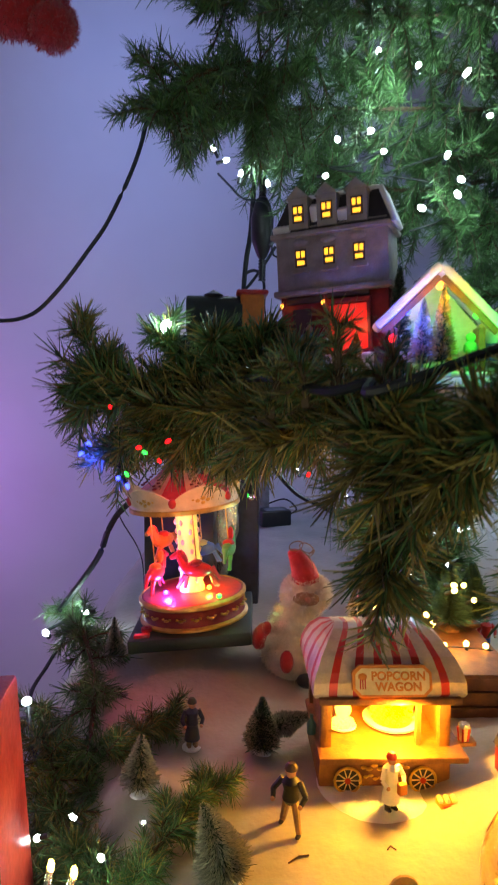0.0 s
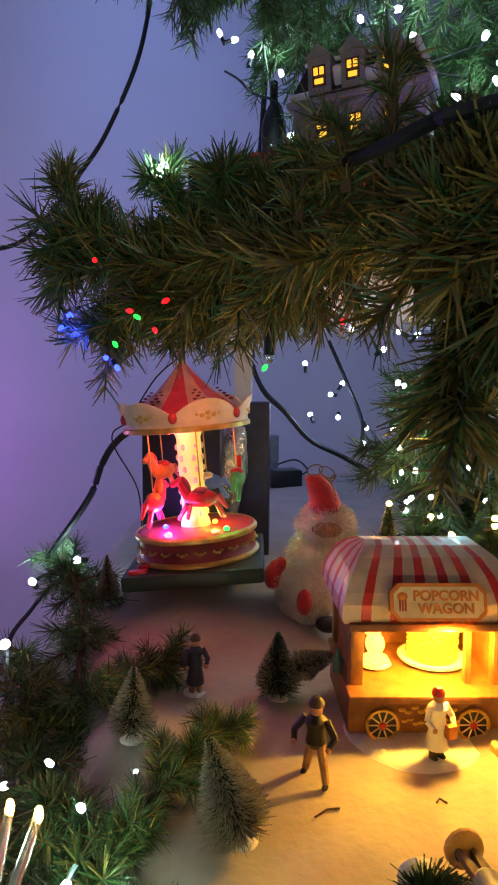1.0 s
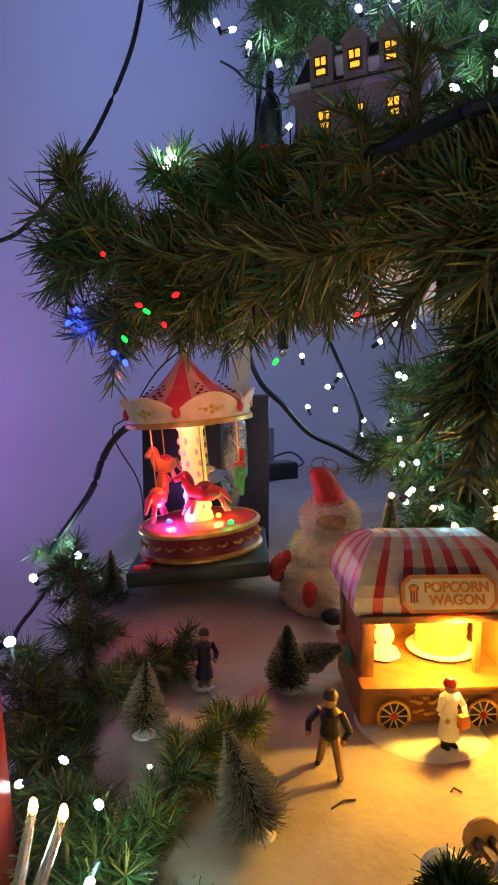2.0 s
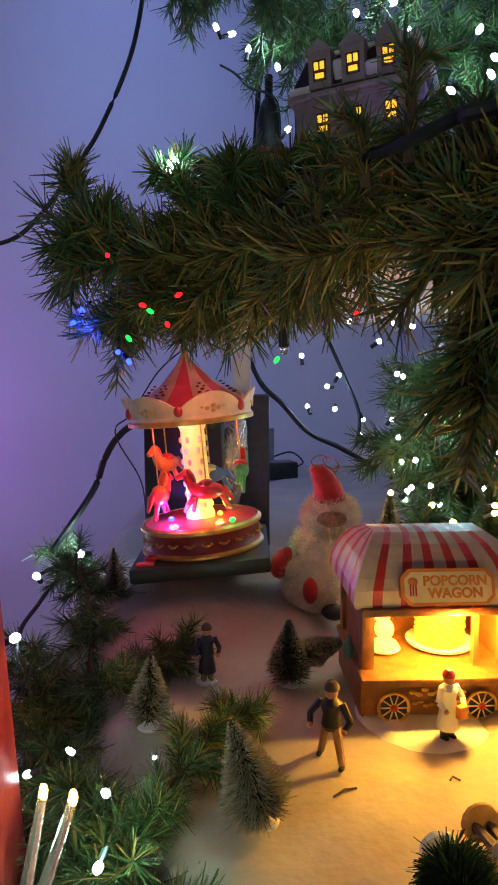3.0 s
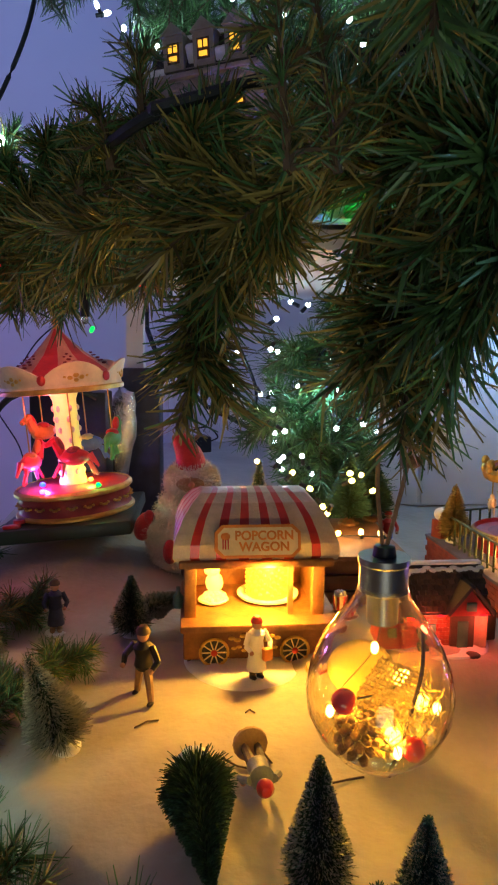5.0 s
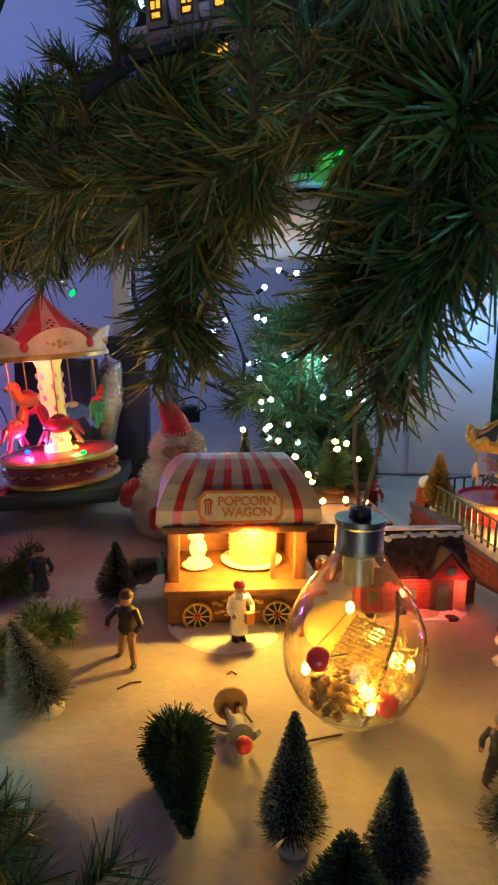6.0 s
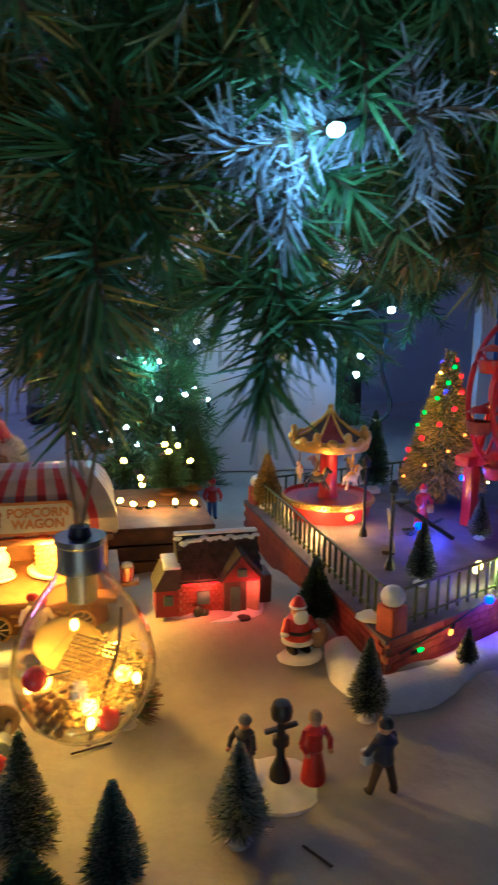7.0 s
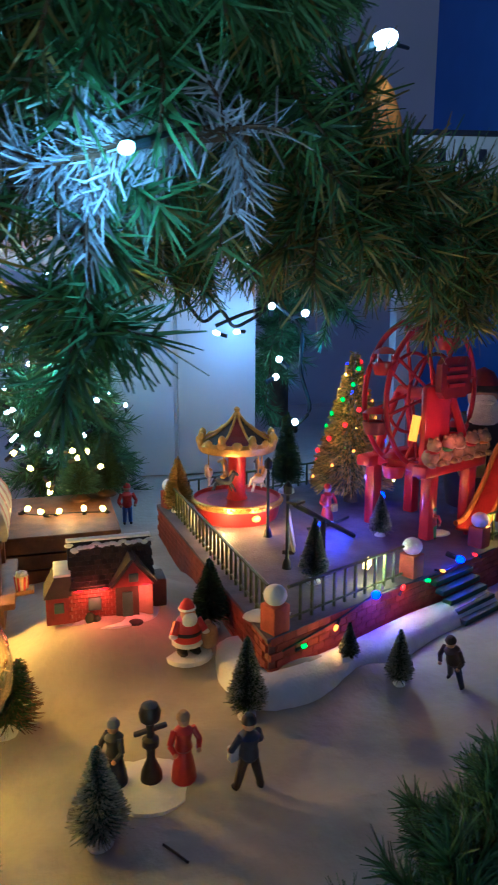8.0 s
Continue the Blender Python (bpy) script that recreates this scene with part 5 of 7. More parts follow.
part("window", B(TEALP).box((-0.013, 0.0, 0.019), (0.012, 0.003, 0.013), bevel=0.0005), cot, "green window")
part("window", B(TEALP).box((-0.046, 0.003, 0.017), (0.009, 0.003, 0.010), bevel=0.0005), cot, "green window")
part("shrub", B(BRUSH).ball((-0.018, -0.004, 0.006), 0.005, (1, 0.8, 1.3), 8).ball((-0.012, -0.005, 0.005), 0.004, seg=8), cot)
part("doorstep", B(BLACK).ball((0.022, -0.012, 0.0), 0.008, (1.2, 0.9, 0.35), 12), cot, "dark doorstep")
part("annex", B(DARKBROWN).box((0.051, 0.034, 0.014), (0.018, 0.03, 0.03), bevel=0.002), cot)
CT = cot.matrix_world
for x in (-0.028, -0.004, 0.036):
    part("led", B(L_RED).ball((x, -0.004, 0.0345), 0.0016, (2.5, 1, 0.6), 8), cot, "red lamp under the eave")
glow("cottage_glow", CT @ Vector((-0.012, -0.012, 0.030)), 0.05, (1.0, 0.10, 0.05), 0.004)
glow("cottage_glow", CT @ Vector((0.036, -0.010, 0.028)), 0.025, (1.0, 0.10, 0.05), 0.004)

# ---- brick platform of the fun fair ----
DECK = 0.046
A, C, E, D4 = Vector((0.392, 0.470)), Vector((0.76, 0.648)), Vector((0.80, 0.99)), Vector((0.352, 0.838))
plat = thing("fairground_platform", Matrix.Translation((0.55, 0.72, 0)), "orange-red brick platform of the toy fairground with green fences", "platform")
o = Vector((0.55, 0.72))
b = B(MORTAR)
b.prism([tuple(p - o) for p in (A, C, E, D4)], 2, -0.02, DECK - 0.003)
part("wall", b, plat, "brick wall core")
b = B(PAVING)
b.prism([tuple((p - o) * 1.012) for p in (A, C, E, D4)], 2, DECK - 0.003, DECK)
part("deck", b, plat, "grey-purple paved deck")


def brick_run(p, q, rows, lw=0.0125, lh=0.0062, proud=0.0012):
    d = q - p
    n = int(d.length / lw)
    u = d.normalized()
    nrm = Vector((u.y, -u.x))
    b = B(BRICK)
    ang = math.degrees(math.atan2(u.y, u.x))
    for r in range(rows):
        for k in range(n):
            c = p + u * (lw * (k + 0.5 + (0.5 if r % 2 else 0))) + nrm * (proud - 0.001)
            b.box((c.x - o.x, c.y - o.y, 0.002 + lh * (r + 0.5)), (lw - 0.0007, 0.004, lh - 0.0006), (0, 0, ang))
    return b


tagged(part("brickwork", brick_run(A, C, 7), plat, "small orange-red bricks"), kind="stuff")
tagged(part("brickwork", brick_run(D4, A, 7), plat, "small orange-red bricks"), kind="stuff")
tagged(part("snow_drift", B(SNOWCAP).tube(smooth_path([(A.x - o.x - 0.012, A.y - o.y + 0.06, -0.002), (A.x - o.x - 0.006, A.y - o.y - 0.010, 0.003), (A.x - o.x + 0.07, A.y - o.y + 0.010, 0.008), (A.x - o.x + 0.15, A.y - o.y + 0.052, 0.008), (A.x - o.x + 0.24, A.y - o.y + 0.092, 0.006)], 8), 0.021, 16, 0.75), plat), "white snow drift along the wall")


def pillar(p):
    g = part("pillar", B(BRICK).box((p.x - o.x, p.y - o.y, DECK + 0.006), (0.016, 0.016, 0.030), (0, 0, 27), 0.001), plat, "brick corner pillar")
    part("snowball", B(SNOWCAP).ball((p.x - o.x, p.y - o.y, DECK + 0.0275), 0.0090, (1, 1, 0.9), 16), g, "round snow cap")


P1, P2, P3 = A + Vector((0.008, 0.012)), Vector((0.550, 0.556)), Vector((0.655, 0.612))
P4 = D4 + Vector((0.012, -0.012))
for p in (P1, P2, P3, P4):
    pillar(p)


def fence(p, q, step=0.0125, h=0.030):
    d = q - p
    n = max(2, int(d.length / step))
    f = part("fence", B(RAIL).rod((p.x - o.x, p.y - o.y, DECK + h), (q.x - o.x, q.y - o.y, DECK + h), 0.0014, seg=6).rod((p.x - o.x, p.y - o.y, DECK + 0.005), (q.x - o.x, q.y - o.y, DECK + 0.005), 0.0011, seg=6), plat, "small olive-green railing")
    me = None
    for k in range(1, n):
        c = p + d * k / n
        if me is None:
            me = B(RAIL).rod((0, 0, 0), (0, 0, h), 0.0014, seg=6).mesh("baluster")
        ob = new("baluster", me)
        ob.parent = f
        ob.matrix_basis = Matrix.Translation((c.x - o.x, c.y - o.y, DECK))


fence(P1 + Vector((0.012, 0.006)), P2 - Vector((0.012, 0.006)))
fence(P3 + Vector((0.012, 0.006)), P3 + Vector((0.10, 0.05)))
fence(P1 + Vector((-0.002, 0.012)), P4 - Vector((-0.001, 0.012)))
fence(P4 + Vector((0.012, 0.004)), Vector((0.78, 0.965)), 0.014)
ux, n_ = (C - A).normalized(), Vector(((C - A).normalized().y, -(C - A).normalized().x))
for k in range(6):
    c = A + ux * 0.225 + n_ * (0.004 + 0.008 * k)
    part("step", B(STEPGREEN).box((c.x - o.x, c.y - o.y, DECK - 0.008 - 0.0065 * k), (0.060, 0.009, 0.005), (0, 0, math.degrees(math.atan2(ux.y, ux.x))), 0.0006), plat, "dark green step up to the deck")
for x, y, s in ((0.40, 0.505, 1.0), (0.70, 0.66, 1.3), (0.63, 0.655, 0.9)):
    part("snow_patch", B(SNOWCAP).ball((x - o.x, y - o.y, DECK + 0.001), 0.014 * s, (1.4, 0.8, 0.28), 12), plat)

# small carousel on the deck
c2 = thing("small_carousel", pose(0.437, 0.772, DECK, 0, 0, 10) @ Matrix.Scale(0.93, 4), "small red and gold carousel lit from below", "carousel")
part("drum", B(RED).lathe([(0, 0), (0.050, 0), (0.052, 0.004), (0.055, 0.020), (0.0555, 0.026), (0.054, 0.0265), (0.052, 0.022), (0, 0.020)], 48), c2)
b = B(GOLD).lathe([(0.0552, 0.018), (0.0568, 0.019), (0.0568, 0.025), (0.055, 0.0265)], 48)
for k in range(60):
    a = 2 * math.pi * k / 60
    b.ball((0.0568 * math.cos(a), 0.0568 * math.sin(a), 0.022), 0.0018, seg=6)
part("gold_band", b, c2, "gold beaded band")
part("turntable", B(DARKRED).lathe([(0.051, 0.0205), (0.02, 0.023), (0, 0.023)], 40), c2)
part("column", B(RED).lathe([(0.014, 0.022), (0.011, 0.03), (0.011, 0.08), (0.016, 0.088), (0, 0.088)], 16), c2)
b = B(GOLD).lathe([(0.02, 0.085), (0.046, 0.085), (0.048, 0.088), (0.0495, 0.094), (0.047, 0.098), (0.044, 0.098)], 48)
for k in range(16):
    a = 2 * math.pi * k / 16
    b.ball((0.048 * math.cos(a), 0.048 * math.sin(a), 0.098), 0.0065, (0.5, 1, 0.8), 8, (0, 0, math.degrees(a)))
rim2 = part("canopy_rim", b, c2, "scalloped gold rim")
b = B(DARKRED)
for k in range(8):
    b.use(DARKRED if k % 2 else SLATE)
    a0, a1 = 2 * math.pi * k / 8, 2 * math.pi * (k + 1) / 8
    prof = [(0.046, 0.097), (0.028, 0.106), (0.012, 0.118), (0.004, 0.127)]
    rows = [(b.bm.verts.new((r * math.cos(a0), r * math.sin(a0), z)), b.bm.verts.new((r * math.cos(a1), r * math.sin(a1), z))) for r, z in prof]
    for p, q in zip(rows, rows[1:]):
        b.bm.faces.new((p[0], p[1], q[1], q[0])).material_index = b.i
b.use(GOLD)
for k in range(8):
    a = 2 * math.pi * k / 8
    b.tube([(r * math.cos(a), r * math.sin(a), z + 0.0005) for r, z in ((0.047, 0.097), (0.028, 0.1065), (0.012, 0.1185), (0.004, 0.1275))], 0.0016, 6)
part("canopy_roof", b, c2, "dark red and slate roof with gold ribs", smooth=False)
part("finial", B(GOLD).lathe([(0.004, 0.125), (0.006, 0.129), (0.003, 0.133), (0.004, 0.137), (0, 0.140)], 12), c2)
for k in range(8):
    a = 2 * math.pi * k / 8
    b = B(GOLD).ball((0.047 * math.cos(a), 0.047 * math.sin(a), 0.104), 0.005, (1, 1, 1.3), 8)
    part("knob", b, rim2)
for k, m1 in enumerate((CREAM, NAVY, CREAM, GREY, CREAM)):
    a = 2 * math.pi * k / 5 + 2.6
    toy_horse(c2, 0.036 * math.cos(a), 0.036 * math.sin(a), 0.040, math.degrees(a) + 90, m1, GOLD, 0.85, 0.086)
C2 = c2.matrix_world
part("led", B(L_AMBER).ball((0.0, -0.059, 0.012), 0.004, (1.4, 0.6, 1), 10), c2, "amber lamp")
glow("small_carousel_glow", C2 @ Vector((0.003, -0.070, 0.014)), 0.09, (1.0, 0.45, 0.10), 0.004)
# Warm fill added beside the carousel, without a lamp, to turn the railing gold.
glow("small_carousel_glow", C2 @ Vector((-0.046, -0.066, 0.012)), 0.28, (1.0, 0.50, 0.10), 0.004)
glow("small_carousel_glow", C2 @ Vector((0.0, -0.030, 0.06)), 0.02, (1.0, 0.4, 0.15), 0.004)

# ferris wheel
fw = thing("ferris_wheel", pose(0.628, 0.695, DECK, 0, 0, 26), "glossy red toy ferris wheel with cabins and tower", "ferris wheel")
HUB = 0.148
for sx in (-1, 1):
    for y in (-0.040, 0.034):
        part("leg", B(REDGLOSS).box((sx * 0.036, y, 0.036), (0.015, 0.013, 0.072), bevel=0.0025), fw)
        part("brace", B(REDGLOSS).tube([(sx * 0.034, y, 0.074), (sx * 0.024, y * 0.9, 0.11), (sx * 0.008, y * 0.8, HUB)], 0.0055, 8, 0.7), fw)
part("tower_panel", B(REDGLOSS).box((-0.026, -0.036, 0.118), (0.044, 0.008, 0.088), bevel=0.003), fw, "red tower panel")
for y in (-0.040, 0.034):
    part("crossbeam", B(REDGLOSS).box((0.0, y, 0.075), (0.112, 0.018, 0.012), bevel=0.002), fw)
for sx in (-1, 1):
    part("side_beam", B(REDGLOSS).box((sx * 0.036, -0.003, 0.075), (0.012, 0.056, 0.010), bevel=0.002), fw)
part("axle", B(REDGLOSS).rod((0, -0.034, HUB), (0, 0.03, HUB), 0.008, seg=14), fw)
R = 0.080
for y in (-0.014, 0.014):
    b = B(REDGLOSS).tube([(R * math.cos(a), y, HUB + R * math.sin(a)) for a in np.linspace(0, 2 * math.pi, 49)], 0.0028, 8)
    b.tube([(R * 0.55 * math.cos(a), y, HUB + R * 0.55 * math.sin(a)) for a in np.linspace(0, 2 * math.pi, 41)], 0.002, 6)
    rg = part("rim", b, fw, "red ring of the wheel")
    for k in range(8):
        a = 2 * math.pi * k / 8 + 0.2
        part("spoke", B(REDGLOSS).rod((0, y, HUB), (R * math.cos(a), y, HUB + R * math.sin(a)), 0.0019, seg=6), rg)
for k in range(8):
    a = 2 * math.pi * k / 8 + 0.2
    x, z = R * math.cos(a), HUB + R * math.sin(a)
    b = B(REDGLOSS if k % 2 else DARKRED).lathe([(0, -0.020), (0.010, -0.020), (0.013, -0.010), (0.013, -0.007), (0.011, -0.007), (0.011, -0.009), (0, -0.014)], 14, (x, 0, z))
    cb = part("cabin", b, fw, "small red cabin")
    part("cabin_roof", B(REDGLOSS).lathe([(0.013, 0.002), (0.007, 0.007), (0, 0.009)], 14, (x, 0, z)), cb)
    for s_ in (-1, 1):
        part("hanger", B(REDGLOSS).rod((x + s_ * 0.011, 0, z - 0.008), (x + s_ * 0.011, 0, z + 0.003), 0.0009, seg=5), cb)
b = B(DARKRED).prism(octo(0.026, 0.021, 0.007), 1, -0.049, -0.042)
for v in b.bm.verts:
    v.co.z += 0.170
    v.co.x -= 0.012
sg = part("sign", b, fw, "dark red sign board")
for z, w in ((0.175, 0.032), (0.167, 0.036), (0.158, 0.028)):
    part("bar", B(RED).box((-0.012, -0.0498, z + 0.004), (w, 0.0016, 0.0036)), sg, "pinkish bar of unreadable writing")
for k, x in enumerate((-0.046, -0.022, 0.0, 0.022, 0.045)):
    t = 0.003 * math.sin(k * 2.3)
    b = B(TAN).ball((x, -0.046, 0.090), 0.0095, (1, 0.9, 1.0), 12).ball((x + t, -0.050, 0.1025), 0.0075, seg=12)
    for d in (-1, 1):
        b.ball((x + t + d * 0.0055, -0.049, 0.109), 0.0027, seg=8).ball((x + d * 0.007, -0.053, 0.084), 0.0040, (1, 1.4, 0.8), 8)
        b.ball((x + d * 0.0095, -0.050, 0.092), 0.0034, (0.9, 1, 1.5), 8)
    b.ball((x + t, -0.0565, 0.1010), 0.0030, (1.1, 0.8, 0.8), 8)
    b.use((RED, GREENP, CREAM, RED, ORANGE)[k]).ball((x, -0.048, 0.0965), 0.0072, (1.15, 1.05, 0.38), 10)
    part("bear", b, fw, "small tan bear ornament with a scarf")
b = B(L_WINDOW).box((-0.058, -0.034, 0.120), (0.009, 0.004, 0.026), (0, 14, 0))
part("lit_panel", b, fw, "lit amber panel")
# Red fill added in front of the wheel; no lamp stands there.
glow("wheel_glow", fw.matrix_world @ Vector((-0.040, -0.085, 0.115)), 0.085, (1.0, 0.22, 0.14), 0.005)

# slide, plush Santa, posts and small things on the deck
sl = thing("toy_slide", pose(0.695, 0.652, DECK, 0, 0, 28), "orange toy slide beside the ferris wheel", "toy slide")
b = B(ORANGE)
path = [(-0.05, 0, 0.012), (-0.03, 0, 0.016), (0.0, 0, 0.045), (0.025, 0, 0.080), (0.045, 0, 0.092)]
for dy in (-0.013, 0.013):
    part("side_rail", B(ORANGE).tube(smooth_path([(x, dy, z + 0.004) for x, y, z in path], 6), 0.003, 8), sl, "yellow-orange rail")
pp = smooth_path(path, 6)
b = B(RED)
vv = [(b.bm.verts.new((p.x, -0.013, p.z)), b.bm.verts.new((p.x, 0.013, p.z)), b.bm.verts.new((p.x, -0.013, p.z - 0.003)), b.bm.verts.new((p.x, 0.013, p.z - 0.003))) for p in pp]
for p, q in zip(vv, vv[1:]):
    b.bm.faces.new((p[0], p[1], q[1], q[0])), b.bm.faces.new((p[2], q[2], q[3], p[3]))
    b.bm.faces.new((p[0], q[0], q[2], p[2])), b.bm.faces.new((p[1], p[3], q[3], q[1]))
part("chute", b, sl, "red chute")
for x, z in ((-0.03, 0.016), (0.04, 0.09)):
    for dy in (-0.012, 0.012):
        part("leg", B(RED).rod((x, dy, 0), (x, dy, z), 0.0025, seg=8), sl)

b = B(DARKBROWN).lathe([(0, 0), (0.036, 0), (0.040, 0.03), (0.035, 0.085), (0.024, 0.115), (0, 0.12)], 24)
b.use(SKIN).ball((0, -0.006, 0.136), 0.018, (1, 1, 1.1), 16)
b.use(FLEECE).ball((0, -0.017, 0.116), 0.019, (1.0, 0.65, 1.5), 16).ball((0, -0.024, 0.131), 0.008, (1.5, 0.6, 0.5), 10)
b.use(DARKRED).lathe([(0.022, 0.142), (0.021, 0.152), (0.012, 0.166), (0.0, 0.172)], 18)
b.use(DARKBROWN).lathe([(0.021, 0.141), (0.0245, 0.144), (0.0235, 0.150), (0.020, 0.151)], 18)
b.use(GOLD).box((-0.012, -0.036, 0.060), (0.03, 0.02, 0.034), bevel=0.003)
b.use(DARKBROWN).ball((-0.036, -0.014, 0.080), 0.013, (0.9, 1, 1.8), 12).ball((0.036, -0.014, 0.080), 0.013, (0.9, 1, 1.8), 12)
b.use(FLEECE).ball((-0.034, -0.024, 0.062), 0.011, (1.1, 1, 0.5), 10).ball((0.034, -0.024, 0.062), 0.011, (1.1, 1, 0.5), 10)
solid("santa_doll", b, pose(0.742, 0.755, DECK, 0, 0, -25), "bearded Santa doll in a dark brown coat", "doll")

for (x, y, h) in ((0.452, 0.690, 0.075), (0.445, 0.598, 0.072)):
    lp = thing("lamp_post", pose(x, y, DECK), "thin black toy lamp post on the deck", "lamp post", "deck lamp posts")
    part("pole", B(BLACK).lathe([(0, 0), (0.005, 0), (0.004, 0.006), (0.0018, 0.01), (0.0016, h), (0, h)], 10), lp)
    part("lantern", B(BLACK).lathe([(0.001, h - 0.002), (0.004, h), (0.0045, h + 0.007), (0.002, h + 0.010), (0, h + 0.012)], 8), lp)
sw = thing("seesaw", pose(0.49, 0.625, DECK, 0, 0, 38), "black slanting toy seesaw beam on the deck", "seesaw")
part("beam", B(BLACK).rod((-0.05, 0, 0.062), (0.062, 0, 0.003), 0.0026, seg=8), sw)
part("support", B(BLACK).rod((0.0, 0, 0), (0.0, 0, 0.036), 0.003, seg=8), sw)
part("seat", B(BLACK).box((-0.048, 0, 0.064), (0.014, 0.012, 0.003), bevel=0.001), sw)
bd = thing("notice_board", pose(0.462, 0.640, DECK, 0, 0, 70), "small pale board leaning on the deck", "board")
part("board", B(CREAM).box((0, 0, 0.022), (0.020, 0.003, 0.040), (-10, 0, 0), 0.001), bd)
part("foot", B(DARKBROWN).box((0, 0.002, 0.002), (0.018, 0.012, 0.004)), bd)

brush_tree(pose(0.372, 0.805, DECK), 0.068, 0.021, "golden glittering brush tree on the platform corner", 41, (BRUSH_GOLD, BRUSH_GOLD), 0.3, 1500)
brush_tree(pose(0.458, 0.560, DECK), 0.060, 0.015, "dark brush tree behind the railing", 42, tip=0.12)
brush_tree(pose(0.570, 0.665, DECK), 0.046, 0.014, "green brush tree behind the railing", 43, tip=0.2)
brush_tree(pose(0.525, 0.86, DECK), 0.11, 0.026, "dark green brush tree behind the carousel", 44, (BRUSH, BRUSH), 0.2, 1800)
figurine(pose(0.528, 0.715, DECK, 0, 0, 10), 0.048, RED, RED, "small toy Santa with a sack on the deck", RED, skirt=True, bag=GOLD)
figurine(pose(0.618, 0.640, DECK, 0, 0, -20), 0.036, REDFELT, GREENP, "toy elf under the ferris wheel", GREENP)

dt = thing("decorated_tree", pose(0.592, 0.800, DECK) @ Matrix.Scale(1.17, 4), "glittering golden-green toy tree with coloured lamps", "toy tree")
part("trunk", B(BARK).lathe([(0, 0), (0.008, 0), (0.005, 0.03), (0, 0.03)], 10), dt)
s = Strips(77)
n = 9000
u = s.rng.random(n) ** 0.6
lay = np.floor(u * 11) / 11
z = 0.02 + 0.142 * (1 - u)
rad = 0.045 * (lay * 0.95 + 0.06)
a = s.rng.random(n) * 2 * math.pi
ctr = np.stack([np.cos(a) * rad * 0.72, np.sin(a) * rad * 0.72, z], 1)
s.strips(ctr, unit(np.stack([np.cos(a), np.sin(a), s.rng.normal(-0.15, 0.35, n)], 1)), rad * 0.26 * s.rng.uniform(0.6, 1.3, n) + 0.004, 0.0017, tip=0.5, m=0, m_tip=1)
ob = new("crown", s.mesh("crown", [mat("tree_gold_green", (0.15, 0.18, 0.05), 0.5, var=0.3, scale=50, bump=0, island=0.5), BRUSH_GOLD]))
ob.parent = dt
rr = random.Random(3)
for k in range(40):
    u = 0.08 + 0.9 * k / 40
    a = k * 2.39963
    r = 0.045 * u + 0.003
    m = (L_RED, L_BLUE, L_GREEN, L_AMBER, L_WARM)[k % 5]
    part("lamp", B(m).ball((r * math.cos(a), r * math.sin(a), 0.022 + 0.140 * (1 - u)), (0.0026, 0.0028, 0.0022, 0.0016, 0.0013)[k % 5], seg=8), dt, "tiny coloured lamp")
DT = dt.matrix_world
glow("decorated_tree_glow", DT @ Vector((-0.02, -0.07, 0.045)), 0.09, (0.06, 0.10, 1.0), 0.004)
glow("decorated_tree_glow", DT @ Vector((-0.035, -0.055, 0.11)), 0.12, (1.0, 0.62, 0.14), 0.004)

# coloured lamps along the platform
def near_wall(t, out, z):
    p = A + ux * t + n_ * out
    return (p.x, p.y, z)


light_string("multicoloured mini lamps strung along the brick platform", [near_wall(0.01, 0.004, 0.034), near_wall(0.07, 0.004, 0.041), near_wall(0.12, 0.003, 0.049), near_wall(0.2, 0.004, 0.045), near_wall(0.30, 0.004, 0.048)], [near_wall(0.115, 0.004, 0.049), near_wall(0.235, 0.006, 0.052)], L_BLUE, 0.0036, 0.0008, 1.2)
light_string("green mini lamps on the platform", [], [near_wall(0.03, 0.006, 0.032), near_wall(0.185, 0.006, 0.044)], L_GREEN, 0.0017)
light_string("amber mini lamps on the platform", [], [near_wall(0.065, 0.006, 0.036), near_wall(0.21, 0.004, 0.046)], L_AMBER, 0.0017)
light_string("red mini lamps on the platform", [], [near_wall(0.15, 0.005, 0.046), near_wall(0.262, 0.005, 0.05)], L_RED, 0.0017)
light_string("blue mini lamps on the deck", [(0.50, 0.70, DECK + 0.002), (0.515, 0.69, 0.052), (0.56, 0.73, DECK + 0.002)], [(0.513, 0.690, 0.054), (0.62, 0.77, 0.06)], L_BLUE, 0.0042, long=1.2)
light_string("bright warm lamps on the railing", [], [(0.503, 0.548, 0.064), (0.672, 0.628, 0.068)], L_WARM, 0.0034, sock=False)
glow("railing_glow", (0.508, 0.536, 0.070), 0.15, (0.95, 1.0, 0.25), 0.004)
glow("deck_glow", (0.520, 0.67, 0.066), 0.16, (0.05, 0.08, 1.0), 0.005)
glow("platform_glow", near_wall(0.115, 0.016, 0.050), 0.06, (0.12, 0.06, 1.0), 0.004)
glow("platform_glow", near_wall(0.235, 0.012, 0.058), 0.06, (0.06, 0.08, 1.0), 0.004)
glow("platform_glow", near_wall(0.19, 0.014, 0.048), 0.003, (0.1, 1.0, 0.4), 0.004)
glow("platform_glow", near_wall(0.05, 0.02, 0.036), 0.014, (1.0, 0.4, 0.1), 0.004)
glow("platform_glow", near_wall(0.15, 0.014, 0.046), 0.012, (1.0, 0.08, 0.06), 0.004)
glow("railing_glow", (0.668, 0.612, 0.074), 0.05, (1.0, 0.62, 0.10), 0.004)

# ---- wooden crate with lit trees behind the wagon ----
cr = thing("wooden_crate", pose(0.235, 0.80, 0.0, 0, 0, 3), "low brown wooden crate behind the wagon", "crate")
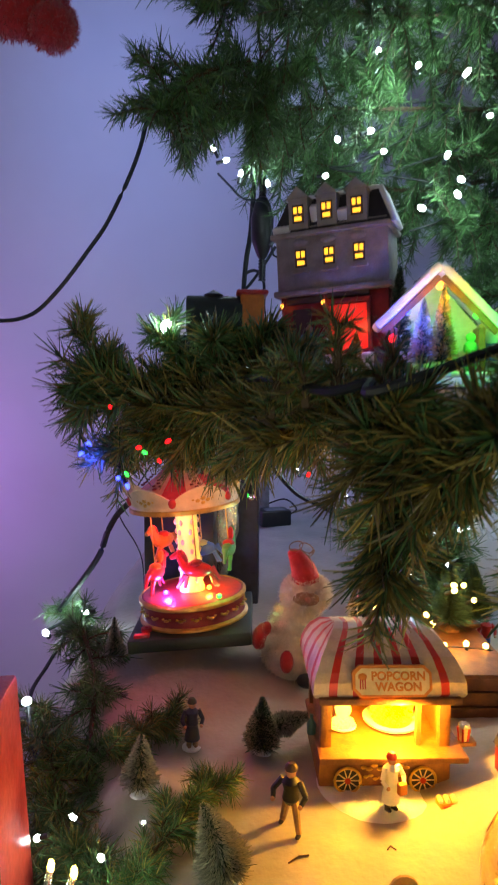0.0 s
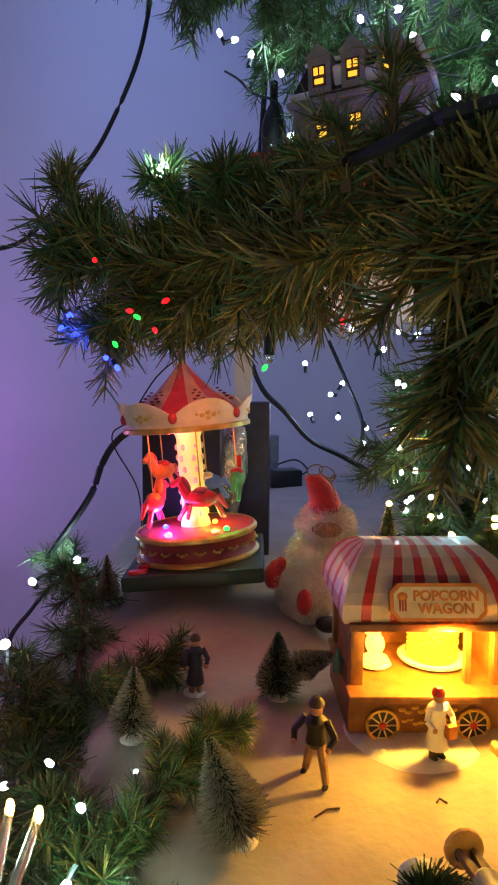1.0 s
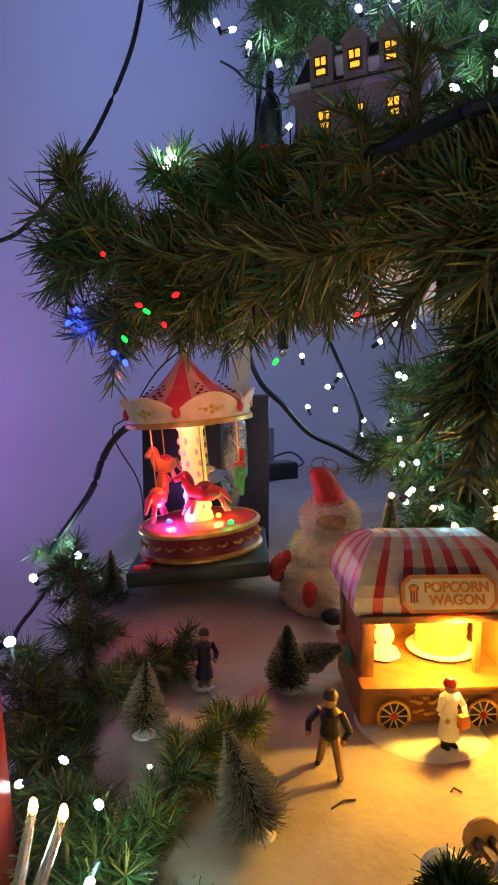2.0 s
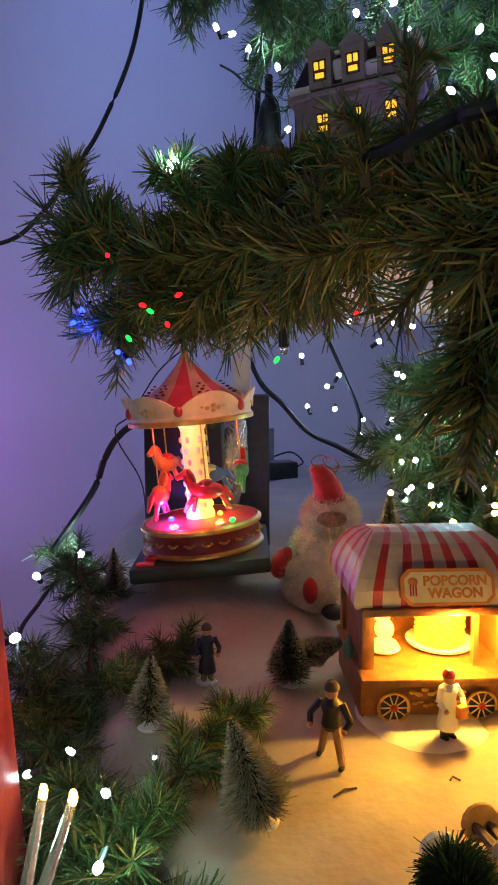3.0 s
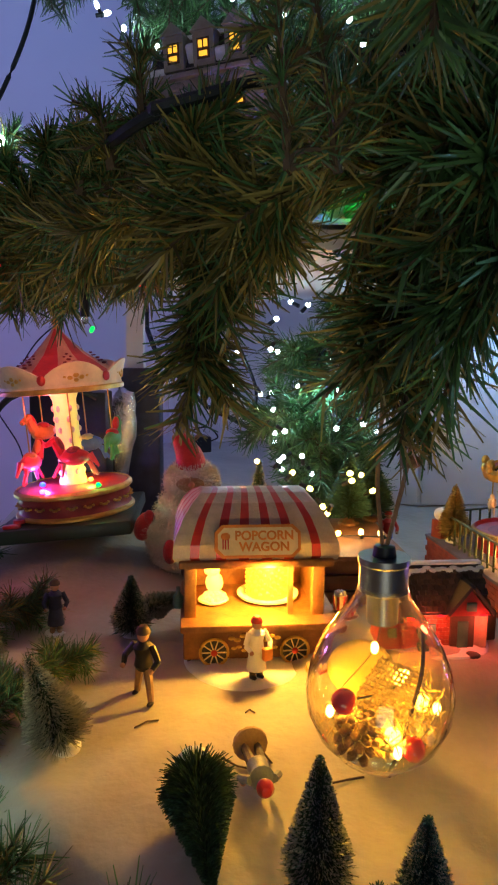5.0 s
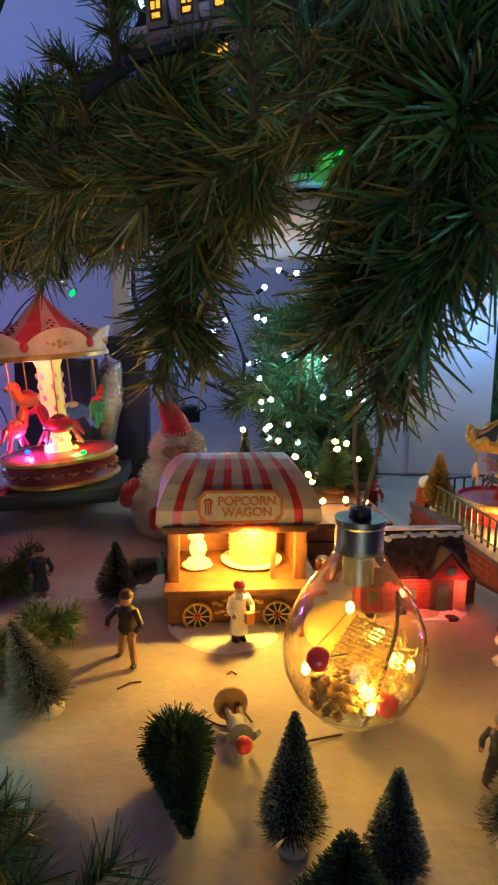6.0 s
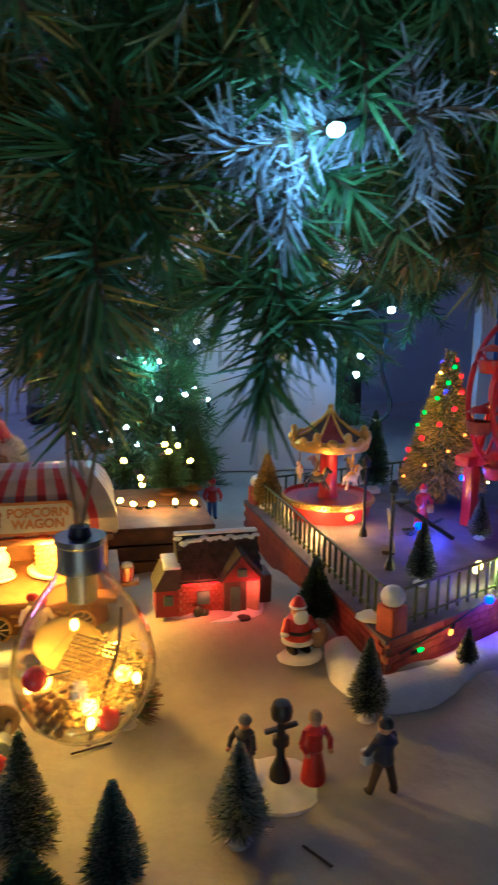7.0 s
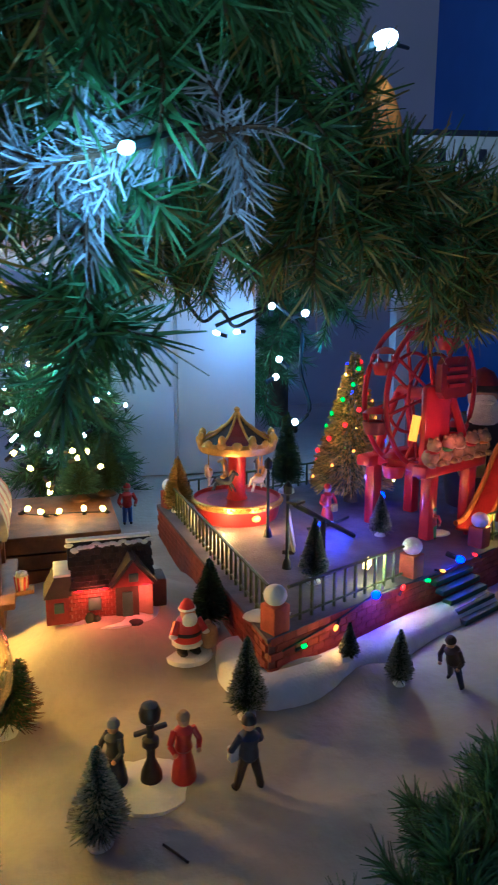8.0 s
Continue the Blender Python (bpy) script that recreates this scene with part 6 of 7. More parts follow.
for k in range(3):
    part("board", B(BROWNWOOD).box((0, -0.075, 0.009 + 0.017 * k), (0.116, 0.006, 0.015), bevel=0.001), cr)
    part("board", B(BROWNWOOD).box((0, 0.075, 0.009 + 0.017 * k), (0.116, 0.006, 0.015), bevel=0.001), cr)
part("top_board", B(BROWNWOOD).box((0, 0, 0.052), (0.122, 0.158, 0.005), bevel=0.001), cr)
for x in (-0.055, 0.055):
    part("side", B(BROWNWOOD).box((x, 0, 0.025), (0.006, 0.144, 0.05), bevel=0.001), cr)
CRT = 0.055
brush_tree(pose(0.150, 0.872, ground(0.15, 0.872)), 0.125, 0.026, "tall green tinsel tree with warm lamps", 51, (BRUSH, BRUSH_TIP), 0.15, 1800)
brush_tree(pose(0.258, 0.850, CRT), 0.088, 0.031, "green tinsel tree with warm lamps", 52, (BRUSH, BRUSH_TEAL), 0.35, 2600, BROWNWOOD)
brush_tree(pose(0.290, 0.868, CRT), 0.084, 0.029, "teal tinsel tree with warm lamps", 53, (BRUSH_TEAL, BRUSH), 0.25, 2600, BROWNWOOD)
warm = [(0.146, 0.845, 0.132), (0.268, 0.83, 0.119), (0.257, 0.83, 0.112), (0.283, 0.835, 0.099), (0.262, 0.79, 0.061), (0.235, 0.785, 0.061), (0.215, 0.79, 0.060), (0.283, 0.785, 0.061), (0.20, 0.80, 0.062)]
rl = random.Random(7)
warm += [(rl.uniform(0.145, 0.33), rl.uniform(0.80, 0.835), rl.uniform(0.075, 0.125)) for k in range(7)]
light_string("warm white fairy lights lying along the crate", [(0.19, 0.80, 0.058), (0.215, 0.785, 0.058), (0.25, 0.79, 0.057), (0.29, 0.78, 0.058)], warm, L_WARM, 0.0032, 0.0007, 1.3)
glow("tinsel_tree_glow", (0.128, 0.838, 0.150), 0.12, (1.0, 0.58, 0.16), 0.005)
glow("crate_glow", (0.245, 0.775, 0.075), 0.08, (1.0, 0.5, 0.08), 0.005)
glow("crate_glow", (0.262, 0.80, 0.125), 0.12, (1.0, 0.5, 0.08), 0.005)

# ---- upper village on the shelf ----
hs = thing("toy_house", pose(0.098, 0.745, SHELF + 0.017, 0, -3.5, -19) @ Matrix.Scale(0.92, 4), "tall toy house with mansard roof, lit windows and red shopfront", "toy house")
part("base", B(SNOWCAP).box((0, 0.035, -0.009), (0.16, 0.10, 0.028), bevel=0.006), hs, "thick snowy base")
part("upper_wall", B(STONE).box((0, 0.035, 0.117), (0.132, 0.066, 0.078), bevel=0.001), hs, "beige plaster wall")
part("lower_wall", B(DARKRED).box((0, 0.037, 0.040), (0.128, 0.062, 0.076), bevel=0.001), hs, "dark red shopfront")
part("cornice", B(STONE).box((0, 0.033, 0.080), (0.140, 0.074, 0.007), bevel=0.0015), hs)
part("cornice", B(STONE).box((0, 0.033, 0.147), (0.142, 0.076, 0.006), bevel=0.0015), hs)
b = B(SLATE)
lo, hi = [(-0.070, 0.0), (0.070, 0.0), (0.070, 0.07), (-0.070, 0.07)], [(-0.054, 0.020), (0.054, 0.020), (0.054, 0.054), (-0.054, 0.054)]
va, vb = [b.bm.verts.new((x, y, 0.150)) for x, y in lo], [b.bm.verts.new((x, y, 0.192)) for x, y in hi]
for k in range(4):
    b.bm.faces.new((va[k], va[(k + 1) % 4], vb[(k + 1) % 4], vb[k]))
b.bm.faces.new(vb), b.bm.faces.new(va[::-1])
rf = part("roof", b, hs, "dark mansard roof")
part("roof_snow", B(SNOWCAP).box((0, 0.037, 0.193), (0.112, 0.040, 0.005), bevel=0.002).box((-0.058, 0.004, 0.156), (0.022, 0.012, 0.008), (25, 0, 0), 0.002).box((0.018, 0.006, 0.164), (0.018, 0.012, 0.016), (30, 0, 0), 0.003).box((-0.018, 0.006, 0.170), (0.010, 0.012, 0.02), (30, 0, 0), 0.003).box((0.066, 0.03, 0.17), (0.006, 0.05, 0.045), (0, -20, 0), 0.002), hs, "snow on the roof")


def lit_window(parent, x, y, z, s=1.0):
    w = part("window", B(DARKBROWN).box((x, y + 0.0012, z), (0.016 * s, 0.002, 0.024 * s)), parent, "lit window")
    for dx in (-0.0036, 0.0036):
        part("pane", B(L_WINDOW).box((x + dx * s, y - 0.0004, z + 0.005 * s), (0.0050 * s, 0.0014, 0.0085 * s), bevel=0.0004), w, "glowing amber pane")
    part("pane", B(L_WINDOW).box((x, y - 0.0004, z - 0.0065 * s), (0.0105 * s, 0.0014, 0.0058 * s), bevel=0.0004), w, "glowing amber pane")


for x in (-0.036, -0.002, 0.033):
    b = B(STONE).box((x, 0.010, 0.171), (0.023, 0.024, 0.036)).prism([(x - 0.014, 0.188), (x, 0.201), (x + 0.014, 0.188)], 1, -0.004, 0.03)
    dm = part("dormer", b, hs, "gabled dormer")
    lit_window(dm, x, -0.003, 0.170, 0.85)
    lit_window(hs, x, 0.001, 0.120, 0.85)
    part("sill", B(STONE).box((x, -0.001, 0.104), (0.02, 0.006, 0.003)), hs)
    part("lintel", B(STONE).ball((x, 0.001, 0.138), 0.009, (1.1, 0.35, 0.5), 10), hs)
part("shop_opening", B(L_REDROOM).box((0.018, 0.005, 0.036), (0.046, 0.003, 0.052)), hs, "glowing red shop window")
part("shop_frame", B(DARKRED).box((-0.006, 0.002, 0.036), (0.004, 0.008, 0.058)).box((0.042, 0.002, 0.036), (0.004, 0.008, 0.058)).box((0.018, 0.002, 0.066), (0.052, 0.008, 0.005)), hs)
part("door", B(DARKBROWN).box((-0.038, 0.004, 0.033), (0.022, 0.004, 0.056), bevel=0.001), hs)
part("sign_board", B(DARKBROWN).box((-0.034, 0.003, 0.071), (0.044, 0.004, 0.008), bevel=0.001).box((0.018, 0.003, 0.0745), (0.05, 0.004, 0.008), bevel=0.001), hs)
for x in (-0.060, -0.010):
    part("lantern", B(L_AMBER).ball((x, -0.004, 0.066), 0.0022, (1, 1, 1.2), 8), hs, "small amber lantern")
brush_tree(pose(0.118, 0.725, SHELF), 0.045, 0.012, "golden lit toy tree before the shop", 61, (BRUSH_GOLD, BRUSH_GOLD), 0.3, 800)
brush_tree(pose(0.163, 0.735, SHELF), 0.115, 0.022, "dark brush tree with a snowy top", 62, tip=0.1, count=1500)
glow("shop_glow", (0.118, 0.722, SHELF + 0.05), 0.012, (1.0, 0.35, 0.15), 0.004)

ch = thing("toy_chalet", pose(0.196, 0.700, SHELF - 0.001, 0, 0, -4), "open toy chalet with thick snowy roof and coloured lamps", "toy house")
part("back_wall", B(CREAM).prism([(-0.045, 0.0), (0.045, 0.0), (0.045, 0.05), (0.0, 0.100), (-0.045, 0.05)], 1, 0.030, 0.036), ch)
for sx in (-1, 1):
    part("side_wall", B(BROWNWOOD).box((sx * 0.043, 0.018, 0.024), (0.006, 0.034, 0.048)), ch)
    part("roof_slope", B(SNOWCAP).box((sx * 0.030, 0.015, 0.078), (0.086, 0.050, 0.010), (0, sx * 45, 0), 0.003), ch, "thick white snowy roof")
    part("barge_board", B(BROWNWOOD).box((sx * 0.028, -0.0085, 0.069), (0.076, 0.004, 0.006), (0, sx * 45, 0)), ch)
part("floor", B(SNOWCAP).box((0.0, 0.005, 0.001), (0.11, 0.07, 0.006), bevel=0.002), ch)
part("shed", B(DARKBROWN).box((-0.050, 0.0, 0.015), (0.022, 0.03, 0.028), bevel=0.001), ch)
CHM = ch.matrix_world
for p, m, colr, pw in (((0.0, -0.006, 0.088), L_AMBER, (1, 0.5, 0.08), 0.07), ((-0.032, -0.006, 0.064), L_BLUE, (0.04, 0.10, 1), 0.20), ((0.036, -0.006, 0.060), L_GREEN, (0.04, 1, 0.12), 0.10), ((-0.046, -0.018, 0.036), L_RED, (1, 0.05, 0.05), 0.012)):
    part("led", B(m).ball(p, 0.0042, seg=10), ch, "bright coloured lamp")
    glow("chalet_glow", CHM @ (Vector(p) * 0.85 + Vector((0, -0.030, -0.002))), pw, colr, 0.004)
brush_tree(pose(0.178, 0.684, SHELF + 0.002), 0.072, 0.016, "blue-lit frosted brush tree", 63, (BRUSH_TEAL, BRUSH_TIP), 0.4, 1300)
brush_tree(pose(0.196, 0.680, SHELF + 0.002), 0.086, 0.016, "golden-green frosted brush tree", 64, (BRUSH, BRUSH_GOLD), 0.4, 1300)
# Snowman painted green in place of the green lamp's light.
b = B(GREENP).ball((0, 0, 0.010), 0.009, seg=12).ball((0, 0, 0.024), 0.007, seg=12).ball((0, 0, 0.034), 0.005, seg=10)
solid("snowman_figure", b, pose(0.224, 0.685, SHELF + 0.002), "small snowman beside the chalet, painted green as if lit", "figurine")
kh = thing("toy_house", pose(0.268, 0.72, SHELF - 0.001, 0, 0, -8), "small white toy house with blue windows", "toy house")
part("wall", B(SNOWCAP).box((0, 0.02, 0.025), (0.05, 0.04, 0.05)), kh)
part("roof", B(TAN).prism([(-0.03, 0.048), (0.03, 0.048), (0.0, 0.075)], 1, -0.003, 0.043), kh)
part("window", B(BLUEP).box((-0.012, -0.001, 0.025), (0.012, 0.003, 0.018), bevel=0.0005), kh)
part("window", B(BLUEP).box((0.010, -0.001, 0.025), (0.010, 0.003, 0.018), bevel=0.0005), kh)
st = B(GREY).lathe([(0, 0), (0.014, 0), (0.013, 0.06), (0.011, 0.075), (0.012, 0.088), (0.008, 0.102), (0, 0.104)], 12, wob=lambda a, r: 0.003 * math.sin(5 * a))
solid("stone_pillar", st, pose(0.192, 0.765, SHELF), "grey rough stone pillar behind the chalet", "pillar")
lo_ = thing("toy_locomotive", pose(-0.014, 0.712, SHELF, 0, 0, 5), "dark green toy locomotive with orange cab", "toy train")
part("boiler", B(GREENPLATE).rod((-0.042, 0, 0.058), (0.014, 0, 0.058), 0.021, seg=20), lo_)
part("chassis", B(BLACK).box((-0.006, 0, 0.027), (0.08, 0.034, 0.022), bevel=0.002), lo_)
part("cab", B(ORANGE).box((0.024, 0, 0.058), (0.024, 0.036, 0.042), bevel=0.002), lo_, "orange cab")
part("cab_roof", B(RED).box((0.024, 0, 0.081), (0.032, 0.042, 0.005), bevel=0.002), lo_)
part("dome", B(BLACK).lathe([(0.010, 0.072), (0.010, 0.080), (0, 0.085)], 14, (-0.015, 0, 0)), lo_)
for x in (-0.032, -0.006, 0.022):
    for y in (-0.019, 0.019):
        part("wheel", B(BLACK).rod((x, y - 0.003, 0.013), (x, y + 0.003, 0.013), 0.0125, seg=16), lo_)
# far end of the shelf
b = B(ORANGE).lathe([(0, 0), (0.030, 0), (0.030, 0.08), (0.026, 0.115), (0.016, 0.145), (0.006, 0.158), (0, 0.16)], 22)
solid("toy_tent", b, pose(0.592, 0.76, SHELF), "orange-red pointed toy tent on the shelf", "toy tent")
wb = thing("toy_building", pose(0.70, 0.80, SHELF, 0, 0, -10), "long pale toy building with dark windows", "toy house")
part("wall", B(SNOWCAP).box((0.03, 0.02, 0.058), (0.15, 0.04, 0.116), bevel=0.001), wb)
part("roof", B(NAVY).box((0.03, 0.02, 0.119), (0.156, 0.046, 0.006), bevel=0.001), wb)
for x in (-0.03, -0.005, 0.02, 0.045, 0.07):
    part("window", B(NAVY).box((x, -0.0005, 0.094), (0.009, 0.003, 0.014)), wb)
fb = B(SILVERBAG).ball((0, 0, 0.05), 0.034, (1.1, 0.7, 1.5), 16)
for v in fb.bm.verts:
    v.co += Vector((noise.noise(v.co * 60), noise.noise(v.co * 60 + Vector((5, 0, 0))), 0)) * 0.007
solid("foil_parcel", fb, pose(0.505, 0.74, SHELF), "crumpled silver foil parcel on the shelf", "parcel")

# ---- lights in the tree ----
up = [(0.163, 0.93, 0.792), (0.214, 0.93, 0.774), (0.276, 0.93, 0.764), (0.154, 0.93, 0.693), (0.112, 0.93, 0.683), (0.255, 0.93, 0.662), (0.274, 0.93, 0.631), (0.27, 0.93, 0.612), (0.224, 0.93, 0.595)]
up2 = [(0.097, 0.93, 0.637), (-0.032, 0.9, 0.648), (-0.013, 0.9, 0.631), (0.175, 0.95, 0.674), (0.021, 0.95, 0.633), (0.033, 0.95, 0.561), (-0.053, 0.95, 0.68), (0.308, 0.93, 0.711)]
light_string("cold white fairy lights woven through the upper boughs", [(x, y + 0.08, z - 0.012) for x, y, z in up], up, L_COLD, 0.0037, long=1.8)
light_string("cold white fairy lights at the tips of the upper boughs", [(x, y + 0.07, z - 0.012) for x, y, z in sorted(up2)], up2, L_COLD, 0.0031, long=1.7)
low = [(0.063, 1.2, 0.294), (0.124, 1.2, 0.262), (0.105, 1.2, 0.244), (0.073, 1.2, 0.211), (0.118, 1.2, 0.207), (0.164, 1.2, 0.19), (0.16, 1.2, 0.165)]
light_string("dark cable with cold white lamps hanging behind the carousel", [(-0.03, 1.18, 0.31), (-0.004, 1.15, 0.252), (0.03, 1.16, 0.218), (0.072, 1.17, 0.172), (0.122, 1.17, 0.147), (0.17, 1.17, 0.12)], low, L_COLDSMALL, 0.0040, 0.0042, 1.1)
light_string("second dark cable crossing behind the village", [(0.10, 1.19, 0.33), (0.13, 1.18, 0.262), (0.155, 1.18, 0.20), (0.15, 1.17, 0.15)], [(0.189, 1.2, 0.317), (0.208, 1.2, 0.366), (0.213, 1.2, 0.345), (0.242, 1.2, 0.341)], L_COLDSMALL, 0.0045, 0.0032, 1.1)
mid = [(0.169, 0.97, 0.206), (0.237, 0.97, 0.218), (0.25, 0.97, 0.19), (0.30, 0.97, 0.171), (0.174, 0.97, 0.138), (0.184, 0.95, 0.104), (0.117, 1.0, 0.334), (0.325, 1.02, 0.149), (0.30, 0.99, 0.065), (0.248, 0.98, 0.25), (0.305, 1.05, 0.324), (0.286, 1.05, 0.344)]
rl = random.Random(12)
mid += [(rl.uniform(0.16, 0.31), rl.uniform(0.885, 0.93), rl.uniform(0.10, 0.27)) for k in range(16)]
light_string("cold white fairy lights in the low boughs", [(0.30, 1.0, 0.34), (0.235, 0.965, 0.26), (0.215, 0.95, 0.20), (0.225, 0.95, 0.15), (0.27, 0.96, 0.13), (0.31, 0.98, 0.10)], mid, L_COLDSMALL, 0.0032, 0.003, 1.2)
rt = [(0.594, 1.0, 0.283), (0.584, 1.1, 0.208), (0.578, 1.1, 0.179), (0.597, 1.05, 0.11), (0.556, 1.05, 0.294)]
light_string("cold white lamps beside the white cabinet", [(0.56, 1.06, 0.30), (0.60, 1.04, 0.26), (0.615, 1.08, 0.19), (0.625, 1.06, 0.13), (0.60, 1.06, 0.10), (0.575, 1.08, 0.06)], rt, L_COLD, 0.0055, 0.0032, 1.1)
light_string("big cold lamp in the pale twig of the front bough", [(0.33, 0.34, 0.36), (0.31, 0.31, 0.345), (0.288, 0.296, 0.335)], [(0.288, 0.292, 0.333)], L_TEAL, 0.0025, 0.0012, 1.3)
light_string("large cold lamp on the far bough", [(0.62, 0.75, 0.56), (0.59, 0.72, 0.55)], [(0.569, 0.70, 0.545)], L_COLD, 0.009, 0.002, 1.6)
light_string("black cable slung under the front bough", [(0.355, 0.61, 0.29), (0.372, 0.62, 0.272), (0.388, 0.62, 0.281), (0.399, 0.62, 0.268), (0.412, 0.62, 0.272), (0.429, 0.62, 0.283), (0.41, 0.62, 0.279), (0.383, 0.62, 0.268)], [(0.383, 0.615, 0.262), (0.401, 0.615, 0.263)], L_COLDSMALL, 0.0022, 0.0016)
light_string("greenish lamp on the front bough", [(-0.02, 0.61, 0.39), (-0.045, 0.60, 0.40), (-0.058, 0.594, 0.41)], [(-0.058, 0.592, 0.412), (0.02, 0.60, 0.375)], L_COLD, 0.0042, 0.0012, 1.5, sock=False)
light_string("blue lamps under the front bough", [(-0.12, 0.60, 0.32), (-0.128, 0.598, 0.305), (-0.10, 0.60, 0.29)], [(-0.132, 0.592, 0.303), (-0.125, 0.59, 0.312), (-0.092, 0.592, 0.275), (-0.10, 0.592, 0.282)], L_BLUE, 0.0020, 0.001, 1.5)
light_string("red mini lamps in the front bough", [], [(-0.075, 0.56, 0.312), (-0.05, 0.555, 0.318), (-0.098, 0.56, 0.345), (0.085, 0.45, 0.345), (0.06, 0.50, 0.30), (-0.06, 0.57, 0.30)], L_RED, 0.0017, sock=False)
light_string("green mini lamps in the front bough", [], [(-0.07, 0.56, 0.308), (-0.085, 0.56, 0.29), (0.015, 0.56, 0.275)], L_GREEN, 0.0016, sock=False)
left = [(-0.236, 0.94, 0.034), (-0.287, 0.92, 0.010), (-0.235, 0.715, 0.014)]
light_string("cold white fairy lights in the garland on the edge", [(-0.30, 0.95, 0.0), (-0.25, 0.93, 0.025), (-0.24, 0.8, 0.02), (-0.235, 0.72, 0.005), (-0.17, 0.6, -0.03), (-0.12, 0.53, -0.03)], left, L_COLD, 0.0048, 0.0025, 1.4)
light_string("tiny cold lamps low in the garland", [], [(-0.125, 0.53, 0.012), (-0.083, 0.53, -0.037), (-0.07, 0.545, -0.002)], L_COLDSMALL, 0.0022)
light_string("cold lamps deep in the corner garland", [], [(-0.078, 0.422, 0.015), (-0.146, 0.507, 0.010), (-0.090, 0.486, 0.012)], L_COLD, 0.0026, 0.0012, 1.3)
glow("corner_garland_glow", (-0.078, 0.422, 0.027), 0.10, (0.55, 1.0, 0.75), 0.005)
light_string("teal lamps in the front garland", [], [(0.475, 0.30, 0.048), (0.52, 0.312, 0.055)], L_COLDSMALL, 0.0025, 0.0012, 1.5)
light_string("cold lamps in the garland below", [(-0.02, 0.38, -0.04), (0.02, 0.34, -0.03), (0.06, 0.29, -0.02)], [(0.0, 0.345, -0.012), (0.012, 0.335, -0.018)], L_COLDSMALL, 0.0025, 0.0012)
for foot, tip in ((Vector((-0.098, 0.395, 0.021)), Vector((-0.084, 0.405, 0.065))), (Vector((-0.110, 0.405, 0.012)), Vector((-0.102, 0.415, 0.061)))):
    fr = thing("light_rod", Matrix.Translation(foot), "clear plastic light rod glowing at its tip", "light rod", "light rods")
    way = tip - foot
    part("rod", B(CLEARROD).rod((0, 0, 0), tuple(way), 0.0034, 0.0022, 10), fr, "clear plastic rod")
    part("tip", B(L_WARM).ball(tuple(way), 0.0022, (1, 1, 1.9), 8), fr, "glowing warm tip")
glow("light_rod_glow", (-0.080, 0.401, 0.071), 0.022, (1.0, 0.66, 0.22), 0.004)
glow("bough_lamp_glow", (-0.058, 0.582, 0.415), 0.03, (0.6, 1.0, 0.75), 0.005)
glow("bough_red_glow", (-0.055, 0.705, 0.280), 0.16, (1.0, 0.24, 0.13), 0.005)
glow("bough_blue_glow", (-0.12, 0.585, 0.30), 0.06, (0.02, 0.04, 1.0), 0.005)
glow("upper_string_glow", (0.2, 0.89, 0.72), 0.65, (0.60, 0.92, 1.0), 0.02)
glow("upper_string_glow", (0.26, 0.89, 0.60), 0.42, (0.60, 0.92, 1.0), 0.02)
glow("upper_string_glow", (0.0, 0.90, 0.63), 0.16, (0.6, 0.85, 1.0), 0.02)
glow("low_string_glow", (0.235, 0.90, 0.21), 0.52, (0.36, 0.82, 1.0), 0.02)
glow("low_string_glow", (0.33, 0.92, 0.22), 0.13, (0.45, 0.90, 0.95), 0.02)
glow("low_string_glow", (0.10, 1.17, 0.23), 0.25, (0.42, 0.62, 1.0), 0.02)
glow("cabinet_string_glow", (0.50, 1.0, 0.26), 0.24, (0.24, 0.52, 1.0), 0.02)
glow("cabinet_string_glow", (0.63, 1.04, 0.22), 0.20, (0.13, 0.42, 1.0), 0.02)
glow("far_bough_lamp_glow", (0.560, 0.68, 0.535), 0.12, (0.45, 0.75, 1.0), 0.01)
glow("twig_lamp_glow", (0.285, 0.283, 0.327), 0.12, (0.34, 0.66, 1.0), 0.006)
glow("edge_garland_glow", (-0.285, 0.905, 0.026), 0.08, (0.6, 1.0, 0.85), 0.005)
glow("edge_garland_glow", (-0.234, 0.915, 0.050), 0.09, (0.65, 0.9, 1.0), 0.008)

# ---- cables and plugs ----


def cable(label, pts, r, m=CABLE):
    o_ = Vector(pts[0])
    return solid("cable", B(m).tube([p - o_ for p in smooth_path(pts, 8)], r, 7), Matrix.Translation(o_), label, "cable", "loose cables")


cable("black cable drooping across the pale wall", [(-0.165, 1.12, 0.87), (-0.179, 1.15, 0.815), (-0.20, 1.15, 0.735), (-0.245, 1.15, 0.64), (-0.281, 1.15, 0.588), (-0.34, 1.15, 0.515), (-0.39, 1.15, 0.475), (-0.46, 1.15, 0.468), (-0.60, 1.16, 0.49)], 0.0035)
cable("dark cable hanging straight behind the house", [(-0.004, 1.15, 0.72), (-0.01, 1.15, 0.62), (-0.018, 1.15, 0.566), (-0.022, 1.15, 0.504), (-0.022, 1.14, 0.36), (-0.02, 1.13, 0.30)], 0.0042)
cable("thin looped cable behind the locomotive", [(0.031, 1.15, 0.59), (0.005, 1.15, 0.55), (-0.02, 1.15, 0.52), (-0.018, 1.15, 0.545), (0.0, 1.15, 0.55), (0.012, 1.15, 0.53), (0.012, 1.15, 0.48)], 0.0026)
cable("thick black cable behind the carousel", [(-0.27, 0.93, 0.04), (-0.21, 0.91, 0.12), (-0.191, 0.905, 0.164), (-0.174, 0.905, 0.19), (-0.151, 0.905, 0.206), (-0.10, 0.91, 0.218), (-0.06, 0.93, 0.20)], 0.0042)
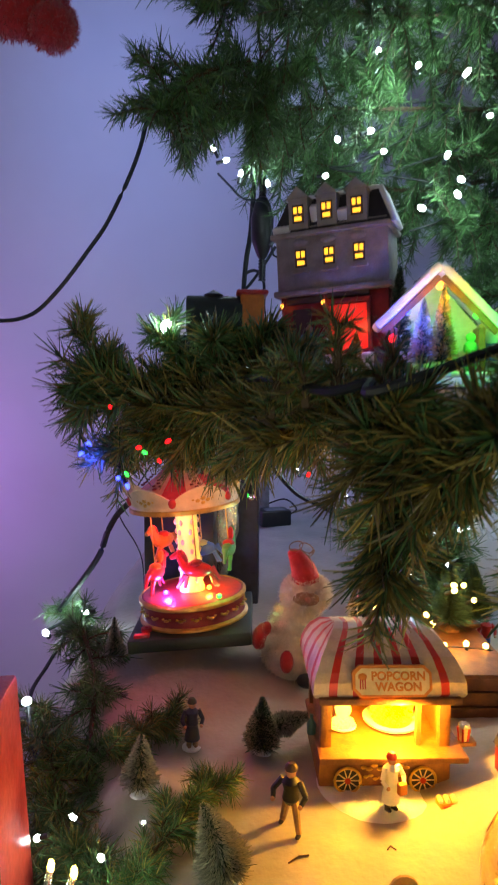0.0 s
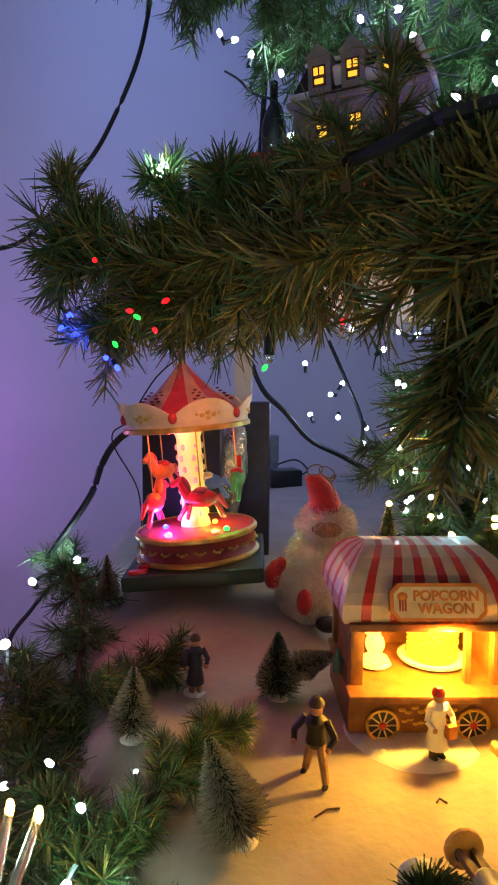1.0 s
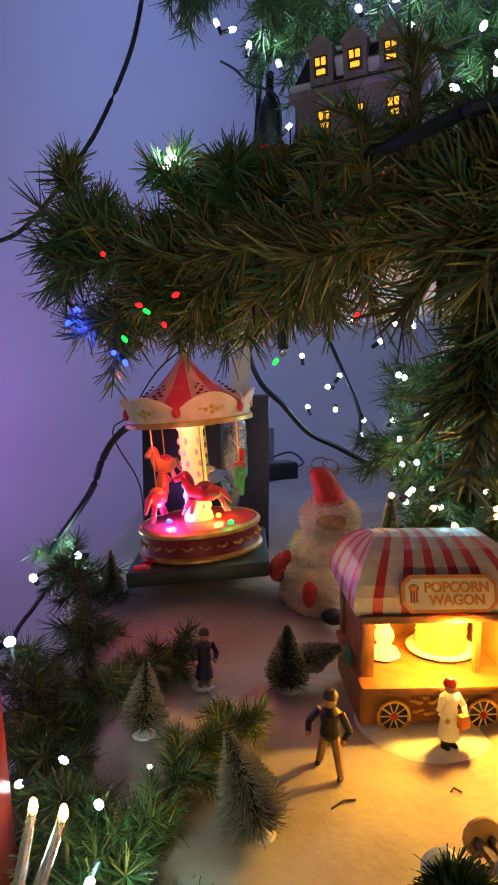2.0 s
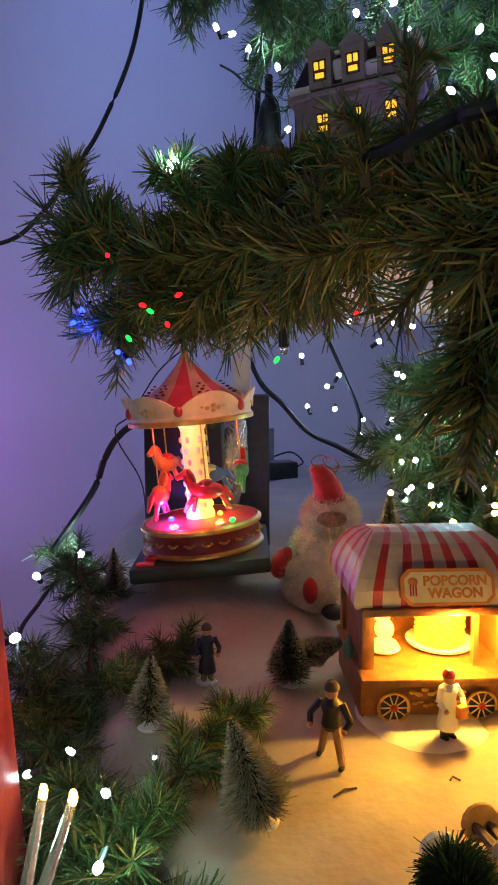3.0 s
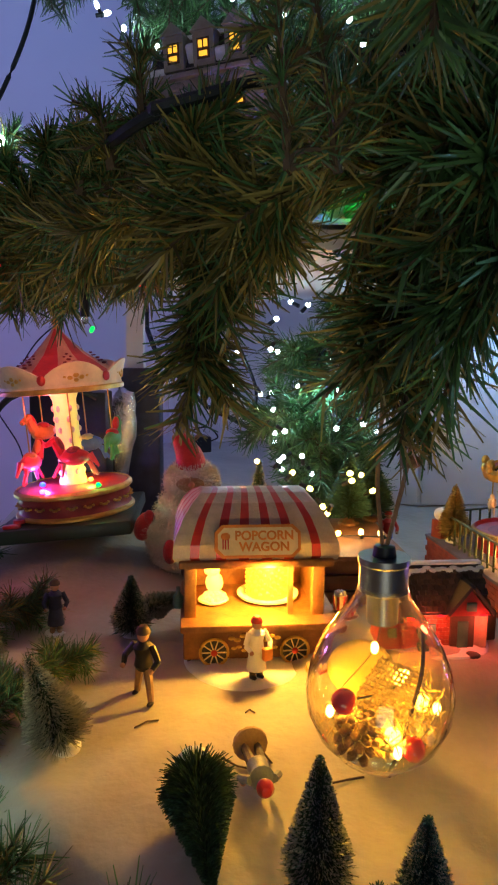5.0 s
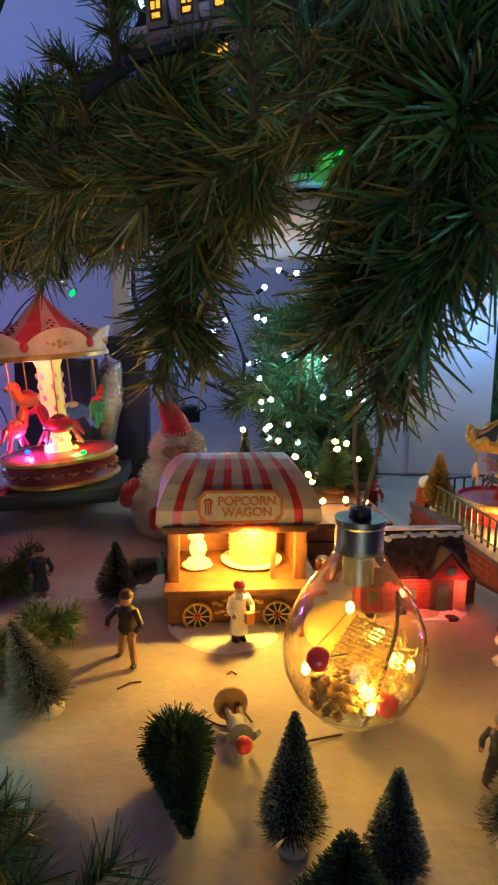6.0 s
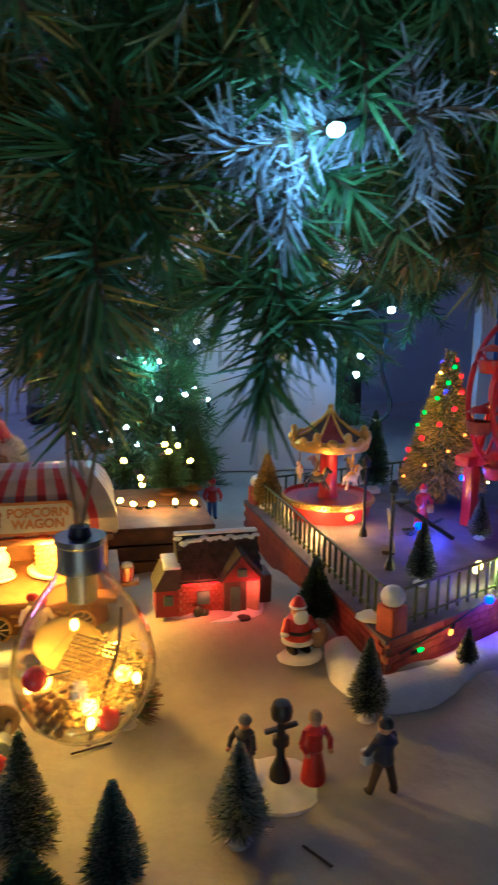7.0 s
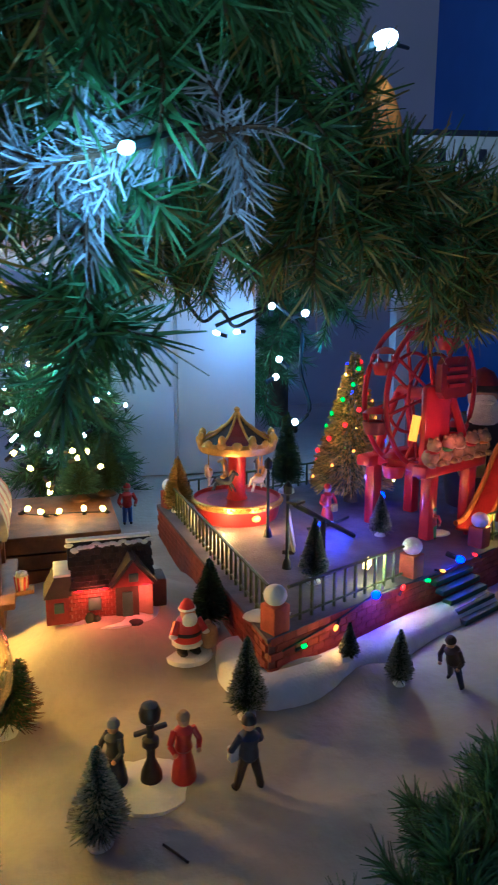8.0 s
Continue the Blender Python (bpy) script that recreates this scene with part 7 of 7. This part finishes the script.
cable("thin dark cable beside the carousel", [(-0.135, 0.87, 0.09), (-0.14, 0.87, 0.14), (-0.165, 0.87, 0.185), (-0.168, 0.87, 0.205), (-0.15, 0.87, 0.22), (-0.118, 0.87, 0.268), (-0.087, 0.87, 0.295)], 0.0009)
cable("black cable running along the front bough", [(-0.01, 0.60, 0.365), (0.03, 0.488, 0.369), (0.064, 0.404, 0.361), (0.086, 0.384, 0.366), (0.092, 0.370, 0.363), (0.20, 0.40, 0.40), (0.26, 0.48, 0.41)], 0.0030)
hl = thing("hanging_lamp", Matrix.Translation((0.019, 0.520, 0.281)), "black lamp socket dangling unlit below the front bough", "lamp")
part("socket", B(BLACK).lathe([(0, 0.0), (0.0032, 0.001), (0.0036, 0.012), (0.0028, 0.020), (0.0022, 0.030), (0, 0.031)], 12), hl)
part("lens", B(CLEARROD).ball((0, 0, -0.001), 0.0026, (1, 1, 1.2), 10), hl, "clear plastic lens")
part("wire", B(CABLE).tube([(0, 0, 0.030), (0.001, 0.001, 0.045), (0.003, 0.003, 0.062)], 0.0013, 6), hl)
pl = thing("inline_plug", pose(0.010, 1.10, 0.612, 4, 0, 0), "black inline plug hanging on its cable", "plug")
part("body", B(BLACK).lathe([(0, -0.052), (0.006, -0.05), (0.010, -0.042), (0.0175, -0.022), (0.018, 0.012), (0.013, 0.032), (0.008, 0.042), (0, 0.044)], 14), pl)
for z0, z1 in ((0.044, 0.075), (-0.085, -0.05)):
    b = B(BLACK)
    for k in range(7):
        b.rod((0, 0, z0 + (z1 - z0) * k / 7), (0, 0, z0 + (z1 - z0) * (k + 0.6) / 7), 0.006, seg=8)
    b.rod((0, 0, z0), (0, 0, z1), 0.0045, seg=8)
    part("strain_relief", b, pl)
ad = thing("power_adapter", pose(0.03, 1.50, ground(0.03, 1.50), 0, 0, 20), "black power adapter lying on the white sheet", "power adapter")
part("body", B(BLACK).box((0, 0, 0.018), (0.07, 0.05, 0.036), bevel=0.004), ad)
part("label_plate", B(GREY).box((0, -0.005, 0.0365), (0.045, 0.028, 0.001)), ad)
part("cord", B(BLACK).tube(smooth_path([(0.03, 0, 0.02), (0.06, 0.01, 0.03), (0.04, 0.04, 0.05), (-0.02, 0.05, 0.03)], 6), 0.002, 6), ad)
slab("storage_box", (-0.02, 1.06, ground(-0.02, 1.06) + 0.10), (0.06, 0.05, 0.23), NAVY, "tall dark blue box behind the carousel", "box", "thing", 0.003)
slab("speaker_box", (-0.10, 0.965, ground(-0.10, 0.965) + 0.085), (0.10, 0.05, 0.20), BLACK, "black box standing behind the carousel", "box", "thing", 0.003)
slab("small_box", (0.005, 1.54, ground(0.005, 1.54) + 0.05), (0.03, 0.03, 0.11), GREY, "small grey box beside the adapter", "box", "thing", 0.002)
pb = B(SILVERBAG).ball((0, 0, 0), 0.03, (0.85, 0.4, 2.5), 20)
for v in pb.bm.verts:
    v.co += Vector((noise.noise(v.co * 70), noise.noise(v.co * 70 + Vector((5, 0, 0))) * 0.5, noise.noise(v.co * 70 + Vector((0, 5, 0))))) * 0.008
solid("plastic_bag", pb, pose(-0.046, 1.005, 0.135, 0, 8, 0), "crumpled clear silvery plastic bag behind the carousel", "bag")

# ---- gift bag, hanging stocking ----
st_ = thing("side_table", Matrix.Translation((-0.33, 0.5, -0.9)), "brown wooden side table below the snow sheet", "table")
part("tabletop", B(WOOD).box((0, 0, 0.72), (0.36, 0.42, 0.025), bevel=0.003), st_)
for x in (-0.15, 0.15):
    for y in (-0.17, 0.17):
        part("leg", B(WOOD).box((x, y, 0.355), (0.03, 0.03, 0.71)), st_)
gb = thing("gift_box", pose(-0.202, 0.45, -0.165, 0, -3, 8), "red patterned gift box below the table edge", "gift box")
part("box", B(GIFT).box((0, 0, 0.155), (0.14, 0.08, 0.31), bevel=0.003), gb)
part("foil_edge", B(SILVERBAG).box((0.0705, -0.0405, 0.155), (0.002, 0.002, 0.312)), gb, "silvery edge")
stk = thing("hanging_stocking", pose(-0.30, 0.90, 0.82), "dark red plush stocking with a frayed rim hanging high", "stocking")
part("body", B(REDFELT).ball((0, 0, 0.03), 0.05, (1.25, 0.7, 1.0), 20).ball((0.045, 0, -0.005), 0.032, (1.0, 0.9, 0.9), 16), stk)
part("strap", B(REDFELT).rod((0, 0, 0.075), (0, 0, 1.08), 0.0015, seg=6), stk, "thin hanging strap")
s = Strips(91)
n = unit(s.rng.normal(size=(2500, 3)))
s.strips(np.array([0.0, 0, 0.03]) + n * np.array([0.0625, 0.035, 0.05]), unit(n + s.rng.normal(size=n.shape) * 0.5), 0.008 * s.rng.uniform(0.5, 1.2, 2500), 0.0012)
n2 = n[:1500]
s.strips(np.array([0.045, 0, -0.005]) + n2 * np.array([0.032, 0.029, 0.029]), unit(n2 + s.rng.normal(size=n2.shape) * 0.5), 0.007 * s.rng.uniform(0.5, 1.2, 1500), 0.0012)
ob = new("plush_fur", s.mesh("plush_fur", [REDFELT]))
ob.parent = stk
# fallen needles on the snow
for k, pts in enumerate(([(0.128, 0.487), (0.138, 0.478), (0.144, 0.466)], [(0.098, 0.463), (0.107, 0.462), (0.118, 0.461)], [(0.112, 0.470), (0.122, 0.464), (0.136, 0.460)], [(0.128, 0.522), (0.131, 0.527), (0.135, 0.523)], [(0.175, 0.445), (0.19, 0.447), (0.20, 0.447)], [(0.30, 0.345), (0.306, 0.338), (0.311, 0.330)], [(0.05, 0.505), (0.058, 0.512), (0.066, 0.513)])):
    solid("fallen_needle", B(DARKBROWN).tube([(x, y, ground(x, y) + 0.0012) for x, y in pts], 0.0007, 5), Matrix.Identity(4), "dark dry pine needle lying on the snow", "needle", "fallen needles")
